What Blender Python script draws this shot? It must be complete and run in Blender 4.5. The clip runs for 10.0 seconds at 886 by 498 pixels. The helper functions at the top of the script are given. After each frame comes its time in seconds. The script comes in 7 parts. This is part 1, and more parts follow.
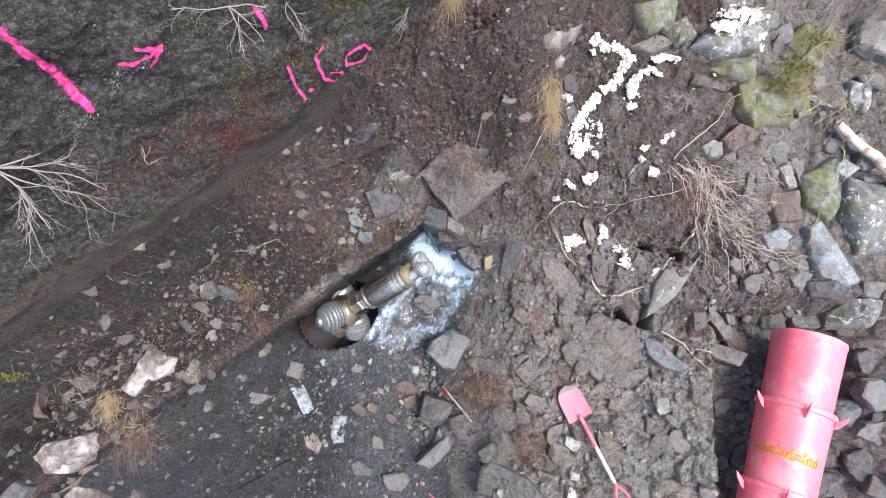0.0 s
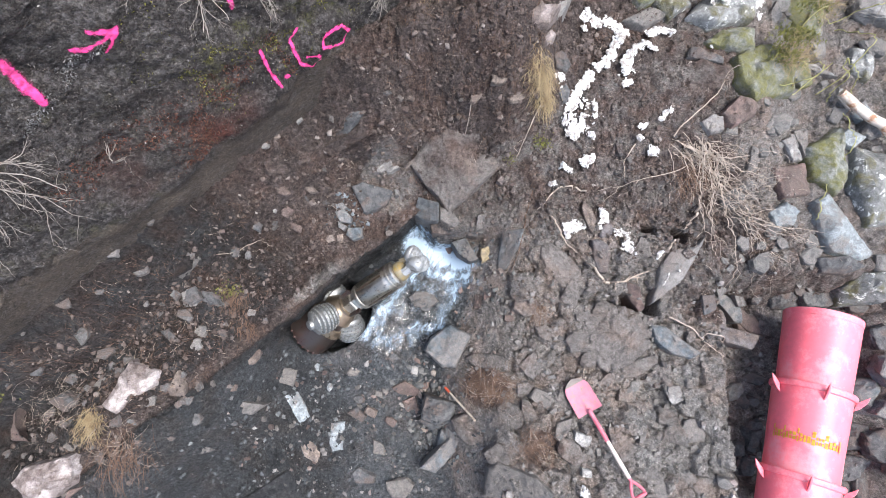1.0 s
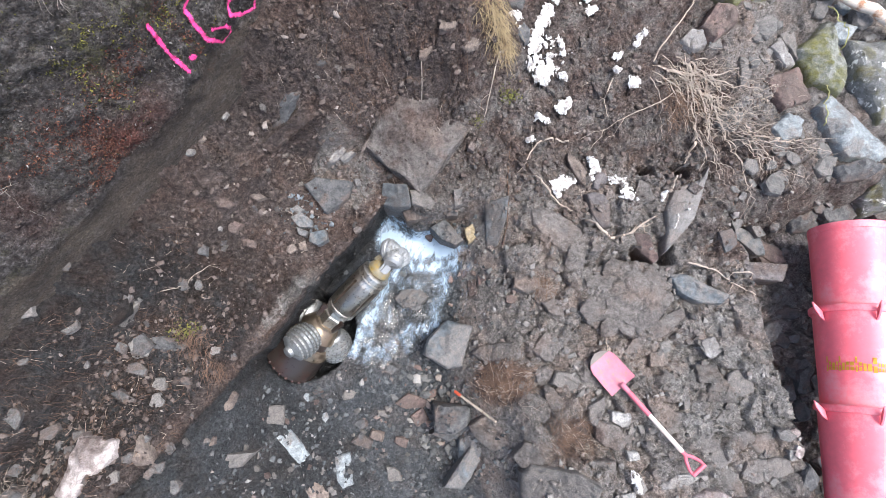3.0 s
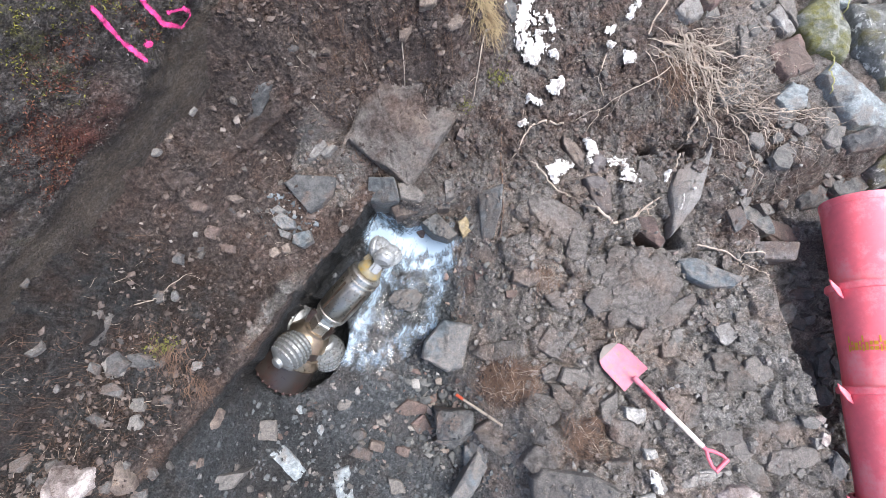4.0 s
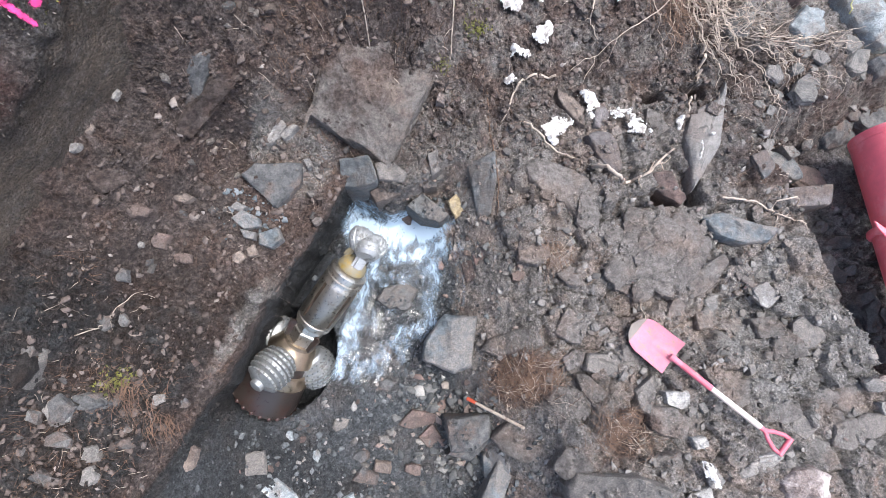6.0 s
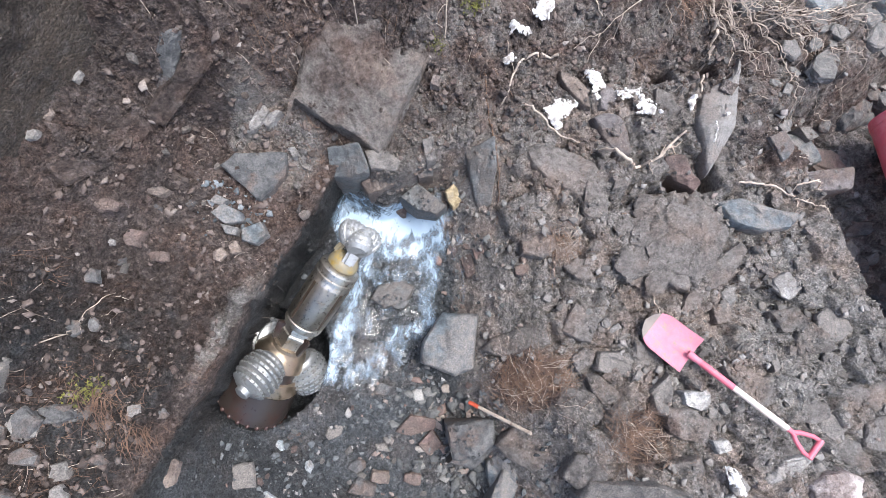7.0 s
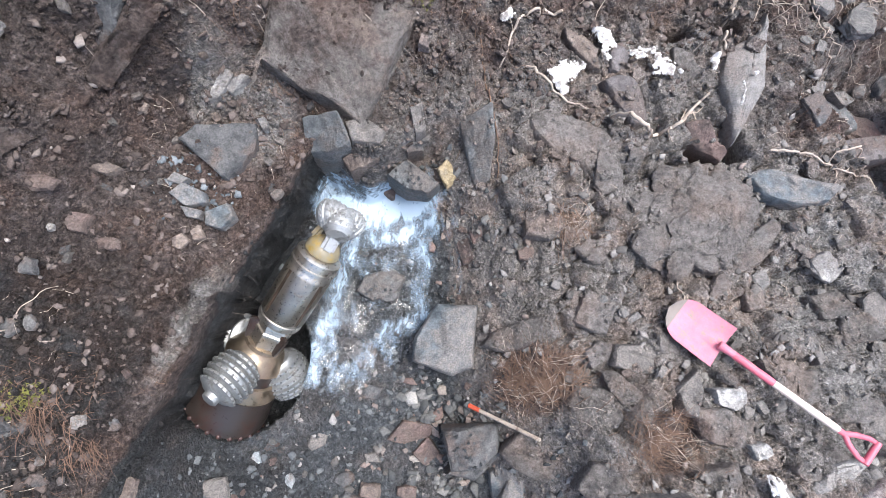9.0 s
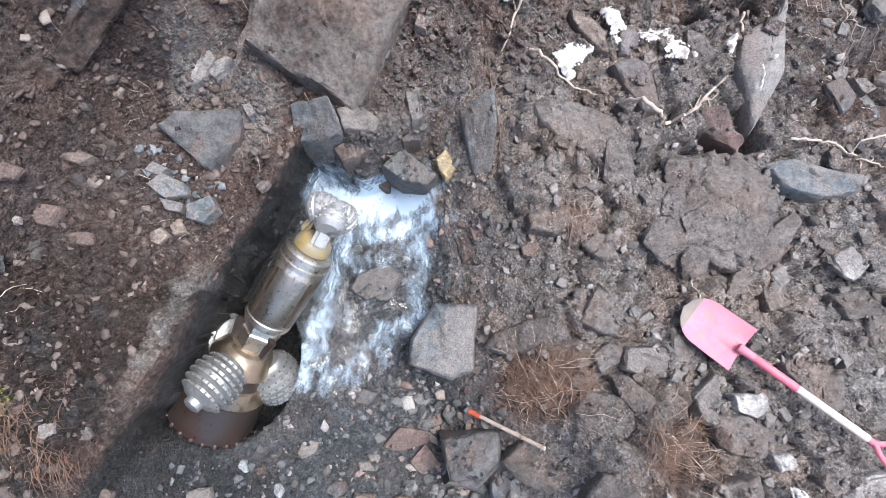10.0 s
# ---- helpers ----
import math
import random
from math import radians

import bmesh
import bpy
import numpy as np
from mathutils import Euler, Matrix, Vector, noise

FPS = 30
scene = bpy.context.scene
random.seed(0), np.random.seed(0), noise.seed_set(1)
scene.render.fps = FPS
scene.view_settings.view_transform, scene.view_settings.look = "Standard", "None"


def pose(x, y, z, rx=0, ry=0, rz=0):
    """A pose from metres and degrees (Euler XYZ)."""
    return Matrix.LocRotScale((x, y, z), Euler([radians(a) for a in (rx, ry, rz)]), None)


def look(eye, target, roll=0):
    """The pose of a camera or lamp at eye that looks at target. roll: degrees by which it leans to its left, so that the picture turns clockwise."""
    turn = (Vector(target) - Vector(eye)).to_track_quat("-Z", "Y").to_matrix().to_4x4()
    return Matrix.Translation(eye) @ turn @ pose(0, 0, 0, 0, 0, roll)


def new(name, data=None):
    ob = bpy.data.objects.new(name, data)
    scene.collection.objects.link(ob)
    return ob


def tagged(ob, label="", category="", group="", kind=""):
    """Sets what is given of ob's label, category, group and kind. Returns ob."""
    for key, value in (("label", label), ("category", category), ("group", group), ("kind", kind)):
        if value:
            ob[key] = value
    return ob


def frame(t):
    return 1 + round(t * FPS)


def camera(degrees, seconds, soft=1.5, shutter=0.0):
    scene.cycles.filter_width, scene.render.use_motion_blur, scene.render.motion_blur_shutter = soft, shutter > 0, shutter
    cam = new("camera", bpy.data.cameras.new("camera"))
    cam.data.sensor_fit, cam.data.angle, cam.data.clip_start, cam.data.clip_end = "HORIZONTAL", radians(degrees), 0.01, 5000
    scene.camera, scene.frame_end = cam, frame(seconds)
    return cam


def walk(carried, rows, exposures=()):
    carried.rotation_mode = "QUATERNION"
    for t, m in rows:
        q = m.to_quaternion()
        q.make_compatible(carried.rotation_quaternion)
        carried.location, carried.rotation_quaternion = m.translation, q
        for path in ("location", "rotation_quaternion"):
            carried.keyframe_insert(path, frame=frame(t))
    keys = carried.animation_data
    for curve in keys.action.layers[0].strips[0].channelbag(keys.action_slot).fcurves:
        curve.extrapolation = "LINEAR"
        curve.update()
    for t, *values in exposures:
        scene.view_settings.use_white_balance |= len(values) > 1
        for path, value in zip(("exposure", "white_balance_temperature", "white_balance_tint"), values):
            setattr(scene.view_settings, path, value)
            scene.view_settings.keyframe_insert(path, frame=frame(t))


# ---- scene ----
cam = camera(78.0, 10.0, 0.6)
PATH = [
    (0, (-0.03, 0.004, 5.205), (-0.011, 0.296, 3.227), 5.3),
    (0.5, (-0.023, -0.007, 5.079), (0.002, 0.285, 3.101), 5.3),
    (1, (-0.013, -0.027, 4.931), (0.022, 0.265, 2.953), 5.6),
    (1.5, (-0.007, -0.045, 4.765), (0.044, 0.247, 2.787), 6.4),
    (2, (-0.005, -0.061, 4.575), (0.064, 0.233, 2.598), 6.5),
    (2.5, (-0.005, -0.069, 4.39), (0.083, 0.224, 2.413), 6.5),
    (4, (0.015, -0.088, 3.932), (0.134, 0.206, 1.958), 6.6),
    (4.5, (0.001, -0.088, 3.773), (0.138, 0.201, 1.799), 7.3),
    (5, (-0.009, -0.092, 3.616), (0.14, 0.192, 1.642), 7.5),
    (5.5, (-0.008, -0.106, 3.469), (0.146, 0.18, 1.495), 7.2),
    (7, (-0.001, -0.111, 3.048), (0.164, 0.171, 1.074), 7.7),
    (7.5, (0.004, -0.125, 2.938), (0.173, 0.157, 0.965), 7.8),
    (8, (0.012, -0.143, 2.832), (0.18, 0.14, 0.859), 7.4),
    (8.5, (0.017, -0.156, 2.719), (0.187, 0.127, 0.746), 7.5),
    (9, (0.026, -0.168, 2.603), (0.195, 0.12, 0.631), 6.8),
    (9.5, (0.035, -0.161, 2.491), (0.203, 0.125, 0.519), 6.7),
    (10, (0.044, -0.162, 2.401), (0.212, 0.124, 0.429), 6.8),
]
EXPOSE = [(0, 1.47, 6200, 9), (4, 1.54, 6190, 9), (7.5, 1.59, 6130, 9), (10, 1.61, 6150, 9)]
walk(cam, [(t, look(eye, target, roll)) for t, eye, target, roll in PATH], EXPOSE)

from itertools import count

# ---- light: a bright overcast sky, a very wide weak sun
world = bpy.data.worlds.new("world")
scene.world = world
world.use_nodes = True
_n = world.node_tree.nodes
_sky = _n.new("ShaderNodeTexSky")
_sky.sky_type, _sky.sun_disc = "NISHITA", False
_sky.sun_elevation, _sky.sun_rotation = radians(69), radians(100)
_sky.air_density, _sky.dust_density, _sky.ozone_density = 1.0, 4.0, 1.0
_n["Background"].inputs["Strength"].default_value = 0.14
world.node_tree.links.new(_sky.outputs["Color"], _n["Background"].inputs["Color"])
_sun = bpy.data.lights.new("sun", "SUN")
_sun.energy, _sun.angle, _sun.color = 1.4, radians(28), (1.0, 0.98, 0.95)
sun = new("sun", _sun)
sun.matrix_world = look((2.6, -0.6, 7.0), (0, 0, 0))


# ---- materials
def nodes_of(name):
    m = bpy.data.materials.new(name)
    m.use_nodes = True
    nt = m.node_tree
    return m, nt, nt.nodes["Principled BSDF"]


def add(nt, kind, **values):
    n = nt.nodes.new(kind)
    for key, v in values.items():
        n.inputs[key.replace("_", " ")].default_value = v
    return n


def noise_tex(nt, vec, scale, detail=6.0, rough=0.6):
    n = add(nt, "ShaderNodeTexNoise", Scale=scale, Detail=detail, Roughness=rough)
    nt.links.new(vec, n.inputs["Vector"])
    return n.outputs["Fac"]


def ramp(nt, fac, *stops):
    r = nt.nodes.new("ShaderNodeValToRGB")
    e = r.color_ramp.elements
    while len(e) < len(stops):
        e.new(0.5)
    for el, (p, c) in zip(e, stops):
        el.position = p
        el.color = (*c, 1) if isinstance(c, tuple) else (c, c, c, 1)
    nt.links.new(fac, r.inputs["Fac"])
    return r.outputs["Color"]


def mix(nt, fac, a, b, how="MIX"):
    m = nt.nodes.new("ShaderNodeMix")
    m.data_type, m.blend_type = "RGBA", how
    for sock, v in ((m.inputs[0], fac), (m.inputs[6], a), (m.inputs[7], b)):
        if hasattr(v, "is_linked"):
            nt.links.new(v, sock)
        else:
            sock.default_value = v if isinstance(v, (int, float)) else (*v, 1)
    return m.outputs[2]


def math2(nt, how, a, b):
    m = nt.nodes.new("ShaderNodeMath")
    m.operation = how
    for sock, v in zip(m.inputs, (a, b)):
        if hasattr(v, "is_linked"):
            nt.links.new(v, sock)
        else:
            sock.default_value = v
    return m.outputs[0]


def bump(nt, b, h, strength, distance):
    n = add(nt, "ShaderNodeBump", Strength=strength, Distance=distance)
    nt.links.new(h, n.inputs["Height"])
    nt.links.new(n.outputs["Normal"], b.inputs["Normal"])


def stone_mat(name, dark, light, dirt, dirty=0.5, rough=0.8, island=False, spots=None, scale=1.0):
    """Slate and boulder: veined grey with soil lodged on the faces, each piece a little different."""
    m, nt, b = nodes_of(name)
    tc = nt.nodes.new("ShaderNodeTexCoord").outputs["Object"]
    if island:
        rnd = nt.nodes.new("ShaderNodeNewGeometry").outputs["Random Per Island"]
    else:
        rnd = nt.nodes.new("ShaderNodeObjectInfo").outputs["Random"]
    off = nt.nodes.new("ShaderNodeVectorMath")
    off.operation = "ADD"
    nt.links.new(tc, off.inputs[0])
    sc = math2(nt, "MULTIPLY", rnd, 37.0)
    nt.links.new(sc, off.inputs[1])
    v = off.outputs[0]
    big, mid, fine = noise_tex(nt, v, 5 * scale), noise_tex(nt, v, 22 * scale), noise_tex(nt, v, 120 * scale, 4)
    base = ramp(nt, mid, (0.36, dark), (0.64, light))
    tone = ramp(nt, rnd, (0.0, 0.78), (0.5, 0.96), (1.0, 1.15))
    base = mix(nt, 1.0, base, tone, "MULTIPLY")
    wpos = nt.nodes.new("ShaderNodeNewGeometry").outputs["Position"]
    speck = add(nt, "ShaderNodeTexVoronoi", Scale=130.0, Randomness=1.0)
    nt.links.new(wpos, speck.inputs["Vector"])
    sk = nt.nodes.new("ShaderNodeSeparateColor")
    nt.links.new(speck.outputs["Color"], sk.inputs[0])
    grain = mix(nt, 0.7, ramp(nt, fine, (0.36, 0.66), (0.64, 1.28)), ramp(nt, sk.outputs[0], (0.0, 0.86), (0.8, 1.03), (1.0, 1.2)), "MULTIPLY")
    base = mix(nt, 0.75, base, grain, "MULTIPLY")
    if spots:
        sp = ramp(nt, noise_tex(nt, v, 14 * scale, 8, 0.7), (spots[0], 0.0), (spots[0] + 0.06, 1.0))
        base = mix(nt, sp, base, spots[1])
    soil = ramp(nt, big, (0.60 - 0.3 * dirty, 0.0), (0.68 - 0.24 * dirty, 1.0))
    soilm = math2(nt, "MULTIPLY", soil, ramp(nt, mid, (0.25, 0.25), (0.6, 1.0)))
    base = mix(nt, soilm, base, mix(nt, 1.0, dirt, grain, "MULTIPLY"))
    nt.links.new(base, b.inputs["Base Color"])
    b.inputs["Roughness"].default_value = rough
    b.inputs["Specular IOR Level"].default_value = 0.3
    bump(nt, b, math2(nt, "ADD", math2(nt, "ADD", mid, math2(nt, "MULTIPLY", big, 1.2)), math2(nt, "ADD", math2(nt, "MULTIPLY", fine, 0.32), math2(nt, "MULTIPLY", soilm, 0.25))), 0.8, 0.018)
    return m


PEAT, GREYSOIL = (0.115, 0.09, 0.078), (0.176, 0.16, 0.147)
ROCK = {
    "g": stone_mat("grey slate", (0.086, 0.083, 0.077), (0.165, 0.158, 0.147), (0.165, 0.148, 0.135), 0.9),
    "b": stone_mat("blue-grey slate", (0.075, 0.088, 0.096), (0.15, 0.17, 0.182), GREYSOIL, 0.65, 0.6),
    "c": stone_mat("clean pale slate", (0.17, 0.19, 0.195), (0.32, 0.345, 0.35), GREYSOIL, 0.4, 0.6),
    "d": stone_mat("dark slate", (0.06, 0.06, 0.062), (0.13, 0.128, 0.125), PEAT, 0.4),
    "r": stone_mat("red stone", (0.12, 0.084, 0.074), (0.22, 0.155, 0.135), PEAT, 0.7),
    "t": stone_mat("tan stone", (0.15, 0.12, 0.10), (0.27, 0.22, 0.185), PEAT, 0.6),
    "p": stone_mat("pale stone", (0.21, 0.202, 0.19), (0.38, 0.365, 0.343), GREYSOIL, 0.7),
    "w": stone_mat("pink-white quartz", (0.30, 0.26, 0.245), (0.56, 0.50, 0.475), (0.13, 0.10, 0.09), 0.62),
    "m": stone_mat("mossy boulder", (0.12, 0.125, 0.10), (0.24, 0.24, 0.215), (0.13, 0.125, 0.045), 0.6, 0.9),
    "u": stone_mat("smooth split slate", (0.155, 0.147, 0.138), (0.225, 0.213, 0.202), (0.165, 0.142, 0.128), 0.5, 0.7),
    "v": stone_mat("purple-grey slate", (0.105, 0.094, 0.092), (0.175, 0.158, 0.156), PEAT, 0.5),
    "k": stone_mat("damp blue-grey slate", (0.078, 0.083, 0.085), (0.15, 0.155, 0.155), (0.12, 0.105, 0.095), 0.6, 0.6),
    "o": stone_mat("pinkish pale stone", (0.22, 0.18, 0.168), (0.38, 0.325, 0.30), PEAT, 0.6),
    "y": stone_mat("ochre stone", (0.26, 0.20, 0.11), (0.44, 0.36, 0.23), GREYSOIL, 0.15),
    "l": stone_mat("lichened boulder", (0.15, 0.15, 0.14), (0.26, 0.26, 0.25), (0.12, 0.11, 0.06), 0.3, 0.9, spots=(0.56, (0.62, 0.62, 0.58))),
}


def ground_mat(name, wall=False, speck=1.0):
    m, nt, b = nodes_of(name)
    geo = nt.nodes.new("ShaderNodeNewGeometry").outputs["Position"]
    att = nt.nodes.new("ShaderNodeVertexColor")
    att.layer_name = "zone"
    sep = nt.nodes.new("ShaderNodeSeparateColor")
    nt.links.new(att.outputs["Color"], sep.inputs[0])
    huge, big, mid = noise_tex(nt, geo, 1.3, 4), noise_tex(nt, geo, 6), noise_tex(nt, geo, 28, 8, 0.65)
    fine, grit = noise_tex(nt, geo, 75, 7, 0.72), noise_tex(nt, geo, 320, 3, 0.6)
    vor = add(nt, "ShaderNodeTexVoronoi", Scale=75.0, Randomness=1.0)
    nt.links.new(geo, vor.inputs["Vector"])
    crumbs = vor.outputs["Color"]
    crumb = nt.nodes.new("ShaderNodeSeparateColor")
    nt.links.new(crumbs, crumb.inputs[0])
    if wall:
        streaks = nt.nodes.new("ShaderNodeMapping")
        streaks.inputs["Rotation"].default_value = (0, radians(25), radians(-38.5))
        streaks.inputs["Scale"].default_value = (0.22, 1.0, 1.5)
        nt.links.new(geo, streaks.inputs["Vector"])
        col = ramp(nt, mid, (0.34, (0.040, 0.034, 0.031)), (0.5, (0.086, 0.076, 0.070)), (0.66, (0.17, 0.156, 0.148)))
        moss = ramp(nt, big, (0.52, 0.0), (0.66, 1.0))
        col = mix(nt, math2(nt, "MULTIPLY", moss, math2(nt, "MULTIPLY", sep.outputs[1], ramp(nt, fine, (0.4, 0.1), (0.6, 1.0)))), col, (0.085, 0.085, 0.026))
        red = ramp(nt, huge, (0.42, 0.0), (0.62, 1.0))
        col = mix(nt, math2(nt, "MULTIPLY", red, math2(nt, "MULTIPLY", sep.outputs[0], 0.95)), col, mix(nt, mid, (0.045, 0.016, 0.013), (0.16, 0.06, 0.043)))
        col = mix(nt, math2(nt, "MULTIPLY", sep.outputs[2], ramp(nt, noise_tex(nt, streaks.outputs[0], 9, 5, 0.6), (0.34, 0.35), (0.62, 1.0))), col, mix(nt, noise_tex(nt, streaks.outputs[0], 24, 6, 0.65), (0.046, 0.034, 0.026), (0.185, 0.15, 0.12)))
    else:
        peat = ramp(nt, mid, (0.30, (0.034, 0.026, 0.023)), (0.5, (0.104, 0.082, 0.073)), (0.72, (0.185, 0.154, 0.139)))
        grey = ramp(nt, mid, (0.26, (0.113, 0.101, 0.091)), (0.5, (0.234, 0.214, 0.196)), (0.76, (0.345, 0.32, 0.295)))
        wet = ramp(nt, mid, (0.30, (0.05, 0.053, 0.056)), (0.5, (0.092, 0.098, 0.102)), (0.72, (0.165, 0.171, 0.175)))
        pale = ramp(nt, mid, (0.32, (0.165, 0.154, 0.142)), (0.68, (0.33, 0.313, 0.29)))
        pz = math2(nt, "ADD", sep.outputs[0], math2(nt, "MULTIPLY", math2(nt, "SUBTRACT", big, 0.5), 1.3))
        col = mix(nt, ramp(nt, pz, (0.35, 0.0), (0.65, 1.0)), grey, peat)
        wz = math2(nt, "ADD", sep.outputs[1], math2(nt, "MULTIPLY", math2(nt, "SUBTRACT", big, 0.5), 0.9))
        col = mix(nt, ramp(nt, wz, (0.35, 0.0), (0.65, 1.0)), col, wet)
        # Where the peat and second channels overlap, the colour is multiplied darker.
        peat_dark = math2(nt, "MINIMUM", math2(nt, "MULTIPLY", math2(nt, "MULTIPLY", sep.outputs[0], sep.outputs[1]), 1.9), 1.0)
        col = mix(nt, peat_dark, col, mix(nt, 1.0, col, (0.44, 0.425, 0.415), "MULTIPLY"))
        lz = math2(nt, "ADD", sep.outputs[2], math2(nt, "MULTIPLY", math2(nt, "SUBTRACT", big, 0.5), 1.2))
        col = mix(nt, ramp(nt, lz, (0.4, 0.0), (0.75, 1.0)), col, pale)
        rust = ramp(nt, noise_tex(nt, geo, 3.4, 5, 0.6), (0.47, 0.0), (0.62, 1.0))
        col = mix(nt, math2(nt, "MULTIPLY", rust, 0.38), col, mix(nt, 1.0, col, (1.25, 0.93, 0.76), "MULTIPLY"))
    col = mix(nt, 0.8, col, ramp(nt, noise_tex(nt, geo, 3.0, 6, 0.65), (0.36, 0.74), (0.5, 1.0), (0.64, 1.22)), "MULTIPLY")
    col = mix(nt, 0.6 * speck, col, ramp(nt, crumb.outputs[0], (0.0, 0.6), (0.35, 0.92), (0.7, 1.12), (0.94, 1.3), (1.0, 1.7)), "MULTIPLY")
    col = mix(nt, 0.3 + 0.45 * speck, col, ramp(nt, fine, (0.37, 0.55), (0.5, 1.04), (0.64, 1.5)), "MULTIPLY")
    col = mix(nt, 0.35 + 0.25 * speck, col, ramp(nt, grit, (0.38, 0.55), (0.62, 1.5)), "MULTIPLY")
    if speck < 1:
        col = mix(nt, 1.0, col, (0.90, 0.885, 0.875), "MULTIPLY")
    col = mix(nt, 1.0, col, (0.83, 0.83, 0.84), "MULTIPLY")
    nt.links.new(col, b.inputs["Base Color"])
    if wall:
        b.inputs["Roughness"].default_value = 0.9
    else:
        nt.links.new(ramp(nt, math2(nt, "MULTIPLY", sep.outputs[1], big), (0.25, 0.92), (0.6, 0.55)), b.inputs["Roughness"])
    b.inputs["Specular IOR Level"].default_value = 0.25
    h = math2(nt, "ADD", math2(nt, "MULTIPLY", vor.outputs["Distance"], -0.7 * speck), math2(nt, "ADD", fine, math2(nt, "MULTIPLY", grit, 0.4)))
    bump(nt, b, h, 1.0, 0.023)
    return m


def plain(name, col, rough, metal=0.0, vary=0.25, scale=30.0, worn=None, wornat=0.6, bumps=0.2, coat=0.0):
    """Paint, metal or plastic with blotches, fine grain and a worn or dirty layer."""
    m, nt, b = nodes_of(name)
    tc = nt.nodes.new("ShaderNodeTexCoord").outputs["Object"]
    big, fine = noise_tex(nt, tc, scale * 0.3, 5), noise_tex(nt, tc, scale * 3, 5, 0.7)
    c = mix(nt, vary, col, ramp(nt, big, (0.3, 0.45), (0.7, 1.5)), "MULTIPLY")
    c = mix(nt, vary, c, ramp(nt, fine, (0.3, 0.6), (0.7, 1.3)), "MULTIPLY")
    r = ramp(nt, fine, (0.3, max(0.05, rough - 0.12)), (0.7, min(1.0, rough + 0.15)))
    if worn:
        w = ramp(nt, math2(nt, "ADD", noise_tex(nt, tc, scale * 0.5, 8, 0.7), math2(nt, "MULTIPLY", fine, 0.15)), (wornat, 0.0), (wornat + 0.12, 1.0))
        c = mix(nt, w, c, worn)
        nt.links.new(math2(nt, "MULTIPLY", math2(nt, "SUBTRACT", 1.0, w), metal), b.inputs["Metallic"])
    else:
        b.inputs["Metallic"].default_value = metal
    nt.links.new(c, b.inputs["Base Color"])
    nt.links.new(r, b.inputs["Roughness"])
    b.inputs["Coat Weight"].default_value = coat
    bump(nt, b, math2(nt, "ADD", big, fine), bumps, 0.004)
    return m


PLASTIC = plain("red polyethylene", (0.95, 0.18, 0.225), 0.42, 0, 0.2, 5, (0.93, 0.30, 0.33), 0.56, 0.15)
YELLOWINK = plain("yellow print", (0.75, 0.50, 0.06), 0.5, 0, 0.2, 60)
FADEDINK = plain("faded yellow print", (0.78, 0.36, 0.16), 0.5, 0, 0.4, 60)
PINKSTEEL = plain("pink enamel", (0.50, 0.155, 0.21), 0.6, 0, 0.3, 45, (0.24, 0.18, 0.15), 0.60, 0.2)
PINKSHAFT = plain("pink sleeve", (0.55, 0.12, 0.165), 0.45, 0, 0.2, 20, (0.4, 0.25, 0.22), 0.7)
ASH = plain("pale ash shaft", (0.66, 0.55, 0.48), 0.6, 0, 0.2, 25, (0.45, 0.34, 0.28), 0.68)
MUDTIP = plain("muddy steel", (0.20, 0.172, 0.152), 0.75, 0.1, 0.3, 30)
STEEL = plain("wet ground steel", (0.52, 0.475, 0.41), 0.33, 0.95, 0.4, 14, (0.24, 0.17, 0.11), 0.66, 0.15)
CUTTER = plain("grey cutter steel", (0.33, 0.335, 0.328), 0.46, 0.75, 0.5, 30, (0.13, 0.12, 0.108), 0.6, 0.3)
BITSTEEL = plain("worn grey bit steel", (0.36, 0.365, 0.36), 0.5, 0.6, 0.4, 30, (0.10, 0.095, 0.085), 0.6, 0.3)
BUTTON = plain("carbide button", (0.13, 0.13, 0.125), 0.4, 0.6, 0.2, 60)
BRONZE = plain("stained bronze-coloured steel", (0.11, 0.083, 0.058), 0.42, 0.85, 0.7, 9, (0.045, 0.03, 0.022), 0.52, 0.2)
RUST = plain("red-brown steel", (0.052, 0.029, 0.023), 0.36, 0.4, 0.6, 10, (0.025, 0.019, 0.016), 0.47, 0.2)
REDKNOB = plain("rust-red button", (0.05, 0.026, 0.022), 0.45, 0.2, 0.3, 40)
YELLOWPAINT = plain("worn yellow paint", (0.33, 0.22, 0.045), 0.42, 0.0, 0.6, 22, (0.20, 0.17, 0.11), 0.44, 0.25)
DARKSTEEL = plain("dark wet steel", (0.045, 0.04, 0.038), 0.35, 0.7, 0.3, 20)
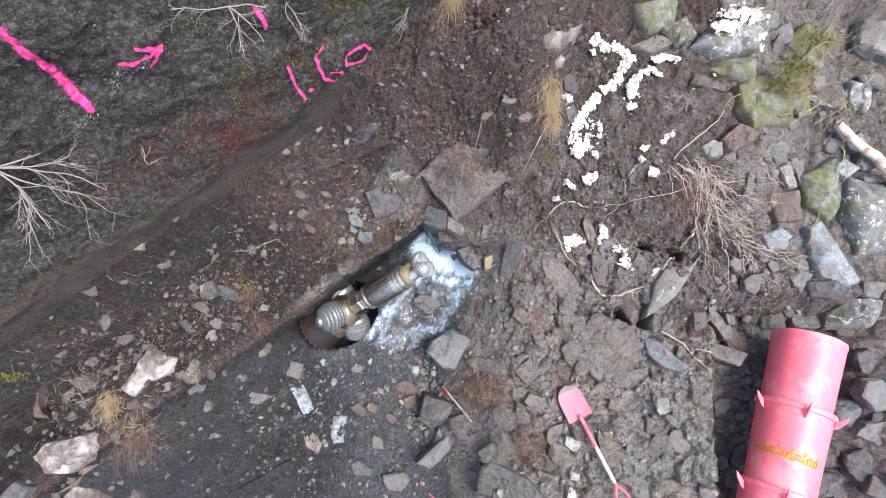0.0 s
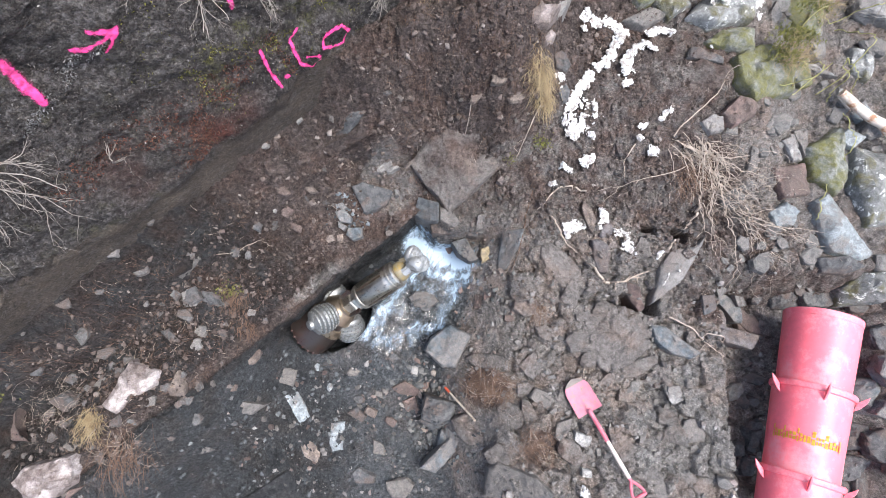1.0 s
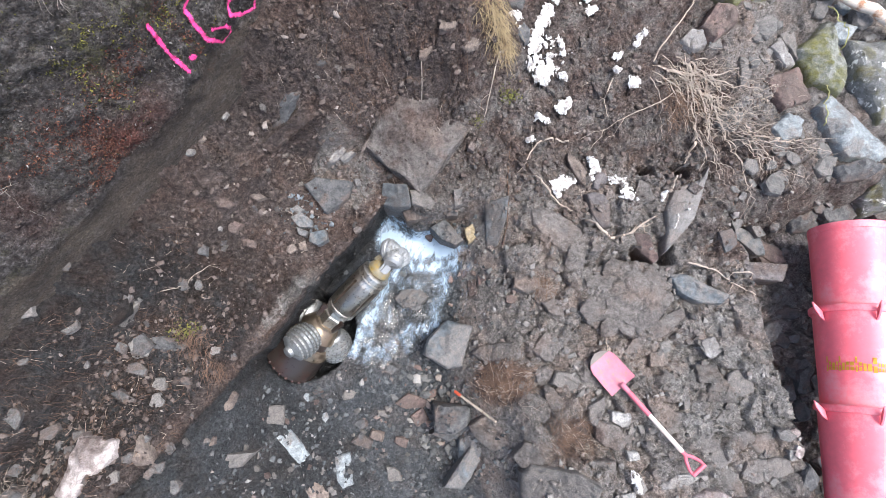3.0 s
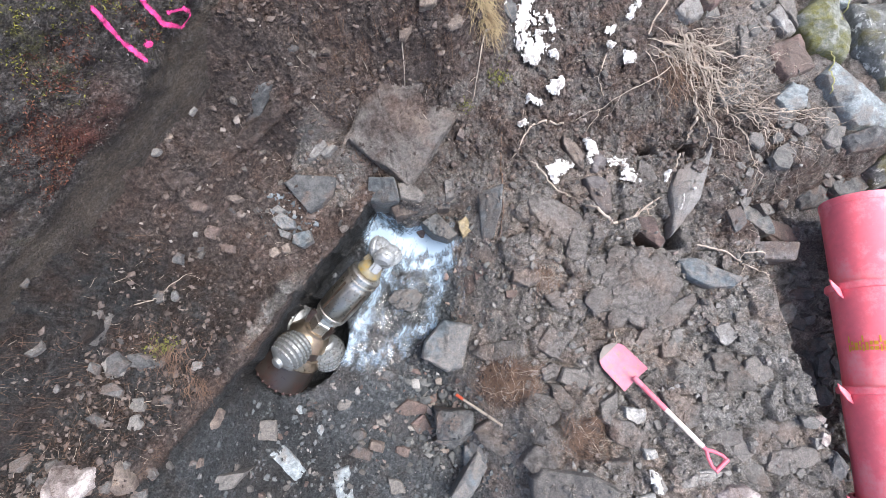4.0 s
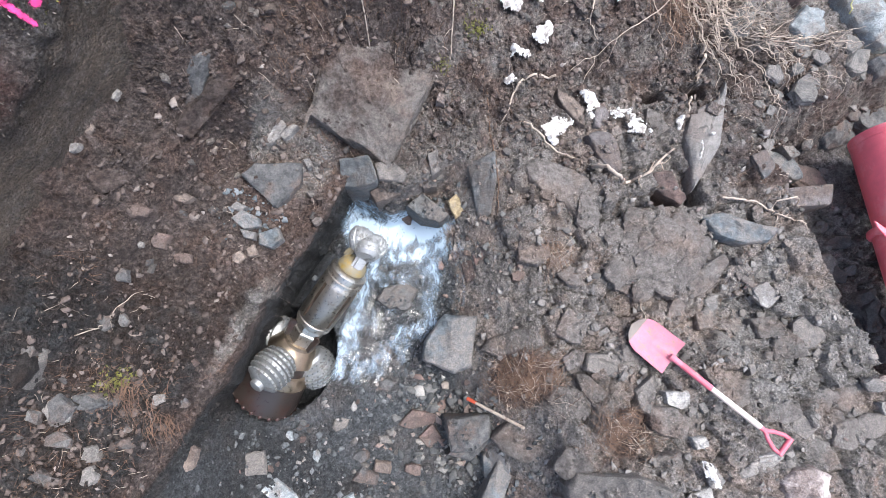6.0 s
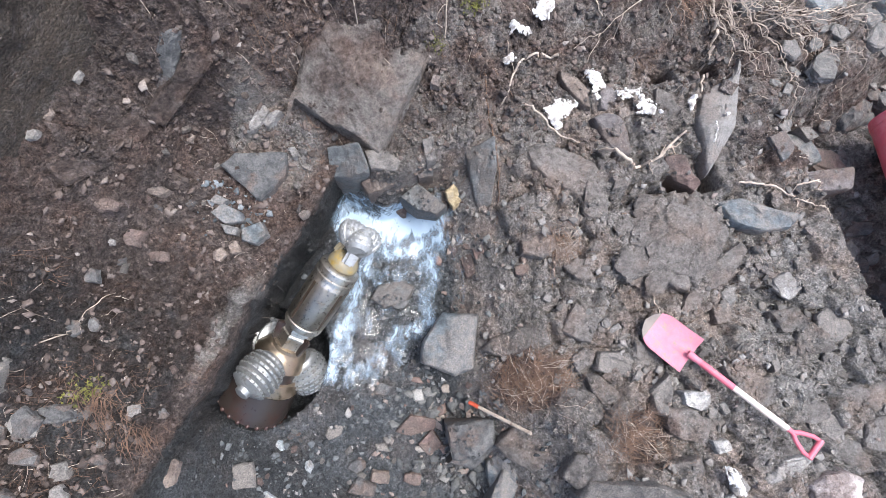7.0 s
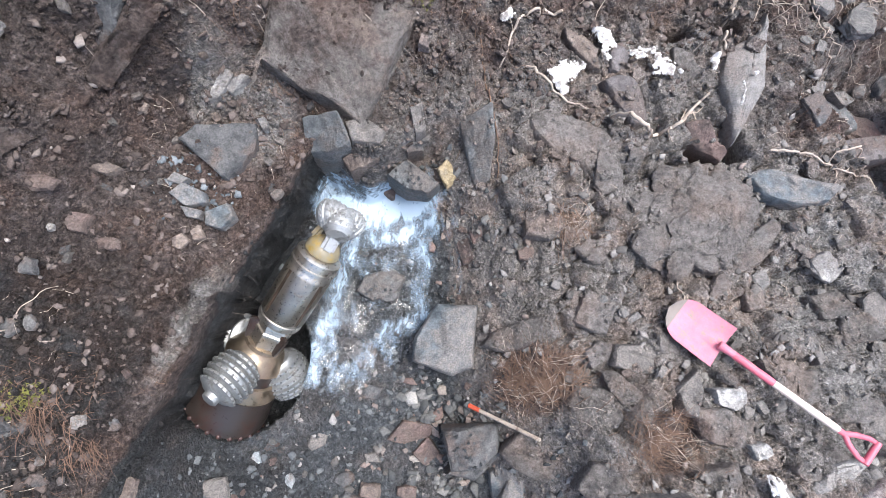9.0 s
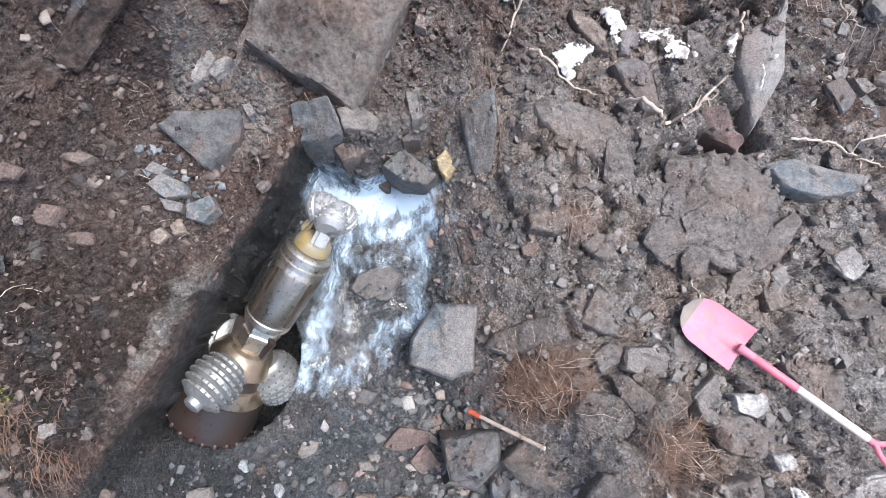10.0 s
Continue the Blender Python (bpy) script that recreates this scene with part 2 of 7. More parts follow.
def spray_mat():
    """Marking paint that thins out into specks at its edge."""
    m, nt, b = nodes_of("fluorescent pink marking paint")
    geo = nt.nodes.new("ShaderNodeNewGeometry").outputs["Position"]
    att = nt.nodes.new("ShaderNodeVertexColor")
    att.layer_name = "zone"
    sep = nt.nodes.new("ShaderNodeSeparateColor")
    nt.links.new(att.outputs["Color"], sep.inputs[0])
    speck, blot = noise_tex(nt, geo, 170, 4, 0.7), noise_tex(nt, geo, 40, 4, 0.6)
    grain = math2(nt, "ADD", math2(nt, "MULTIPLY", math2(nt, "SUBTRACT", speck, 0.5), 1.5), math2(nt, "MULTIPLY", math2(nt, "SUBTRACT", blot, 0.5), 0.9))
    cover = ramp(nt, math2(nt, "ADD", sep.outputs[0], grain), (0.42, 0.0), (0.80, 0.93))
    nt.links.new(ramp(nt, blot, (0.35, (0.62, 0.05, 0.21)), (0.6, (0.93, 0.07, 0.31))), b.inputs["Base Color"])
    b.inputs["Roughness"].default_value = 0.75
    bump(nt, b, speck, 0.7, 0.006)
    clear = nt.nodes.new("ShaderNodeBsdfTransparent")
    out = nt.nodes.new("ShaderNodeMixShader")
    nt.links.new(cover, out.inputs[0])
    nt.links.new(clear.outputs[0], out.inputs[1])
    nt.links.new(b.outputs[0], out.inputs[2])
    nt.links.new(out.outputs[0], nt.nodes["Material Output"].inputs["Surface"])
    return m


PALEBRONZE = plain("pale bronze-coloured steel", (0.21, 0.168, 0.12), 0.36, 0.9, 0.5, 9, (0.12, 0.085, 0.06), 0.56, 0.15)
PINKPAINT = spray_mat()
WHITEPAINT = plain("white foam spill", (0.68, 0.67, 0.65), 0.8, 0, 0.4, 40, (0.30, 0.27, 0.245), 0.54, 0.9)
TWIG = plain("weathered grey twig", (0.27, 0.24, 0.21), 0.85, 0, 0.35, 30, (0.20, 0.16, 0.13), 0.6)
ROOTMAT = plain("tan root", (0.40, 0.335, 0.275), 0.85, 0, 0.4, 30, (0.17, 0.12, 0.095), 0.6)
BIRCH = plain("peeled birch", (0.66, 0.57, 0.48), 0.7, 0, 0.35, 14, (0.30, 0.145, 0.075), 0.55, 0.6)
CORD = plain("yellow-green cord", (0.31, 0.30, 0.11), 0.5, 0, 0.2, 30)
DRYGRASS = plain("dry grass", (0.29, 0.225, 0.125), 0.9, 0, 0.45, 20, (0.19, 0.13, 0.07), 0.55)
BROWNGRASS = plain("dead brown grass", (0.15, 0.092, 0.062), 0.9, 0, 0.4, 20, (0.09, 0.055, 0.038), 0.55)
MOSS = plain("green moss", (0.17, 0.165, 0.04), 0.95, 0, 0.4, 40, (0.09, 0.10, 0.03), 0.55, 0.9)
ORANGE = plain("orange tape", (0.50, 0.09, 0.045), 0.5)
GROUND, FACE = ground_mat("soil and clay"), ground_mat("mossy rock face", True)
ROCK["e"] = ground_mat("earth-plastered rock", False, 0.3)


# ---- mesh helpers
def obj(name, mesh, mat, parent=None, label=""):
    ob = new(name, mesh)
    if mat:
        mesh.materials.append(mat)
    if parent:
        ob.parent = parent
    if label:
        ob["label"] = label
    return ob


def part(name, bm, mat, parent=None, label="", smooth=35):
    me = bpy.data.meshes.new(name)
    bm.normal_update()
    bm.to_mesh(me)
    bm.free()
    if smooth:
        me.polygons.foreach_set("use_smooth", [True] * len(me.polygons))
        me.set_sharp_from_angle(angle=radians(smooth))
    return obj(name, me, mat, parent, label)


def thing(name, m, label, category, group="", kind=""):
    ob = new(name)
    ob.matrix_world = m
    return tagged(ob, label, category, group, kind)


def sheet(name, X, Y, Z, mat, zone=None):
    """A grid mesh from three arrays of one shape."""
    r, c = X.shape
    me = bpy.data.meshes.new(name)
    i = np.arange(r * c).reshape(r, c)
    q = np.stack([i[:-1, :-1], i[:-1, 1:], i[1:, 1:], i[1:, :-1]], -1).reshape(-1, 4)
    me.vertices.add(r * c)
    me.vertices.foreach_set("co", np.stack([X, Y, Z], -1).astype(np.float32).ravel())
    me.loops.add(q.size)
    me.loops.foreach_set("vertex_index", q.astype(np.int32).ravel())
    me.polygons.add(len(q))
    me.polygons.foreach_set("loop_start", np.arange(0, q.size, 4, dtype=np.int32))
    me.polygons.foreach_set("use_smooth", np.ones(len(q), bool))
    me.update(calc_edges=True)
    if zone is not None:
        a = me.color_attributes.new("zone", "FLOAT_COLOR", "POINT")
        a.data.foreach_set("color", np.concatenate([zone, np.ones((r, c, 1))], -1).astype(np.float32).ravel())
    return obj(name, me, mat)


def value_noise(x, y, seed):
    tab = np.random.RandomState(seed).rand(256, 256)
    xi, yi = np.floor(x).astype(int), np.floor(y).astype(int)
    fx, fy = x - xi, y - yi
    fx, fy = fx * fx * (3 - 2 * fx), fy * fy * (3 - 2 * fy)
    a, b_ = tab[xi % 256, yi % 256], tab[(xi + 1) % 256, yi % 256]
    c, d = tab[xi % 256, (yi + 1) % 256], tab[(xi + 1) % 256, (yi + 1) % 256]
    return (a * (1 - fx) + b_ * fx) * (1 - fy) + (c * (1 - fx) + d * fx) * fy - 0.5


def fbm(x, y, f, octaves, seed, gain=0.5):
    out, a = 0, 1.0
    for o in range(octaves):
        out, a, f = out + a * value_noise(x * f + 17 * o, y * f - 9 * o, seed + o), a * gain, f * 2.03
    return out


def cells(x, y, f, seed):
    """Distance to the nearest of scattered points, and that point's own random number."""
    tab = np.random.RandomState(seed).rand(3, 128, 128)
    x, y = x * f, y * f
    xi, yi = np.floor(x).astype(int), np.floor(y).astype(int)
    best, who = np.full(x.shape, 9.0), np.zeros(x.shape)
    for dx in (-1, 0, 1):
        for dy in (-1, 0, 1):
            cx, cy = (xi + dx) % 128, (yi + dy) % 128
            r = np.hypot(xi + dx + tab[0, cx, cy] - x, yi + dy + tab[1, cx, cy] - y)
            near = r < best
            best, who = np.where(near, r, best), np.where(near, tab[2, cx, cy], who)
    return best, who


def stony(x, y):
    """Where mud-plastered slabs make up the ground."""
    return np.clip(sm(0.42, 0.75, x) * sm(0.9, 0.45, y) + 0.55 * sm(0.6, 0.9, x) * sm(0.4, 1.0, y) + 0.35 * sm(-0.2, -0.7, y) * sm(-1.6, -0.9, x), 0, 1) * (1 - 0.6 * pit_mask(x, y))


def plates(x, y, f, seed):
    """Split slabs set close together: each at its own height and tilt, with dark joints between."""
    tab = np.random.RandomState(seed).rand(5, 128, 128)
    x, y = x * f, y * f
    xi, yi = np.floor(x).astype(int), np.floor(y).astype(int)
    best, second, z = np.full(x.shape, 9.0), np.full(x.shape, 9.0), np.zeros(x.shape)
    for dx in (-1, 0, 1):
        for dy in (-1, 0, 1):
            cx, cy = (xi + dx) % 128, (yi + dy) % 128
            ox, oy = xi + dx + tab[0, cx, cy] - x, yi + dy + tab[1, cx, cy] - y
            r = np.hypot(ox, oy)
            near = r < best
            second = np.where(near, best, np.minimum(second, r))
            z = np.where(near, tab[2, cx, cy] - 0.5 + 0.6 * (tab[3, cx, cy] - 0.5) * ox + 0.6 * (tab[4, cx, cy] - 0.5) * oy, z)
            best = np.where(near, r, best)
    return z, second - best


def grit(x, y):
    """Clods, crumbs and hollows on top of the smooth ground."""
    rough = 0.6 + 0.8 * sm(-0.1, 0.3, fbm(x, y, 0.9, 3, 41))
    m = pit_mask(x, y)
    z = 0.10 * fbm(x, y, 1.7, 5, 3) + 0.07 * fbm(x, y, 7.0, 6, 11, 0.62) * rough
    bend = 0.03 * fbm(x, y, 9, 3, 5)
    q1, k1 = plates(x + bend, y - bend, 8.0, 21)
    z = z + (0.06 * np.clip(q1, -0.15, 1) - 0.034 * sm(0.11, 0.0, k1)) * rough * (1 - 0.5 * m)
    q2, k2 = plates(x - bend, y + bend, 19.0, 22)
    z = z + (0.030 * q2 - 0.018 * sm(0.12, 0.0, k2)) * rough
    z = z * (1 - 0.45 * m)
    q3, k3 = plates(x, y, 42.0, 23)
    z = z * (1 - 0.62 * stony(x, y)) + 0.011 * q3
    wob = 0.07 * fbm(x, y, 5, 3, 15)
    p1, j1 = plates(x + wob, y - wob, 4.2, 31)
    p2, j2 = plates(x - wob, y + wob, 9.5, 32)
    k = stony(x, y)
    return z + k * (0.105 * p1 - 0.055 * sm(0.085, 0.0, j1) + 0.055 * p2 - 0.03 * sm(0.10, 0.0, j2))


def surface(x, y):
    """The ground as it is drawn, at one place or many."""
    return height(x, y) + grit(np.asarray(x, float), np.asarray(y, float))


def spaced(core_a, core_b, step, far):
    """Grid lines: even in the core, ever wider out to the horizon."""
    mid = np.arange(core_a, core_b + step / 2, step)
    out, g = [], step
    p = 0.0
    while p < far:
        g *= 1.22
        p += g
        out.append(p)
    out = np.array(out)
    return np.concatenate([core_a - out[::-1], mid, core_b + out])


def zones(x, y):
    """Where the ground is peat, where it is wet pit clay and darkened peat, and where it is pale and dry."""
    s, d = to_sd(x, y)
    peat = sm(0.90, 1.0, d) * (0.52 + 0.48 * sm(0.4, -0.5, s)) + 0.58 * sm(0.5, 1.3, y) * sm(3.8, 2.8, x) + 0.45 * sm(0.5, 0.1, np.hypot(x - 2.9, (y - 0.1) * 1.4)) + 0.5 * sm(1.9, 2.5, x) * sm(-0.2, 0.2, y) * sm(1.2, 0.7, y)
    peat = peat * (1 - 0.75 * sm(0.42, 0.18, np.hypot(x + 0.42, y - 1.42)))
    peat = peat + 0.9 * sm(0.30, 0.12, np.hypot(x - 0.46, y + 0.60)) + 0.8 * sm(0.26, 0.1, np.hypot(x - 0.95, y + 1.13))
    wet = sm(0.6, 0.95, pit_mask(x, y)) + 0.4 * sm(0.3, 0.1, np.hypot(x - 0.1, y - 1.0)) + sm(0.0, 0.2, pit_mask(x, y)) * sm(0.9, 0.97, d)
    # Raises the second channel on the left peat, turning it darker there.
    wet = wet + 0.5 * sm(-0.2, -1.0, s) * sm(1.02, 1.15, d)
    low = sm(-1.0, -1.4, s) * sm(1.03, 0.95, d) * sm(-0.6, -1.3, x)
    wet, peat = wet + 0.75 * low, peat + 0.42 * low
    pale = 0.62 * sm(1.24, 1.08, d) * sm(1.005, 1.03, d) * sm(-1.15, -0.8, s) * sm(0.05, -0.35, s) + 0.72 * sm(1.1, 0.4, np.hypot((x - 2.3) * 1.1, (y + 1.0) * 0.7))
    # Pit side along the straight edge: full peat, so its colour comes out darkest.
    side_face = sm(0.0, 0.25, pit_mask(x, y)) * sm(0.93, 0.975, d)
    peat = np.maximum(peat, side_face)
    return np.clip(np.stack([peat, wet, pale], -1), 0, 1)



# ---- the lie of the land: one smooth height, plus clods and grit on the mesh
def sm(a, b, v):
    w = np.clip((np.asarray(v, float) - a) / (b - a), 0, 1)
    return w * w * (3 - 2 * w)


def ln(a, b, v):
    return np.clip((np.asarray(v, float) - a) / (b - a), 0, 1)


EX, EY = 0.782, 0.623          # along the rock face
EDGE = 1.0                      # the trench's straight edge, in d


def to_sd(x, y):
    return EX * x + EY * y, -EY * x + EX * y


def to_xy(s, d):
    return EX * s - EY * d, EY * s + EX * d


def pit_mask(x, y):
    """1 in the dug pit that the drill came up in, 0 on the ground round it."""
    s, d = to_sd(x, y)
    left = sm(EDGE + 0.005, EDGE - 0.022 - 0.75 * ln(-1.15, -2.0, s), d + 0.04 * ln(-1.0, -2.6, s) + 0.02 * np.sin(5 * s) + 0.008 * np.sin(23 * s))
    head = sm(0.73, 0.49, s - 0.52 * sm(0.68, 0.3, d))
    edge = 0.62 - 0.30 * sm(0.5, -0.5, y) + 0.1 * sm(-1.0, -1.8, y)
    right = sm(edge + 0.34, edge - 0.5, x)
    return left * head * right


def hole_mask(x, y):
    a, b = (x + 1.13) * 0.875 + (y - 0.135) * 0.484, -(x + 1.13) * 0.484 + (y - 0.135) * 0.875
    return sm(1.08, 0.92, np.sqrt((a / 0.44) ** 2 + (b / 0.34) ** 2))


def height(x, y):
    """The ground's height without its grit."""
    x, y = np.asarray(x, float), np.asarray(y, float)
    s, d = to_sd(x, y)
    z = -0.40 - 0.06 * np.clip(x - 1, 0, 4) + 0.38 * sm(1.1, 2.3, y) * sm(4.0, 3.2, x) * sm(0.0, 0.9, x)
    de = d + (0.4 * sm(0.3, 0.9, s) + 0.4 * sm(0.9, 1.9, s)) * sm(0.3, 1.0, d) * sm(3.4, 1.9, s)
    z = z + 0.24 * ln(1.3, 1.75, de) + 0.2 * sm(1.76, 1.83, de) + 0.42 * np.clip((de - 1.82) / 0.26, 0, 2.3)
    z = z + 0.36 * sm(-1.75, -2.6, x) * sm(1.7, 1.2, d)
    z = z + 0.13 * sm(-0.7, -1.0, y) * sm(0.4, 0.7, x) * sm(2.6, 2.0, x)
    z = z - 0.22 * np.exp(-((x - 2.1) ** 2 + (y + 0.75) ** 2) / 0.1) + 0.12 * sm(-0.6, -1.1, s) * sm(1.0, 1.2, d) * sm(1.9, 1.4, d)
    gully = sm(2.80, 3.02, x) * sm(0.55, 0.1, y) * sm(5.0, 4.3, x)
    z = z - 0.55 * gully
    for hx, hy, ha, hb, turn in ((1.90, 0.19, 0.10, 0.055, -0.5), (2.15, 0.17, 0.05, 0.09, -0.3), (2.46, 0.86, 0.08, 0.05, -0.4), (2.15, 0.93, 0.06, 0.035, -0.4)):
        a, b = (x - hx) * np.cos(turn) + (y - hy) * np.sin(turn), (y - hy) * np.cos(turn) - (x - hx) * np.sin(turn)
        z = z - 0.32 * sm(1.25, 0.9, abs(a) / ha) * sm(1.25, 0.9, abs(b) / hb)
    m = pit_mask(x, y)
    z = z * (1 - m) + m * (-1.03 - 0.14 * sm(-0.2, -0.9, y))
    return z - 0.7 * hole_mask(x, y) * m


def face_depth(z):
    """How far back the steep face stands at a height."""
    w = np.clip(z - 0.45, 0, 4)
    return 2.12 + 0.03 * w + 0.05 * w * w


# ---- ground, from the horizon to the foot of the rock face
gs = spaced(-4.3, 6.3, 0.0145, 900.0)
gd = spaced(-4.2, 2.1, 0.0145, 900.0)
gd = gd[gd < 2.115]
gd = np.unique(np.concatenate([gd[(gd < 0.93) | (gd > 1.07)], np.arange(0.93, 1.07, 0.005), np.arange(0.962, 1.014, 0.0016), [2.12]]))
SS, DD = np.meshgrid(gs, gd)
XX, YY = to_xy(SS, DD)
near_core = sm(30, 8, np.hypot(XX, YY))
under = 0.03 * sm(0.80, 0.985, DD) * sm(1.012, 0.985, DD) * pit_mask(XX, YY)
ZZ = height(XX, YY) + grit(XX, YY) * (0.15 + 0.85 * near_core)
ZZ = ZZ + (1 - near_core) * 2.0 * fbm(XX, YY, 0.02, 3, 77)
base_z = ZZ[-1].copy()
_m = pit_mask(XX, YY)
wallish = sm(0.03, 0.2, _m) * sm(1.0, 0.85, _m) * sm(0.9, 0.96, DD)
crag = (0.034 * fbm(SS, ZZ, 9, 5, 85, 0.65) + 0.022 * plates(SS, ZZ, 11, 86)[0]) * sm(0.05, 0.4, _m)
UX, UY = to_xy(SS, DD + under + wallish * crag)
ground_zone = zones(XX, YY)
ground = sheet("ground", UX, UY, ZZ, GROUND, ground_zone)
tagged(ground, "dug brown peat and grey stony clay with a wet pit", "ground", kind="structure")

# ---- the steep face of the cut and the hill above it
wz = np.linspace(0, 1, 150) ** 0.95
fs = gs[(gs > -6) & (gs < 8)]
fs = np.concatenate([gs[gs <= -6], np.arange(-6, 8, 0.024), gs[gs >= 8]])
bz = np.interp(fs, gs, base_z) - 0.12


def face_shift(s):
    return face_depth(np.interp(s, gs, base_z)) - 2.12


FS, WV = np.meshgrid(fs, wz)
FZ = bz + (3.3 - bz) * WV
FD = face_depth(FZ) - face_shift(FS) - 0.012
FACE_K = 0.8
smoother = sm(0.85, 1.05, FZ)
rough_d = 0.16 * FACE_K * fbm(FS, FZ * 1.2, 1.1, 4, 51) + 0.06 * fbm(FS, FZ, 5.0, 4, 61) + 0.05 * cells(FS, FZ, 16, 71)[0] * 0.4 + (0.006 + 0.022 * smoother) * fbm(FS, FZ, 19.0, 3, 67)
FD = FD + rough_d * sm(0, 0.08, WV) * (0.3 + 0.7 * sm(0.72, 0.96, FZ))
top_d = FD[-1]
hill = np.concatenate([np.arange(0.05, 1.0, 0.05), 1.0 * 1.25 ** np.arange(0, 31)])
HS, HV = np.meshgrid(fs, hill)
HD = top_d + HV
HZ = 3.3 + 0.18 * np.minimum(HV, 30) ** 0.9 + 0.12 * fbm(HS, HD, 0.8, 4, 81)
FS, FD, FZ = np.concatenate([FS, HS]), np.concatenate([FD, HD]), np.concatenate([FZ, HZ])
FX, FY = to_xy(FS, FD)
red = sm(0.85, 1.0, FZ) * sm(1.65, 1.25, FZ) * sm(0.25, -0.2, FS) * sm(-1.3, -0.7, FS)
moss = 0.15 + 0.25 * sm(-0.4, -1.2, FS) + 0.85 * sm(0.3, 0.12, abs(FZ - 1.56)) * sm(-0.35, -0.1, FS)
band = 0.93 + 0.09 * np.sin(2.3 * FS) + 0.1 * fbm(FS, FZ, 3, 3, 83)
slate = sm(0.04, -0.06, FZ - band)
face = sheet("rock_face", FX, FY, FZ, FACE, np.stack([red, moss, np.clip(slate, 0, 1)], -1))
tagged(face, "steep dark rock face with thin soil and moss", "rock face", kind="structure")

# ---- stones
STONE_LABEL = {
    "g": "angular grey slate stone with soil on it", "b": "blue-grey slate stone washed clean by water", "c": "pale blue-grey slate stone with a clean split face", "d": "dark slate stone half sunk in soil",
    "r": "broken reddish stone chip lying on soil", "t": "tan stone half sunk in soil", "p": "pale grey stone lying loose", "w": "pink-white quartz stone with dirt in its hollows",
    "m": "mossy boulder with yellow-green moss", "y": "ochre yellow stone beside the water", "e": "earth-covered brown-grey rock set in the soil", "l": "grey boulder with white lichen",
}
seeds = count(100)


def rock_mesh(lx, ly, h, seed, corners=0, cuts=2):
    """A broken stone: an uneven angular outline, a tilted top, chipped edges. It stands with its middle at the origin's height."""
    rs = np.random.RandomState(seed)
    n = corners or rs.randint(4, 7)
    ang = np.sort((np.arange(n) + rs.uniform(-0.32, 0.32, n)) * 2 * np.pi / n + rs.uniform(0, 6.3))
    rad = rs.uniform(0.8, 1.12, n)
    ex, ey = np.cos(ang) * rad, np.sin(ang) * rad
    sq = 1 / np.maximum(np.maximum(abs(ex), abs(ey)), 0.5) ** 0.45
    ex, ey = ex * sq * lx / 2 * 0.98, ey * sq * ly / 2 * 0.98
    tilt = rs.uniform(-0.25, 0.25, 2)
    bm = bmesh.new()
    for k, (top, zz) in enumerate(((0.96, -0.5), (1.0, 0.12), (rs.uniform(0.82, 0.96), 0.5))):
        for x, y in zip(ex, ey):
            j = rs.uniform(0.95, 1.05)
            bm.verts.new((x * top * j, y * top * j, h * (zz + (tilt[0] * x / lx + tilt[1] * y / ly + rs.uniform(-0.07, 0.07)) * (zz > 0))))
    bmesh.ops.convex_hull(bm, input=bm.verts[:])
    bmesh.ops.delete(bm, geom=[v for v in bm.verts if not v.link_faces], context="VERTS")
    bmesh.ops.bevel(bm, geom=bm.edges[:], offset=min(lx, ly, h * 2) * 0.03, segments=1, affect="EDGES", profile=0.6)
    bmesh.ops.triangulate(bm, faces=bm.faces[:])
    if cuts:
        bmesh.ops.subdivide_edges(bm, edges=[e for e in bm.edges if e.calc_length() > 0.025], cuts=cuts, use_grid_fill=True)
        bmesh.ops.triangulate(bm, faces=bm.faces[:])
        size = min(lx, ly)
        o = Vector(rs.uniform(-50, 50, 3))
        for v in bm.verts:
            p = v.co / size
            k = noise.noise(p * 2.3 + o) * 0.06 + noise.noise(p * 5 + o) * 0.06 + noise.noise(p * 13 + o) * 0.028
            v.co += v.co.normalized() * k * size
    return bm


def joined(bm, other, m=Matrix()):
    """Adds other to bm at the pose m."""
    me = bpy.data.meshes.new("tmp")
    other.transform(m)
    other.to_mesh(me)
    other.free()
    bm.from_mesh(me)
    bpy.data.meshes.remove(me)
    return bm


def soiled(ob, peaty=1.0):
    """Gives a mud-plastered piece the soil of the place where it lies."""
    me = ob.data
    co = np.empty(len(me.vertices) * 3, np.float32)
    me.vertices.foreach_get("co", co)
    m = np.array(ob.matrix_world)
    w = co.reshape(-1, 3) @ m[:3, :3].T + m[:3, 3]
    a = me.color_attributes.new("zone", "FLOAT_COLOR", "POINT")
    a.data.foreach_set("color", np.concatenate([zones(w[:, 0], w[:, 1]) * (peaty, 1, 1), np.ones((len(w), 1))], -1).astype(np.float32).ravel())


def stone(kind, x, y, lx, ly, h, yaw, lift=0.0, tilt=(0, 0), corners=0):
    seed = next(seeds)
    ob = part("stone", rock_mesh(lx, ly, h, seed, corners), ROCK[kind], None, "", 17)
    z = float(np.median(surface(x + np.array([0, 0.3, -0.3, 0, 0]) * lx, y + np.array([0, 0, 0, 0.3, -0.3]) * ly)))
    rs = np.random.RandomState(seed)
    ob.matrix_world = pose(x, y, z + h * (-0.06 if kind in "egdt" and x > 0.5 else 0.16) + lift, tilt[0] + rs.uniform(-4, 4), tilt[1] + rs.uniform(-4, 4), yaw)
    if kind == "e":
        soiled(ob)
    return tagged(ob, STONE_LABEL[kind], "stone", "loose stones")


DUSTED = []                     # stones with loose soil on their tops


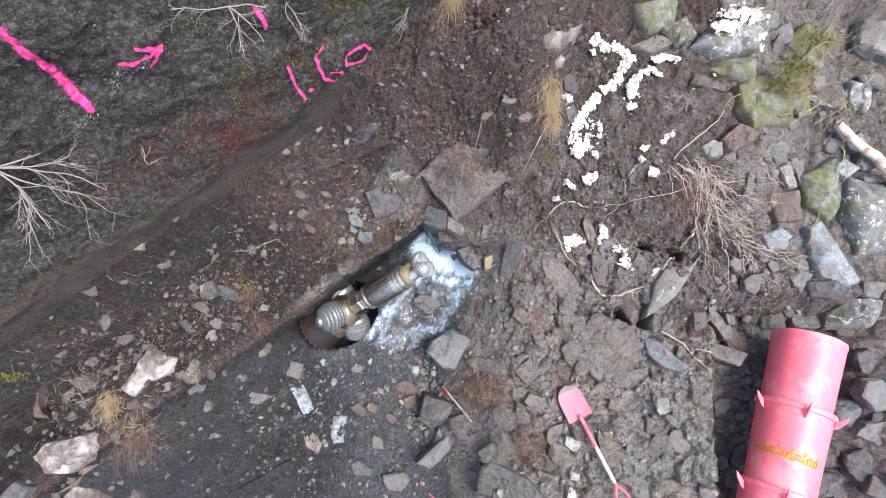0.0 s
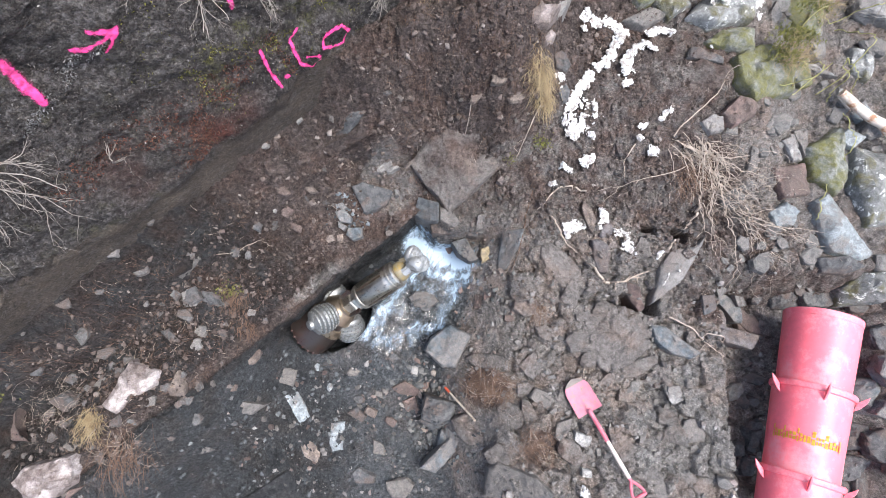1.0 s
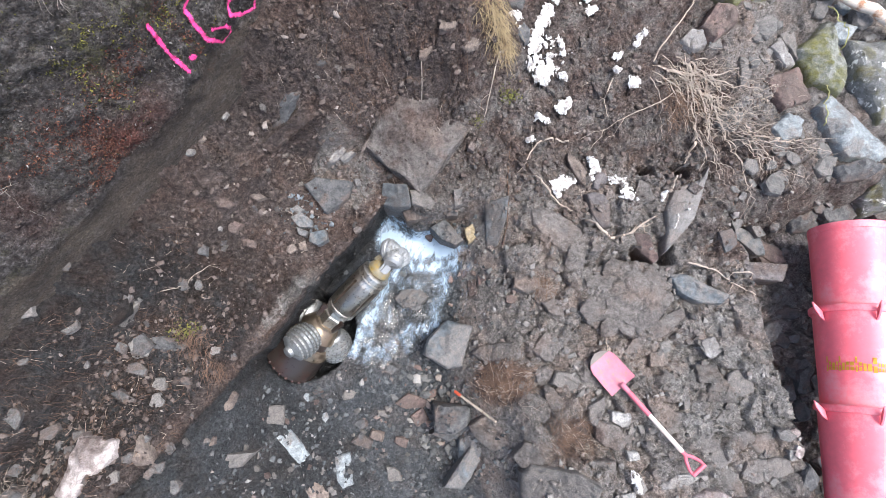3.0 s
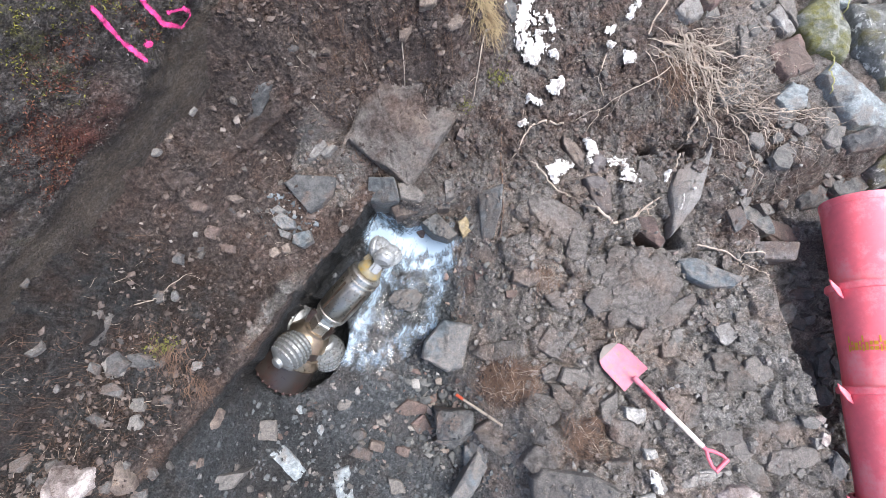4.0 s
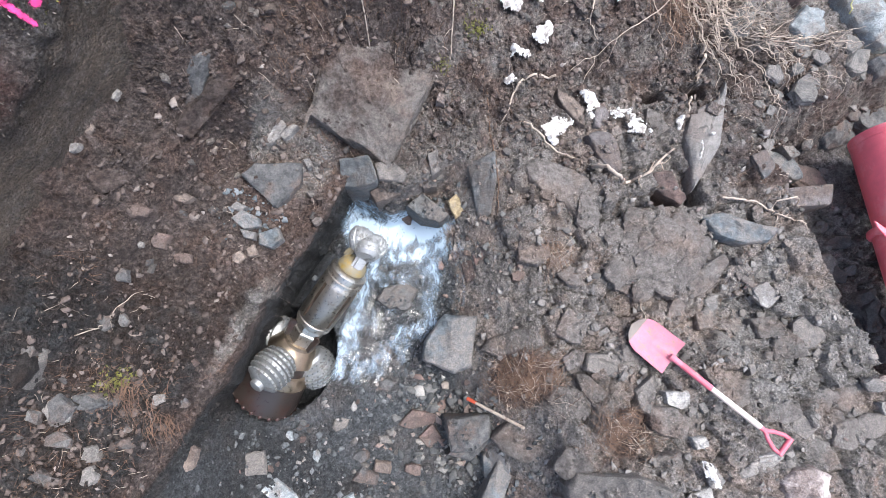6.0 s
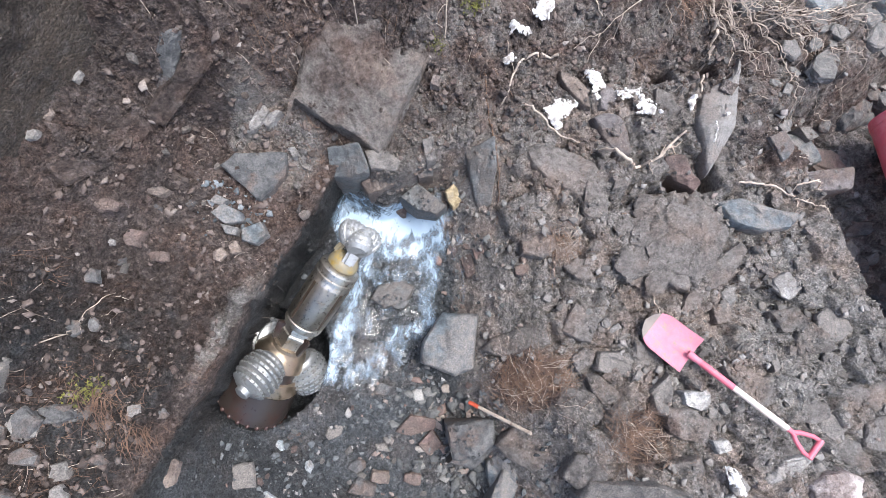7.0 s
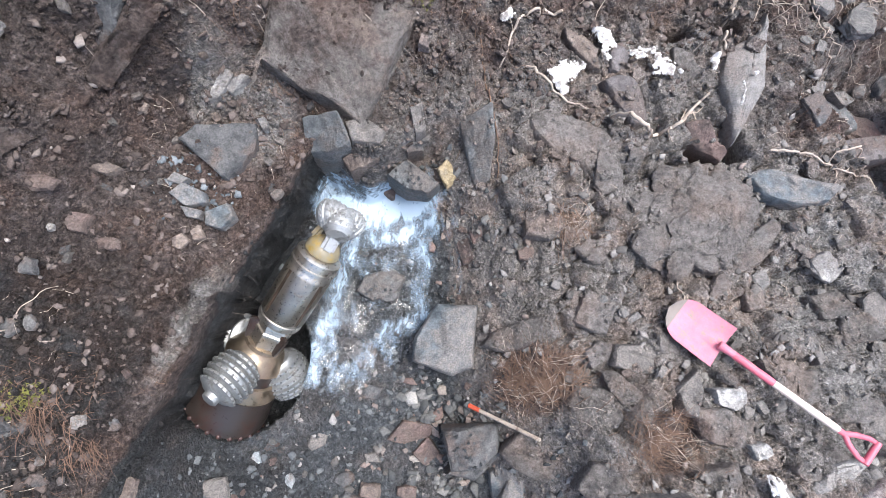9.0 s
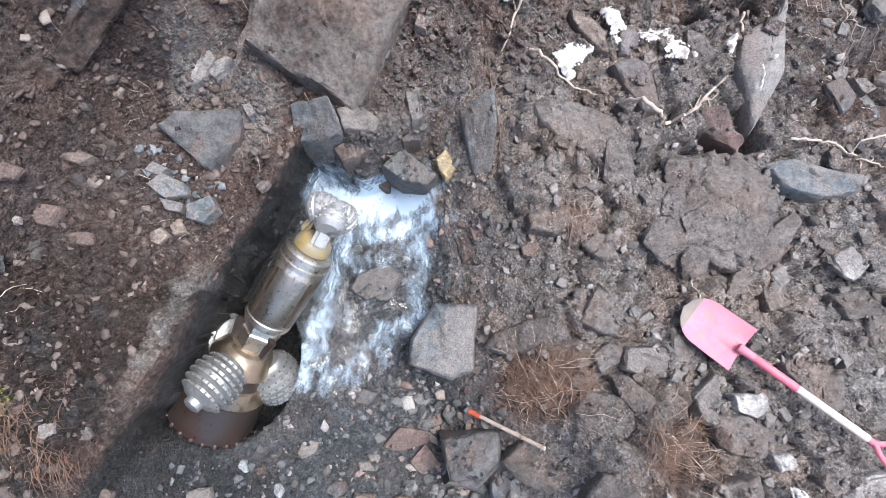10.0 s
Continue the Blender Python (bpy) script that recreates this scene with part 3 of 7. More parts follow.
# stones: in and round the pit
stone("y", 0.53, 0.73, 0.24, 0.12, 0.06, -86)
stone("r", 0.16, 0.85, 0.12, 0.10, 0.08, -54)
stone("t", -0.72, -0.88, 0.17, 0.13, 0.10, -43)
stone("c", -1.15, -0.61, 0.11, 0.07, 0.03, -96)
stone("c", -1.28, -0.39, 0.09, 0.07, 0.03, -80)
stone("g", -0.63, -0.70, 0.13, 0.08, 0.04, -57)
stone("d", -0.85, -0.75, 0.15, 0.11, 0.05, -4)
stone("d", -0.13, 0.27, 0.24, 0.18, 0.09, -33)
stone("d", -0.46, -0.31, 0.17, 0.10, 0.04, -14)
stone("g", -0.89, -0.45, 0.15, 0.10, 0.04, 6)
stone("g", -0.65, -1.26, 0.23, 0.14, 0.06, -35)
stone("d", -0.87, -0.90, 0.22, 0.16, 0.07, -35)
stone("g", -1.57, -0.48, 0.25, 0.19, 0.06, -16)
stone("d", -0.81, -1.55, 0.28, 0.18, 0.07, -27)
stone("g", -0.42, -1.66, 0.31, 0.24, 0.10, 1)
stone("r", -0.51, -0.99, 0.15, 0.10, 0.06, -37)
# stones: on the stony ground by the shovel
stone("r", 3.37, -0.03, 0.39, 0.23, 0.12, -44)
stone("p", 1.33, -1.57, 0.11, 0.16, 0.04, -5)
stone("e", 1.33, -0.16, 0.27, 0.22, 0.07, -87)
stone("e", 1.32, 0.30, 0.29, 0.19, 0.06, -107)
stone("e", 1.00, -1.05, 0.18, 0.14, 0.07, -53)
stone("e", 1.03, -0.07, 0.20, 0.14, 0.06, -54)
stone("r", 0.72, 0.07, 0.12, 0.08, 0.04, 7)
stone("e", 1.94, -1.39, 0.29, 0.19, 0.07, -24)
stone("g", 2.46, -1.05, 0.27, 0.23, 0.09, -44)
stone("e", 1.62, -0.54, 0.21, 0.15, 0.06, 24)
stone("g", 2.55, -1.75, 0.27, 0.19, 0.08, -2)
stone("w", 2.76, -1.68, 0.10, 0.13, 0.06, -26)
stone("w", 2.75, -1.51, 0.10, 0.07, 0.04, -36)
stone("e", 2.33, -1.48, 0.26, 0.19, 0.07, -26)
stone("e", 1.95, -0.44, 0.47, 0.19, 0.08, 25)
# stones: under the roots and beside the rill
stone("d", 4.17, 0.24, 0.48, 0.27, 0.16, 6)
stone("t", 0.56, 2.04, 0.16, 0.13, 0.08, 23)
stone("t", 0.38, 1.96, 0.18, 0.10, 0.05, 38)
stone("t", 0.73, 1.96, 0.16, 0.11, 0.05, 2)
stone("p", 4.89, 3.43, 0.49, 0.65, 0.25, -9)
stone("d", 1.22, 2.41, 0.17, 0.25, 0.08, 23)
stone("d", 1.24, 2.16, 0.13, 0.21, 0.07, 2)
stone("r", 3.33, -0.01, 0.20, 0.32, 0.10, 11)
stone("d", 2.67, 0.16, 0.18, 0.26, 0.07, -8)
# stones: in the gully with the chute
stone("d", 4.69, -0.21, 0.38, 0.31, 0.15, 2)
stone("b", 4.72, -0.57, 0.42, 0.37, 0.19, -19)
stone("b", 4.69, -0.96, 0.50, 0.27, 0.13, 11)
stone("d", 4.59, -1.31, 0.35, 0.38, 0.18, -29)
stone("d", 4.69, -1.51, 0.42, 0.29, 0.14, 1)
stone("d", 3.28, -0.85, 0.27, 0.23, 0.12, -29)
stone("d", 3.33, -1.19, 0.25, 0.31, 0.12, -8)
stone("d", 3.25, -1.52, 0.19, 0.24, 0.09, -8)
stone("d", 3.43, -0.63, 0.26, 0.15, 0.06, 1)
stone("d", 3.35, -1.26, 0.25, 0.36, 0.12, -28)
stone("d", 2.78, -1.90, 0.17, 0.25, 0.09, -28)
# stones: on the peat below the rock face
stone("d", -3.27, -0.39, 0.24, 0.12, 0.06, -8)
stone("d", -3.29, -0.59, 0.32, 0.24, 0.12, 2)
stone("d", -3.70, -1.52, 0.30, 0.24, 0.12, 1)
stone("d", -3.83, -1.86, 0.25, 0.24, 0.12, 1)
stone("p", -2.59, 0.64, 0.14, 0.09, 0.05, 2)
stone("t", -2.48, 0.78, 0.17, 0.05, 0.03, 17)
stone("d", -2.21, 0.60, 0.23, 0.13, 0.05, 44)
stone("d", -2.22, 0.32, 0.21, 0.17, 0.07, 33)
stone("d", -2.05, 0.30, 0.19, 0.12, 0.05, -18)
stone("e", -2.21, 0.60, 0.25, 0.16, 0.08, 51)
stone("p", -2.25, 0.32, 0.21, 0.11, 0.05, -53)
stone("d", -2.05, 0.31, 0.23, 0.10, 0.05, -35)
stone("p", -2.15, -0.11, 0.12, 0.13, 0.06, -35)
stone("d", -2.43, -0.01, 0.12, 0.11, 0.06, -35)
stone("p", -1.14, 1.78, 0.06, 0.08, 0.04, -36)
stone("t", -1.33, 1.63, 0.08, 0.05, 0.03, 28)
stone("p", -1.41, 1.54, 0.07, 0.06, 0.04, -15)
stone("r", -1.38, 1.26, 0.20, 0.09, 0.04, -26)
stone("d", -2.04, 0.29, 0.19, 0.11, 0.06, -28)
stone("p", -2.15, 0.01, 0.10, 0.10, 0.05, -33)
stone("t", -0.90, 1.57, 0.09, 0.07, 0.04, -23)
stone("r", -1.33, 0.98, 0.15, 0.08, 0.04, -38)
stone("p", -1.50, 1.11, 0.06, 0.05, 0.03, -23)
stone("p", -1.72, 0.17, 0.10, 0.07, 0.03, 7)
stone("p", -0.10, 1.53, 0.10, 0.06, 0.02, -44)
stone("d", -1.66, 0.97, 0.15, 0.11, 0.05, -52)
stone("d", -1.87, 0.74, 0.15, 0.11, 0.04, -23)
stone("d", -1.63, 0.10, 0.10, 0.06, 0.02, -52)
stone("d", -1.97, -0.01, 0.12, 0.07, 0.03, -24)

# stones set out by their outlines
for key, words in (("u", "pointed grey slate slab with white spatter on it"), ("v", "purple-grey slate stone half sunk in soil"), ("k", "damp blue-grey slate slab smeared with mud"), ("o", "pinkish pale stone lying in the soil")):
    STONE_LABEL[key] = words


def flat_stone(kind, x, y, top, outline, h):
    """A split stone with a ragged outline, stepped cleavage on its top and worn edges, sunk into the ground. top: the height of its face, or None for one that lies on the ground."""
    seed = next(seeds)
    rs = np.random.RandomState(seed)
    o = np.array(outline, float)
    edge = np.hypot(*(np.roll(o, -1, 0) - o).T)
    n = int(np.clip(edge.sum() / 0.022, 26, 84))
    run = np.r_[0, np.cumsum(edge)]
    k = np.linspace(0, run[-1], n, endpoint=False)
    loop = np.r_[o, o[:1]]
    ox, oy = np.interp(k, run, loop[:, 0]), np.interp(k, run, loop[:, 1])
    size = math.sqrt(np.ptp(o[:, 0]) * np.ptp(o[:, 1]))
    wob = 1 + 0.07 * fbm(x * 9 + ox, y * 7 + oy, 5.0 / size ** 0.5, 3, seed % 97)
    ox, oy = ox * wob, oy * wob
    g = height(x + ox, y + oy)
    ground_z = float(np.median(g)) + 0.012
    base = ground_z + (0.26 if kind in "e" else 0.40) * h + 0.5 * max(0.0, h - 0.06) if top is None else top
    thick = max(h, base - float(g.min()) + 0.06)
    slope_x, slope_y, _ = np.linalg.lstsq(np.stack([ox, oy, np.ones(n)], -1), g, rcond=None)[0]
    lean = rs.normal(0, 0.045, 2) + (np.clip((slope_x, slope_y), -0.7, 0.7) if top is None else 0)
    verts, rings = [], ((1.06, -thick), (1.03, -0.55 * h), (0.995, -0.22 * h), (0.96, -0.06 * h), (0.91, 0.0), (0.83, 0.0), (0.74, 0.0), (0.64, 0.0), (0.53, 0.0), (0.41, 0.0), (0.28, 0.0), (0.14, 0.0))
    for q, (scale, z) in enumerate(rings):
        px, py = ox * scale, oy * scale
        relief = fbm(px + x * 3, py + y * 3, 2.2 / size, 3, seed % 89)
        split = np.clip((fbm(px - x, py + y * 2, 3.4 / size, 2, seed % 83) - 0.02) * 9, 0, 1)
        lift = h * (0.34 * relief - 0.16 * split) if q > 1 else 0
        rough = (0.016 + (0.014 if kind in "wo" and h > 0.08 else 0)) * fbm(px + seed, py, 16 if h < 0.1 else 9, 4, 7, 0.6) if q > 0 else 0
        z = z - (0.6 * max(0.0, h - 0.06) * scale ** 2 if q > 0 else 0)
        verts.append(np.stack([px, py, z + lift + rough + lean[0] * px + lean[1] * py], -1))
    V = np.concatenate(verts + [np.array([[0, 0, verts[-1][:, 2].mean()]])])
    m = len(rings)
    F = [(q * n + j, q * n + (j + 1) % n, (q + 1) * n + (j + 1) % n, (q + 1) * n + j) for q in range(m - 1) for j in range(n)]
    F += [((m - 1) * n + j, (m - 1) * n + (j + 1) % n, m * n) for j in range(n)]
    bm = bmesh.new()
    vs = [bm.verts.new(p) for p in V]
    for f in F:
        bm.faces.new([vs[j] for j in f])
    bmesh.ops.recalc_face_normals(bm, faces=bm.faces[:])
    ob = part("stone", bm, ROCK[kind], None, "", 32)
    ob.matrix_world = pose(x, y, base)
    if kind == "e":
        soiled(ob)
    if kind in "egkrtdv":
        DUSTED.append((ob, 1.0 if kind == "e" else 0.45))
    return tagged(ob, STONE_LABEL[kind], "stone", "loose stones")


flat_stone("u", 2.41, 0.53, -0.4, ((0.19, 0.21), (0.32, 0.32), (0.17, 0.05), (0.01, -0.14), (-0.18, -0.29), (-0.31, -0.37), (-0.17, 0.03), (-0.04, 0.18)), 0.1)
flat_stone("e", 1.23, 0.56, None, ((-0.17, 0.22), (-0.07, 0.24), (0.07, 0.14), (0.20, -0.03), (0.21, -0.20), (0.08, -0.23), (-0.01, -0.19), (-0.12, -0.07), (-0.20, 0.10)), 0.1)
flat_stone("v", 1.65, 0.67, None, ((-0.09, 0.15), (-0.01, 0.16), (0.08, 0.09), (0.10, -0.01), (0.05, -0.17), (-0.05, -0.17), (-0.09, -0.05)), 0.09)
flat_stone("v", 1.74, 0.87, None, ((-0.06, 0.10), (0.02, 0.14), (0.07, 0.01), (0.07, -0.15), (-0.00, -0.10), (-0.10, -0.00)), 0.06)
flat_stone("t", 1.55, 1.07, None, ((-0.05, 0.15), (0.03, 0.08), (0.07, -0.04), (0.03, -0.18), (-0.03, -0.08), (-0.07, 0.08)), 0.05)
flat_stone("e", 2.07, 0.72, None, ((-0.00, 0.14), (0.08, 0.06), (0.10, -0.07), (-0.07, -0.10), (-0.11, -0.03)), 0.07)
flat_stone("r", 1.95, 0.24, None, ((-0.07, 0.15), (0.03, 0.11), (0.09, -0.11), (0.05, -0.14), (-0.00, -0.06), (-0.08, 0.05)), 0.07)
flat_stone("b", 2.32, -0.20, None, ((-0.22, 0.19), (-0.06, 0.15), (0.08, 0.02), (0.25, -0.11), (0.15, -0.16), (-0.03, -0.11), (-0.17, 0.01)), 0.09)
flat_stone("b", 3.11, 0.14, -0.86, ((-0.14, 0.16), (-0.01, 0.13), (0.13, 0.01), (0.13, -0.17), (0.04, -0.15), (-0.03, -0.04), (-0.11, 0.06)), 0.04)
flat_stone("v", 2.89, 0.02, -0.68, ((-0.05, 0.08), (0.05, 0.09), (0.09, 0.00), (0.06, -0.11), (-0.06, -0.07), (-0.09, -0.00)), 0.04)
flat_stone("v", 3.11, -0.16, -0.74, ((-0.15, 0.11), (0.06, 0.05), (0.23, -0.00), (0.14, -0.14), (-0.11, -0.06), (-0.17, 0.04)), 0.04)
flat_stone("g", 3.21, 0.20, -0.80, ((-0.07, 0.07), (0.04, 0.04), (0.06, -0.05), (-0.03, -0.06)), 0.04)
flat_stone("e", 0.88, 0.20, None, ((-0.08, 0.10), (0.05, 0.11), (0.11, 0.04), (0.08, -0.09), (-0.02, -0.12), (-0.14, -0.04)), 0.06)
flat_stone("k", 0.73, 0.75, None, ((-0.04, 0.21), (0.15, 0.18), (0.10, 0.01), (-0.02, -0.20), (-0.11, -0.20), (-0.08, 0.00)), 0.05)
flat_stone("r", 0.41, 0.43, None, ((-0.04, 0.03), (0.04, 0.07), (0.04, -0.02), (-0.04, -0.07)), 0.03)
flat_stone("r", 0.44, 0.26, None, ((-0.03, 0.08), (0.05, 0.07), (0.02, -0.07), (-0.05, -0.08)), 0.03)
flat_stone("r", 0.53, 0.30, None, ((-0.03, 0.05), (0.04, 0.04), (0.02, -0.04), (-0.04, -0.05)), 0.03)
flat_stone("e", 0.91, -0.40, None, ((-0.14, 0.02), (0.01, 0.15), (0.12, 0.05), (0.08, -0.04), (-0.00, -0.12), (-0.07, -0.07)), 0.06)
flat_stone("e", 0.46, -0.33, None, ((-0.18, 0.02), (-0.09, 0.07), (0.09, 0.06), (0.18, 0.04), (0.12, -0.06), (-0.00, -0.09), (-0.11, -0.05)), 0.07)
flat_stone("e", 0.83, -0.59, None, ((-0.07, 0.04), (0.03, 0.06), (0.08, 0.01), (0.03, -0.05), (-0.08, -0.06)), 0.06)
flat_stone("g", 1.06, -0.73, None, ((-0.19, 0.05), (-0.13, 0.14), (0.07, 0.06), (0.20, -0.05), (0.16, -0.08), (0.01, -0.09), (-0.12, -0.02)), 0.07)
flat_stone("e", 0.66, -0.83, None, ((-0.13, 0.09), (-0.03, 0.14), (0.17, 0.02), (0.11, -0.10), (-0.03, -0.14), (-0.09, -0.01)), 0.09)
flat_stone("e", 0.84, -0.80, None, ((-0.04, 0.11), (0.03, 0.09), (0.09, -0.06), (0.03, -0.09), (-0.04, -0.07), (-0.06, 0.02)), 0.06)
flat_stone("g", 1.14, -0.96, None, ((-0.05, 0.05), (0.11, 0.10), (0.07, -0.00), (-0.04, -0.10), (-0.08, -0.05)), 0.07)
flat_stone("p", 1.32, -1.06, None, ((-0.06, 0.08), (0.09, 0.03), (0.06, -0.05), (-0.01, -0.06), (-0.08, 0.01)), 0.06)
flat_stone("e", 1.20, -1.17, None, ((-0.08, 0.15), (0.08, 0.08), (0.14, -0.07), (0.06, -0.13), (-0.07, -0.05), (-0.13, 0.02)), 0.08)
flat_stone("p", 1.34, -1.35, None, ((-0.04, 0.05), (0.05, 0.02), (0.05, -0.04), (-0.05, -0.03)), 0.05)
flat_stone("e", 1.53, -1.53, None, ((-0.09, 0.04), (-0.01, 0.07), (0.12, 0.01), (0.05, -0.07), (-0.07, -0.04)), 0.07)
flat_stone("p", 1.67, -1.63, None, ((-0.19, 0.03), (-0.06, 0.06), (0.22, -0.00), (0.22, -0.03), (-0.01, -0.04), (-0.18, -0.01)), 0.07)
flat_stone("w", 1.86, -1.83, None, ((-0.15, 0.09), (-0.04, 0.12), (0.10, 0.07), (0.19, -0.02), (0.07, -0.19), (-0.16, -0.07)), 0.14)
flat_stone("e", 0.29, -1.01, None, ((-0.16, 0.08), (0.00, 0.16), (0.15, 0.06), (0.13, -0.11), (0.00, -0.16), (-0.13, -0.02)), 0.09)
flat_stone("b", 0.08, -1.18, None, ((-0.05, 0.12), (0.03, 0.16), (0.13, 0.02), (0.08, -0.09), (-0.09, -0.17), (-0.10, -0.03)), 0.1)
flat_stone("d", -0.00, -0.86, -0.80, ((-0.13, 0.17), (0.19, 0.09), (0.14, -0.07), (-0.02, -0.12), (-0.18, -0.07)), 0.1)
flat_stone("e", 0.55, -1.19, None, ((-0.13, 0.00), (-0.01, 0.12), (0.12, 0.06), (0.09, -0.08), (-0.08, -0.10)), 0.07)
flat_stone("e", 1.08, -1.40, None, ((-0.07, 0.09), (0.12, 0.05), (0.07, -0.09), (-0.11, -0.05)), 0.07)
flat_stone("g", 1.92, -1.03, None, ((0.00, 0.08), (0.07, 0.08), (0.00, -0.08), (-0.07, -0.08)), 0.05)
flat_stone("e", 1.84, -0.70, None, ((-0.07, 0.08), (0.09, 0.04), (0.09, -0.08), (-0.11, -0.04)), 0.06)
flat_stone("o", 2.04, -0.80, None, ((-0.01, 0.03), (0.06, 0.02), (0.01, -0.03), (-0.06, -0.02)), 0.04)
flat_stone("e", 2.23, -0.91, None, ((-0.06, 0.08), (0.11, 0.05), (0.06, -0.09), (-0.12, -0.05)), 0.06)
flat_stone("e", 2.26, -1.06, None, ((-0.06, 0.09), (0.12, 0.07), (0.08, -0.11), (-0.15, -0.05)), 0.06)
flat_stone("e", 1.66, -1.07, None, ((-0.09, 0.11), (0.00, 0.13), (0.13, -0.05), (0.02, -0.14), (-0.07, -0.04)), 0.06)
flat_stone("e", 1.73, -1.19, None, ((0.01, 0.09), (0.11, 0.06), (0.03, -0.07), (-0.07, -0.08), (-0.08, -0.00)), 0.05)
flat_stone("e", -0.32, 1.83, -0.1, ((-0.17, 0.08), (0.02, 0.16), (0.18, 0.03), (0.10, -0.13), (-0.01, -0.10), (-0.11, -0.03)), 0.1)
flat_stone("d", -0.18, 1.70, -0.15, ((-0.10, -0.02), (0.03, 0.10), (0.07, 0.05), (0.03, -0.03), (-0.04, -0.10)), 0.08)
flat_stone("d", -0.60, 1.27, None, ((-0.19, 0.09), (-0.08, 0.14), (0.20, 0.07), (0.12, -0.05), (0.02, -0.11), (-0.08, -0.14)), 0.03)
flat_stone("p", -0.47, 1.54, None, ((-0.10, -0.04), (-0.01, 0.03), (0.07, 0.05), (0.08, 0.01), (-0.03, -0.05)), 0.04)
flat_stone("p", -0.39, 1.52, None, ((-0.07, -0.00), (0.04, 0.03), (0.07, 0.01), (-0.05, -0.04)), 0.03)
flat_stone("k", -0.07, 1.14, None, ((-0.08, 0.13), (0.12, 0.06), (0.11, -0.10), (-0.01, -0.08), (-0.13, -0.01)), 0.02)
flat_stone("t", 0.08, 0.98, None, ((-0.12, 0.06), (-0.01, 0.05), (0.14, -0.02), (0.08, -0.06), (-0.10, -0.03)), 0.05)
flat_stone("g", 0.15, 1.07, None, ((-0.09, 0.11), (0.04, 0.06), (0.10, -0.05), (0.05, -0.10), (-0.10, -0.02)), 0.05)
flat_stone("k", 0.31, 0.77, -0.6, ((-0.13, 0.09), (0.01, 0.14), (0.14, -0.09), (0.05, -0.12), (-0.07, -0.03)), 0.07)
flat_stone("g", 0.46, 1.02, None, ((-0.03, 0.06), (0.05, 0.07), (0.02, -0.06), (-0.05, -0.07)), 0.05)
flat_stone("d", 0.39, 0.93, None, ((-0.06, 0.00), (0.07, 0.04), (0.05, -0.02), (-0.06, -0.02)), 0.05)
flat_stone("b", -0.88, 1.09, None, ((-0.08, 0.04), (-0.00, 0.07), (0.07, -0.00), (0.06, -0.06), (-0.04, -0.05)), 0.035)
flat_stone("b", -0.79, 0.93, None, ((-0.06, 0.06), (0.07, 0.06), (0.08, -0.04), (-0.01, -0.07), (-0.08, -0.01)), 0.035)
flat_stone("b", -0.91, 1.00, None, ((-0.03, 0.05), (0.05, 0.00), (0.02, -0.04), (-0.03, -0.01)), 0.035)
flat_stone("b", -0.89, 1.18, None, ((-0.05, 0.01), (-0.00, 0.04), (0.05, -0.01), (0.00, -0.03)), 0.035)
flat_stone("t", -1.17, 1.32, None, ((-0.06, 0.01), (0.02, 0.03), (0.06, -0.01), (-0.01, -0.03)), 0.03)
flat_stone("r", -1.40, 1.11, None, ((-0.04, 0.01), (0.01, 0.05), (0.07, 0.02), (-0.00, -0.05), (-0.04, -0.03)), 0.03)
flat_stone("t", -1.03, 0.88, None, ((-0.02, 0.03), (0.03, 0.04), (0.05, -0.01), (-0.01, -0.04), (-0.04, -0.01)), 0.03)
flat_stone("t", -0.93, 0.89, None, ((-0.03, 0.03), (0.03, 0.04), (0.03, -0.04), (-0.03, -0.03)), 0.03)
flat_stone("p", -0.36, 1.32, None, ((-0.02, 0.03), (0.02, 0.02), (0.02, -0.02), (-0.02, -0.03)), 0.03)
flat_stone("o", 0.67, 1.43, None, ((-0.04, -0.01), (-0.00, 0.04), (0.03, 0.01), (0.01, -0.05)), 0.04)
flat_stone("b", 0.09, -0.20, -0.62, ((-0.15, 0.09), (0.05, 0.22), (0.26, 0.11), (0.09, -0.20), (-0.04, -0.20), (-0.21, -0.03)), 0.09)
flat_stone("c", -1.50, -0.81, None, ((-0.14, 0.12), (-0.00, 0.17), (0.13, -0.12), (0.01, -0.17)), 0.05)
flat_stone("c", -1.09, -1.14, None, ((-0.07, -0.06), (-0.06, 0.16), (0.10, 0.17), (0.07, -0.13), (-0.04, -0.14)), 0.06)
flat_stone("g", -2.37, -1.02, -0.72, ((-0.21, 0.06), (-0.07, 0.26), (0.14, -0.01), (0.12, -0.14), (0.02, -0.17)), 0.08)
flat_stone("t", -1.36, -1.27, None, ((-0.11, 0.06), (-0.01, 0.12), (0.11, 0.00), (0.07, -0.12), (-0.06, -0.06)), 0.07)
flat_stone("g", -1.92, -0.75, None, ((-0.19, 0.00), (-0.02, 0.07), (0.17, 0.01), (0.04, -0.08)), 0.05)
flat_stone("b", 0.02, -1.30, -0.9, ((-0.22, -0.12), (-0.01, 0.08), (0.13, 0.21), (0.16, 0.03), (-0.06, -0.19)), 0.11)
flat_stone("e", -1.69, -1.67, None, ((-0.48, -0.12), (0.09, 0.21), (0.22, 0.09), (0.16, -0.18)), 0.08)
flat_stone("e", 0.69, -1.52, -0.55, ((-0.29, 0.11), (0.05, 0.20), (0.27, 0.05), (0.18, -0.21), (-0.21, -0.16)), 0.11)
flat_stone("r", -0.33, -0.66, None, ((-0.16, 0.03), (-0.02, 0.10), (0.16, -0.01), (0.10, -0.07), (-0.08, -0.04)), 0.04)
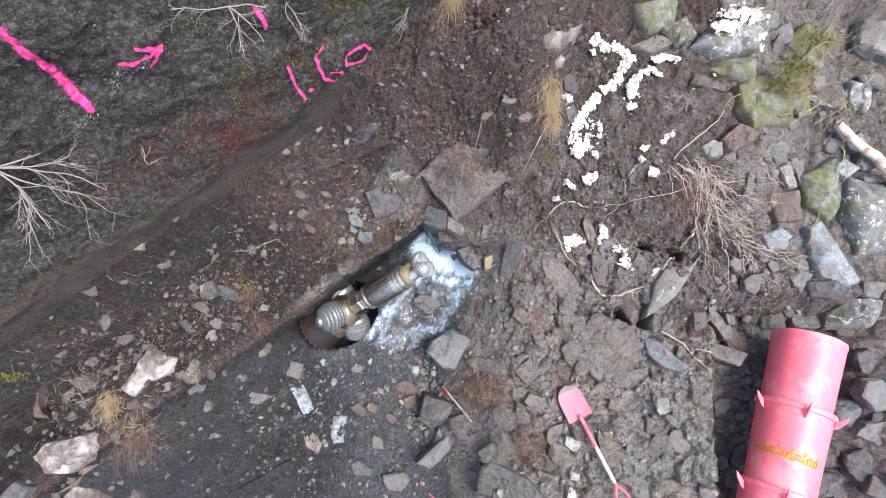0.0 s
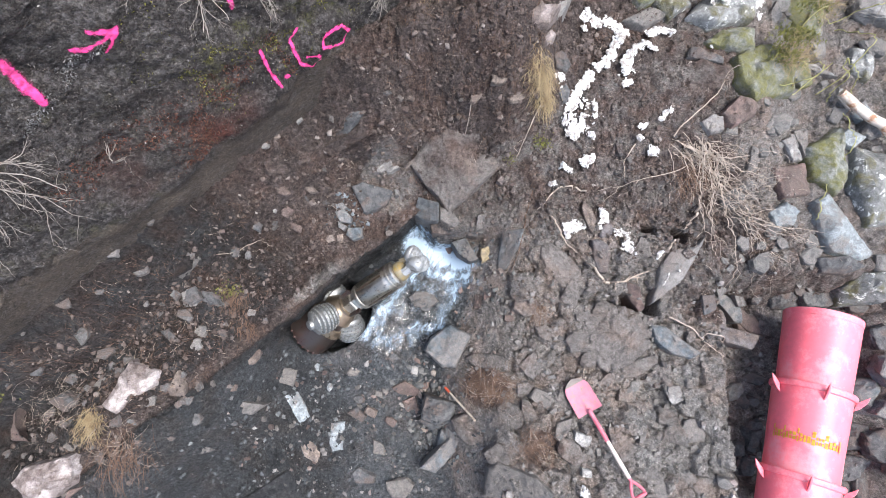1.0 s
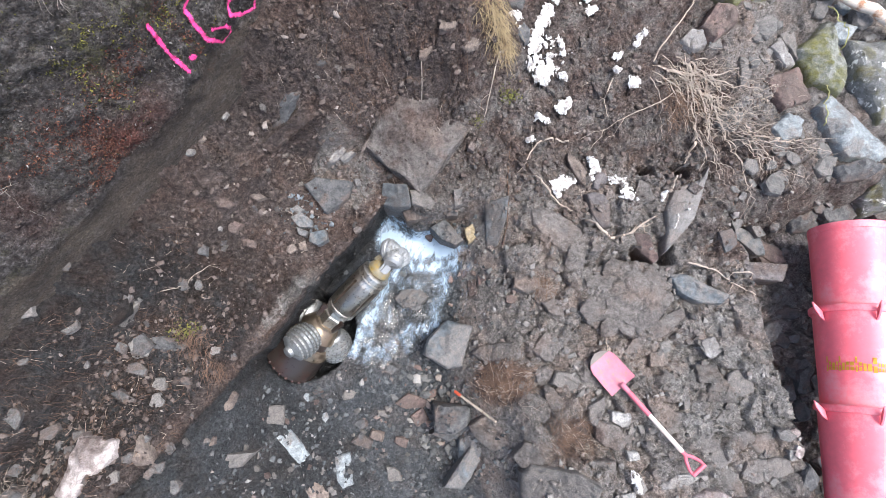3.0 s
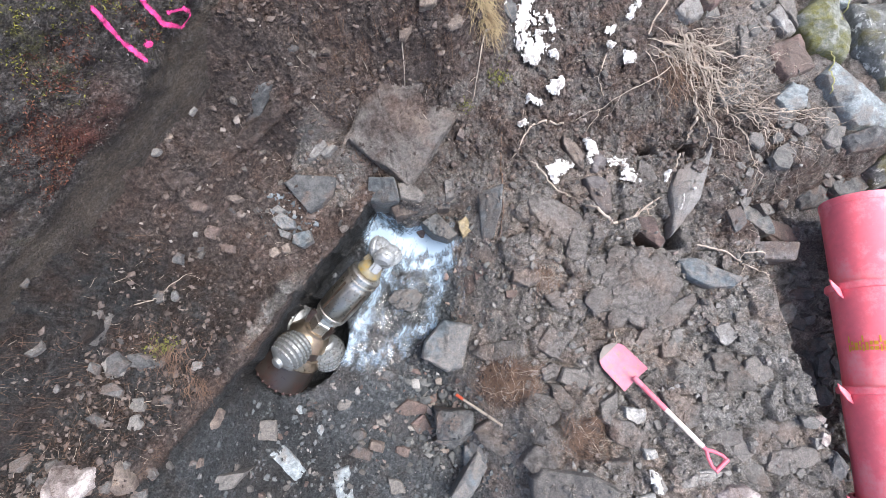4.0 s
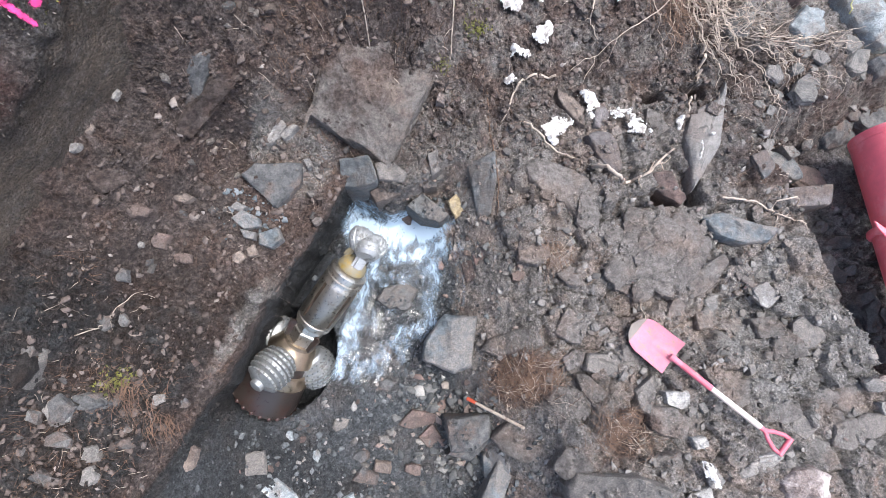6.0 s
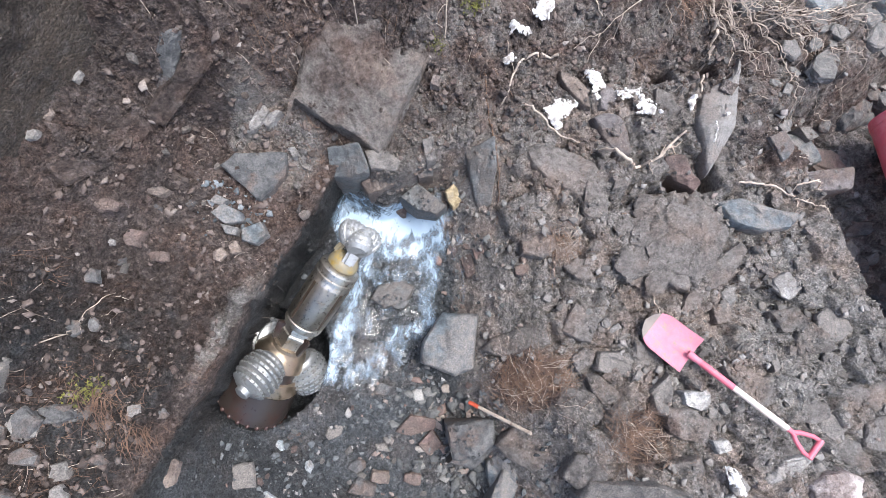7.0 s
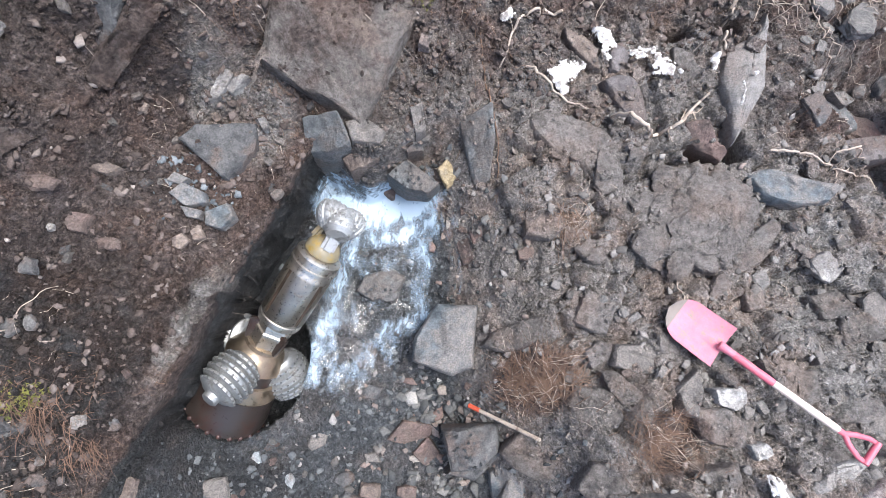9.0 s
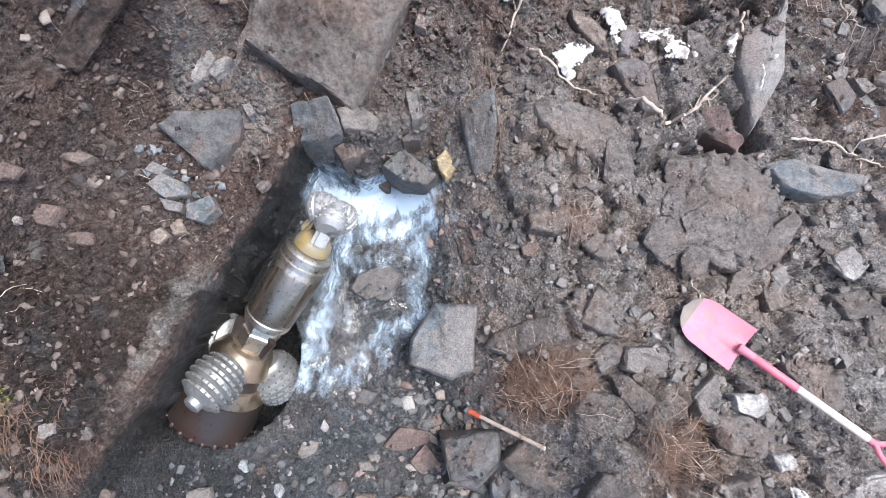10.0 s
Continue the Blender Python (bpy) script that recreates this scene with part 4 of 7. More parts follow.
flat_stone("r", -0.29, -0.81, None, ((-0.09, 0.03), (0.05, 0.09), (0.08, -0.04), (-0.05, -0.08)), 0.04)
flat_stone("d", -0.00, -0.96, -0.93, ((-0.22, 0.01), (0.13, 0.10), (0.16, -0.01), (-0.07, -0.10)), 0.07)
flat_stone("w", -2.63, -0.46, None, ((-0.23, -0.14), (-0.14, 0.03), (-0.04, 0.23), (0.22, 0.14), (0.21, 0.02), (0.08, -0.07), (-0.09, -0.21)), 0.15)
flat_stone("w", -3.30, -1.20, None, ((-0.23, 0.01), (-0.14, 0.13), (0.23, 0.21), (0.21, -0.05), (0.08, -0.15), (-0.14, -0.15)), 0.18)
flat_stone("t", -2.32, -0.48, None, ((-0.06, -0.01), (0.05, 0.16), (0.07, -0.09), (-0.05, -0.07)), 0.1)
flat_stone("o", -3.28, -1.69, None, ((0.03, 0.26), (0.12, 0.13), (0.17, -0.17), (-0.33, -0.22)), 0.14)
flat_stone("r", -3.69, -0.79, None, ((-0.05, 0.11), (0.03, 0.18), (-0.02, -0.05), (0.13, -0.12), (-0.08, -0.12)), 0.09)
flat_stone("r", -3.20, -1.40, None, ((0.16, 0.12), (0.05, 0.10), (-0.03, -0.08), (-0.18, -0.14)), 0.06)
flat_stone("d", -3.05, -1.75, None, ((-0.09, 0.08), (0.05, 0.14), (0.09, -0.10), (-0.05, -0.13)), 0.08)
flat_stone("m", 2.17, 3.30, None, ((-0.30, 0.03), (-0.03, 0.15), (0.23, 0.14), (0.19, -0.12), (-0.09, -0.20)), 0.22)
flat_stone("o", 0.89, 2.47, None, ((-0.15, -0.06), (-0.03, 0.06), (0.19, 0.12), (0.08, -0.03), (-0.10, -0.09)), 0.12)
flat_stone("o", 0.99, 2.39, None, ((-0.08, -0.05), (0.03, 0.07), (0.08, 0.05), (-0.03, -0.07)), 0.07)
flat_stone("p", 1.11, 2.72, None, ((-0.13, -0.10), (-0.02, 0.04), (0.15, 0.13), (0.00, -0.08)), 0.07)
flat_stone("g", 2.15, 2.99, None, ((-0.27, -0.06), (0.04, 0.11), (0.25, 0.06), (-0.03, -0.12)), 0.1)
flat_stone("l", 2.43, 3.14, None, ((-0.21, 0.01), (0.07, 0.18), (0.19, -0.02), (-0.06, -0.17)), 0.15)
flat_stone("l", 2.96, 3.09, None, ((-0.41, -0.09), (-0.23, 0.10), (0.20, 0.27), (0.38, 0.09), (0.24, -0.15), (-0.18, -0.22)), 0.22)
flat_stone("m", 2.99, 2.76, None, ((-0.28, -0.02), (-0.04, 0.14), (0.28, 0.13), (0.19, -0.18), (-0.16, -0.07)), 0.18)
flat_stone("m", 3.34, 2.48, None, ((-0.36, 0.09), (-0.03, 0.27), (0.45, 0.30), (0.40, -0.17), (-0.14, -0.34), (-0.33, -0.15)), 0.24)
flat_stone("m", 3.98, 2.59, None, ((-0.14, 0.05), (0.09, 0.23), (0.13, -0.10), (-0.08, -0.18)), 0.14)
flat_stone("m", 4.10, 3.29, None, ((-0.25, 0.09), (-0.03, 0.28), (0.24, 0.15), (0.17, -0.23), (-0.13, -0.29)), 0.2)
flat_stone("l", 4.68, 2.71, None, ((-0.12, 0.20), (0.11, 0.15), (0.13, -0.06), (0.02, -0.21), (-0.15, -0.08)), 0.16)
flat_stone("p", 4.15, 2.66, None, ((-0.23, 0.10), (-0.02, 0.06), (0.22, -0.10), (0.03, -0.05)), 0.08)
flat_stone("r", 3.04, 2.04, None, ((-0.19, -0.02), (-0.02, 0.14), (0.15, 0.08), (0.13, -0.06), (-0.07, -0.15)), 0.13)
flat_stone("p", 2.78, 1.93, None, ((-0.13, 0.01), (-0.03, 0.08), (0.09, 0.06), (0.11, -0.06), (-0.03, -0.10)), 0.09)
flat_stone("d", 2.73, 2.59, None, ((-0.21, -0.02), (-0.15, 0.11), (0.18, -0.01), (0.17, -0.08)), 0.07)
flat_stone("e", 2.68, 2.41, None, ((-0.24, 0.07), (0.01, 0.16), (0.25, 0.05), (0.15, -0.18), (-0.16, -0.10)), 0.09)
flat_stone("p", 3.74, 1.74, None, ((-0.15, 0.08), (-0.01, 0.14), (0.15, -0.09), (0.01, -0.12)), 0.08)
flat_stone("g", 3.90, 1.84, None, ((-0.12, 0.11), (0.06, 0.17), (0.07, -0.12), (-0.01, -0.16)), 0.07)
flat_stone("g", 3.25, 1.59, None, ((-0.07, -0.11), (-0.05, 0.15), (0.08, 0.07), (0.04, -0.11)), 0.08)
flat_stone("p", 3.24, 1.39, None, ((-0.12, -0.05), (0.04, 0.10), (0.11, 0.02), (-0.02, -0.08)), 0.07)
flat_stone("c", 3.60, 1.05, None, ((-0.17, 0.04), (0.03, 0.14), (0.18, 0.05), (0.08, -0.11), (-0.12, -0.12)), 0.11)
flat_stone("r", 3.73, 1.42, None, ((-0.23, 0.12), (0.15, 0.20), (0.20, -0.14), (-0.13, -0.19)), 0.1)
flat_stone("m", 4.13, 1.58, None, ((-0.24, 0.19), (0.18, 0.42), (0.20, -0.16), (0.05, -0.33), (-0.19, -0.12)), 0.2)
flat_stone("l", 4.58, 1.36, None, ((-0.16, 0.43), (0.32, 0.39), (0.22, -0.43), (-0.13, -0.45), (-0.25, 0.05)), 0.28)
flat_stone("c", 4.15, 0.87, None, ((-0.21, 0.33), (-0.04, 0.42), (0.37, -0.23), (0.21, -0.31), (-0.11, -0.19), (-0.21, -0.02)), 0.17)
flat_stone("c", 4.43, 1.88, None, ((-0.17, -0.00), (0.01, 0.12), (0.17, 0.01), (-0.01, -0.13)), 0.1)
flat_stone("c", 4.61, 2.17, None, ((-0.16, -0.01), (0.05, 0.16), (0.14, -0.05), (-0.04, -0.10)), 0.1)
flat_stone("l", 4.50, 0.30, None, ((-0.21, 0.02), (-0.04, 0.17), (0.24, 0.15), (0.21, -0.15), (-0.20, -0.19)), 0.2)
flat_stone("d", 4.14, 0.53, None, ((-0.23, 0.08), (0.08, 0.10), (0.27, -0.02), (0.06, -0.09), (-0.18, -0.07)), 0.12)
flat_stone("d", 3.82, 0.21, None, ((-0.17, 0.02), (-0.03, 0.13), (0.13, 0.07), (0.20, -0.12), (-0.14, -0.10)), 0.13)
flat_stone("b", 4.41, -0.81, None, ((-0.21, 0.05), (-0.02, 0.17), (0.23, 0.18), (0.18, -0.23), (-0.18, -0.17)), 0.2)
flat_stone("d", 4.33, -1.23, None, ((-0.24, 0.08), (-0.04, 0.15), (0.25, 0.10), (0.23, -0.14), (-0.20, -0.19)), 0.18)
flat_stone("d", 4.31, -1.56, None, ((-0.22, 0.08), (-0.00, 0.13), (0.23, 0.10), (0.20, -0.16), (-0.21, -0.16)), 0.16)

flat_stone("g", 0.70, -1.43, None, ((-0.24, 0.11), (-0.14, 0.18), (0.16, 0.09), (0.29, -0.04), (0.20, -0.20), (-0.27, -0.14)), 0.08)
flat_stone("g", -2.20, 0.58, None, ((-0.09, -0.04), (0.08, 0.11), (0.11, 0.08), (-0.02, -0.05), (-0.08, -0.10)), 0.06)
flat_stone("k", -2.05, 0.29, None, ((-0.08, 0.06), (0.00, 0.05), (0.10, -0.04), (0.04, -0.06), (-0.06, -0.01)), 0.04)
flat_stone("g", -2.26, 0.31, None, ((-0.07, 0.02), (0.01, 0.09), (0.07, 0.03), (0.03, -0.08), (-0.04, -0.06)), 0.06)
flat_stone("g", -2.13, 0.01, None, ((-0.02, 0.05), (0.03, 0.04), (0.02, -0.06), (-0.03, -0.04)), 0.04)
flat_stone("p", -2.14, -0.15, None, ((-0.04, 0.02), (0.00, 0.05), (0.03, -0.02), (0.00, -0.05)), 0.04)
flat_stone("p", 1.67, -1.60, None, ((-0.10, 0.05), (0.10, 0.01), (0.11, -0.04), (-0.11, -0.02)), 0.06)
flat_stone("e", 2.34, -1.73, None, ((-0.08, 0.11), (0.13, 0.06), (0.15, -0.09), (-0.04, -0.09), (-0.16, 0.00)), 0.05)
flat_stone("p", 2.72, -1.70, None, ((-0.03, 0.05), (0.05, 0.04), (0.03, -0.04), (-0.05, -0.04)), 0.05)
flat_stone("k", -0.14, 0.29, -0.95, ((-0.16, 0.04), (-0.06, 0.11), (0.11, 0.08), (0.18, -0.01), (0.08, -0.08), (-0.09, -0.07)), 0.07)
flat_stone("d", -0.42, -0.03, -1.02, ((-0.12, 0.05), (0.07, 0.10), (0.10, -0.07), (-0.05, -0.12)), 0.06)
# half-buried rubble between the larger stones
rub = np.random.RandomState(77)


def rubble(n, x0, x1, y0, y1, kinds, a, b, one=False):
    """Stones strewn over a patch of ground; one: joined into one heap."""
    heap = bmesh.new()
    for _ in range(n):
        x, y = rub.uniform(x0, x1), rub.uniform(y0, y1)
        w = a + (b - a) * rub.rand() ** 1.8
        args = (w * rub.uniform(1.0, 1.5), w, w * rub.uniform(0.3, 0.5))
        lean = (rub.normal(0, 9), rub.normal(0, 9))
        turn_ = rub.uniform(0, 180)
        kind = rub.choice(list(kinds))
        if float(pit_mask(x, y)) > 0.3:
            continue
        if one:
            joined(heap, rock_mesh(*args, next(seeds), 0, 1), pose(x, y, float(surface(x, y)) + args[2] * 0.12, *lean, turn_))
        else:
            stone(kind, x, y, *args, turn_, -0.1 * w, lean)
    if one:
        ob = part("rubble", heap, RUBBLE[kinds[0]], None, "", 17)
        soiled(ob)
        tagged(ob, "heap of broken grey slate half sunk in soil", "rubble", kind="stuff")
    else:
        heap.free()


RUBBLE = {k: stone_mat("rubble " + k, *c, GREYSOIL if k == "g" else PEAT, 0.55, island=True) for k, c in (("g", ((0.10, 0.096, 0.09), (0.19, 0.183, 0.172))), ("d", ((0.07, 0.068, 0.066), (0.16, 0.155, 0.15))), ("e", ((0.12, 0.105, 0.095), (0.20, 0.18, 0.165))))}
RUBBLE["e"] = GROUND
rubble(24, 0.5, 2.7, -2.3, -0.5, "geeeep", 0.07, 0.20)
rubble(36, 0.5, 2.75, -2.6, -0.3, "g", 0.05, 0.13, True)
rubble(16, 0.8, 2.7, -0.5, 0.6, "eeeet", 0.06, 0.15)
rubble(16, 0.8, 2.8, -0.5, 0.8, "e", 0.05, 0.12, True)
rubble(40, 0.7, 3.3, 0.6, 2.4, "e", 0.05, 0.13, True)
rubble(120, 2.9, 5.4, 0.3, 3.6, "g", 0.06, 0.26, True)
rubble(60, 3.9, 5.4, -2.4, 0.4, "d", 0.12, 0.34, True)
rubble(60, 2.85, 3.6, -2.4, 0.3, "d", 0.06, 0.2, True)
rubble(20, -3.4, -1.7, -1.4, 0.6, "degdt", 0.05, 0.18)
rubble(150, -4.2, -1.7, -2.2, 0.9, "d", 0.04, 0.13, True)

# the large flat slab beside the pit, the upright pointed slab, and the dirt-covered boulder
def slab(kind, name, label, corners, thick, m, seed, rough=1.0, slope=(0, 0), peaty=0.75):
    """A split slab with a straight-edged outline, in its own plane."""
    bm = bmesh.new()
    rs = np.random.RandomState(seed)
    for zz, k in ((-thick, 1.02), (-0.02, 1.0), (0, 0.965)):
        for x, y in corners:
            bm.verts.new((x * k, y * k, zz + rs.uniform(-0.006, 0.006)))
    bmesh.ops.convex_hull(bm, input=bm.verts[:])
    bmesh.ops.delete(bm, geom=[v for v in bm.verts if not v.link_faces], context="VERTS")
    bmesh.ops.bevel(bm, geom=bm.edges[:], offset=0.012, segments=1, affect="EDGES")
    bmesh.ops.triangulate(bm, faces=bm.faces[:])
    for _ in range(3):
        bmesh.ops.subdivide_edges(bm, edges=[e for e in bm.edges if e.calc_length() > 0.04], cuts=1, use_grid_fill=True)
        bmesh.ops.triangulate(bm, faces=bm.faces[:])
    for v in bm.verts:
        v.co.z += rough * (0.05 * noise.noise(v.co * 4 + Vector((seed, 0, 0))) + 0.03 * noise.noise(v.co * 11) + 0.014 * noise.noise(v.co * 27))
        v.co.x += 0.02 * noise.noise(v.co * 9 + Vector((0, seed, 0)))
        v.co.y += 0.02 * noise.noise(v.co * 9 + Vector((0, 0, seed)))
        v.co.z += slope[0] * v.co.x + slope[1] * v.co.y
    ob = part(name, bm, ROCK[kind], None, "", 20)
    ob.matrix_world = m
    if kind == "e":
        soiled(ob, peaty)
    DUSTED.append((ob, 0.8))
    return tagged(ob, label, "stone", "large slabs")


slab("e", "rock_slab", "broad flat brown-grey rock slab dusted with soil", ((-0.47, 0.01), (-0.10, -0.40), (0.45, 0.06), (0.50, 0.30), (-0.19, 0.35)), 0.3, pose(0.25, 1.52, -0.15), 3, 1.3, (-0.26, 0.62), 0.52)
def ledge(a, b, wide, thick, kind, seed, label):
    """A long split slab that leans on the foot of the rock face between two places."""
    a, b = Vector(a), Vector(b)
    along = (b - a).normalized()
    out = Vector((EY, -EX, 0.85)).normalized()
    out = (out - along * out.dot(along)).normalized()
    rs = np.random.RandomState(seed)
    n, half = 6, (b - a).length / 2
    outline = [(-half + 2 * half * k / n, -wide * rs.uniform(0.35, 0.6)) for k in range(n + 1)] + [(half - 2 * half * k / n, wide * rs.uniform(0.35, 0.6)) for k in range(n + 1)]
    return slab(kind, "ledge_slab", label, outline, thick, Matrix.Translation((a + b) / 2 + out * thick * -0.15) @ Matrix((along, out.cross(along), out)).transposed().to_4x4(), seed, 0.9, (0, 0), 0.7)


LS = "long smooth grey-brown slate slab leaning at the foot of the rock face"
ledge((-1.45, 1.38, 0.32), (-0.98, 1.60, 0.13), 0.15, 0.06, "e", 23, LS)
ledge((-0.98, 1.58, 0.10), (-0.46, 1.79, 0.34), 0.11, 0.05, "e", 24, LS)


def boulder(x, y, z, rx, ry, rz, seed, label):
    """A broad low rock with split facets, plastered with earth."""
    bm = bmesh.new()
    bmesh.ops.create_icosphere(bm, subdivisions=6, radius=1.0)
    o = Vector((seed * 3.1, seed, 0))
    for v in bm.verts:
        p = v.co.copy()
        cell = noise.voronoi(p * 1.7 + o)
        k = 1 + 0.16 * noise.noise(p * 1.4 + o) + 0.10 * noise.noise(p * 3.3 + o) + 0.05 * noise.noise(p * 8 + o) + 0.03 * noise.noise(p * 19 + o)
        k -= 0.16 * max(0.0, 0.16 - (cell[0][1] - cell[0][0])) / 0.16
        top = p.z * k
        v.co = (p.x * k * rx, p.y * k * ry, rz * (top if top < 0.45 else 0.45 + 0.45 * (top - 0.45)))
    ob = part("boulder", bm, ROCK["e"], None, "", 30)
    ob.matrix_world = pose(x, y, z)
    soiled(ob)
    DUSTED.append((ob, 0.8))
    return tagged(ob, label, "stone", "large slabs")


_p = [Vector(q) for q in ((-0.965, 1.59, 0.0), (-0.66, 1.87, -0.12), (-0.67, 1.75, 0.46))]
_lu = (_p[1] - _p[0]).normalized()
_ln = (_p[1] - _p[0]).cross(_p[2] - _p[0]).normalized()
_lv = _ln.cross(_lu)
_c = (_p[1] + _p[2]) / 2
slab("d", "ledge_slab", "steep dark slate ledge smeared with brown mud", ((-0.25, -0.24), (0.20, -0.26), (0.34, 0.10), (0.24, 0.30), (-0.06, 0.26)), 0.14, Matrix.Translation(_c) @ Matrix((_lu, _lv, _ln)).transposed().to_4x4(), 25, 0.5)


boulder(1.64, -0.13, -0.50, 0.42, 0.33, 0.26, 5, "large low rock plastered with grey-brown earth")


# ---- the chute: nested red plastic tubes with collars, gussets and worn yellow print
def lathe(profile, seg=48, close=False):
    """A body turned round z from (radius, height) pairs."""
    bm = bmesh.new()
    rings = []
    for r, z in profile:
        rings.append([bm.verts.new((r * math.cos(2 * math.pi * k / seg), r * math.sin(2 * math.pi * k / seg), z)) for k in range(seg)])
    for a, b in zip(rings, rings[1:] + ([rings[0]] if close else [])):
        for k in range(seg):
            bm.faces.new((a[k], a[(k + 1) % seg], b[(k + 1) % seg], b[k]))
    if not close:
        for ring, flip in ((rings[0], True), (rings[-1], False)):
            bm.faces.new(ring[::-1] if flip else ring)
    bmesh.ops.recalc_face_normals(bm, faces=bm.faces[:])
    return bm


def block(w, d, h, bev=0.004):
    bm = bmesh.new()
    bmesh.ops.create_cube(bm, size=1.0, matrix=Matrix.Diagonal((w, d, h, 1)))
    if bev:
        bmesh.ops.bevel(bm, geom=bm.edges[:], offset=bev, segments=2, affect="EDGES")
    return bm


def chute_tube(m, print_on):
    t = thing("chute_tube", m, "red plastic rubbish chute tube nested with others, scuffed and dirty", "chute tube", "chute tubes")
    wall = [(0.318, -0.15), (0.324, 0.3), (0.345, 0.8), (0.350, 0.93), (0.357, 0.93), (0.352, 0.8), (0.334, 0.3), (0.328, -0.15)]
    part("collar", lathe([(0.356, 0.934), (0.372, 0.937), (0.382, 0.927), (0.384, 0.895), (0.376, 0.880), (0.358, 0.876), (0.355, 0.90)], 56, True), PLASTIC, t)
    part("tube_wall", lathe(wall, 56, True), PLASTIC, t)
    for a in (-82, -17, 48, 97, 180):
        bm = bmesh.new()
        pts = [(0.352, 0.80), (0.376, 0.885), (0.47, 0.955), (0.455, 0.90), (0.40, 0.83)]
        vs = [[bm.verts.new((x, y, z)) for x, z in pts] for y in (-0.009, 0.009)]
        bm.faces.new(vs[0]), bm.faces.new(vs[1][::-1])
        for k in range(5):
            bm.faces.new((vs[0][k], vs[1][k], vs[1][(k + 1) % 5], vs[0][(k + 1) % 5]))
        bmesh.ops.recalc_face_normals(bm, faces=bm.faces[:])
        bmesh.ops.bevel(bm, geom=bm.edges[:], offset=0.003, segments=1, affect="EDGES")
        g = part("gusset", bm, PLASTIC, t)
        g.matrix_local = pose(0, 0, 0, 0, 0, a)
    if print_on:
        rs = np.random.RandomState(8)
        a = -84.0
        for k in range(21):
            wide = rs.choice((2.2, 3.4, 4.6))
            bars = rs.randint(1, 3) if a < 10 else 1
            low, high = (0.385, 0.465) if k % 4 else (0.375, 0.515)
            if a > 10:
                high -= 0.02 * rs.rand()
            for q in range(bars):
                lo, hi = low + (high - low) * q / bars, low + (high - low) * (q + 0.75) / bars
                bm = bmesh.new()
                grid_ = [[bm.verts.new((0.3445 * math.cos(radians(a + wide * u)), 0.3445 * math.sin(radians(a + wide * u)), v)) for v in (lo, hi)] for u in (0, 0.5, 1)]
                for g0, g1 in zip(grid_, grid_[1:]):
                    bm.faces.new((g0[0], g1[0], g1[1], g0[1]))
                bmesh.ops.solidify(bm, geom=bm.faces[:], thickness=0.004)
                part("print_bar", bm, YELLOWINK if a < 14 else FADEDINK, t, "worn yellow printed bar" if a < 14 else "faded yellow printed bar", 0)
            a += wide + 1.6
    return t


# local z runs up the slope of the row, local +x is turned to the sky
ax = Vector((0.322, 0.943, -0.087)).normalized()
upx = (Vector((0, 0, 1)) - ax * ax.z).normalized()
side = ax.cross(upx)
turn = Matrix((upx, side, ax)).transposed().to_4x4()
far_end = Vector((3.925, 0.012, -0.61))
for k in range(5):
    o = far_end - ax * (0.93 if k == 0 else 1.67 + 0.83 * (k - 1))
    if k == 0:
        # the last tube of the row lies the other way on: its plain end shows
        t = thing("chute_tube", Matrix.Translation(o) @ turn @ Matrix.Diagonal((0.965, 0.965, 1, 1)), "scuffed red plastic chute tube ending the row in the gully", "chute tube", "chute tubes")
        part("tube_wall", lathe([(0.318, -0.02), (0.334, 0.3), (0.353, 0.86), (0.345, 0.86), (0.325, 0.3), (0.310, -0.02)], 56, True), PLASTIC, t)
        part("end_rim", lathe([(0.345, 0.862), (0.346, 0.92), (0.351, 0.927), (0.358, 0.924), (0.360, 0.90), (0.3545, 0.862)], 56, True), PLASTIC, t)
    else:
        chute_tube(Matrix.Translation(o) @ turn @ pose(0, 0, 0, 0, 0, -5 * (k - 1)) @ Matrix.Diagonal((0.965, 0.965, 1, 1)), k == 1)


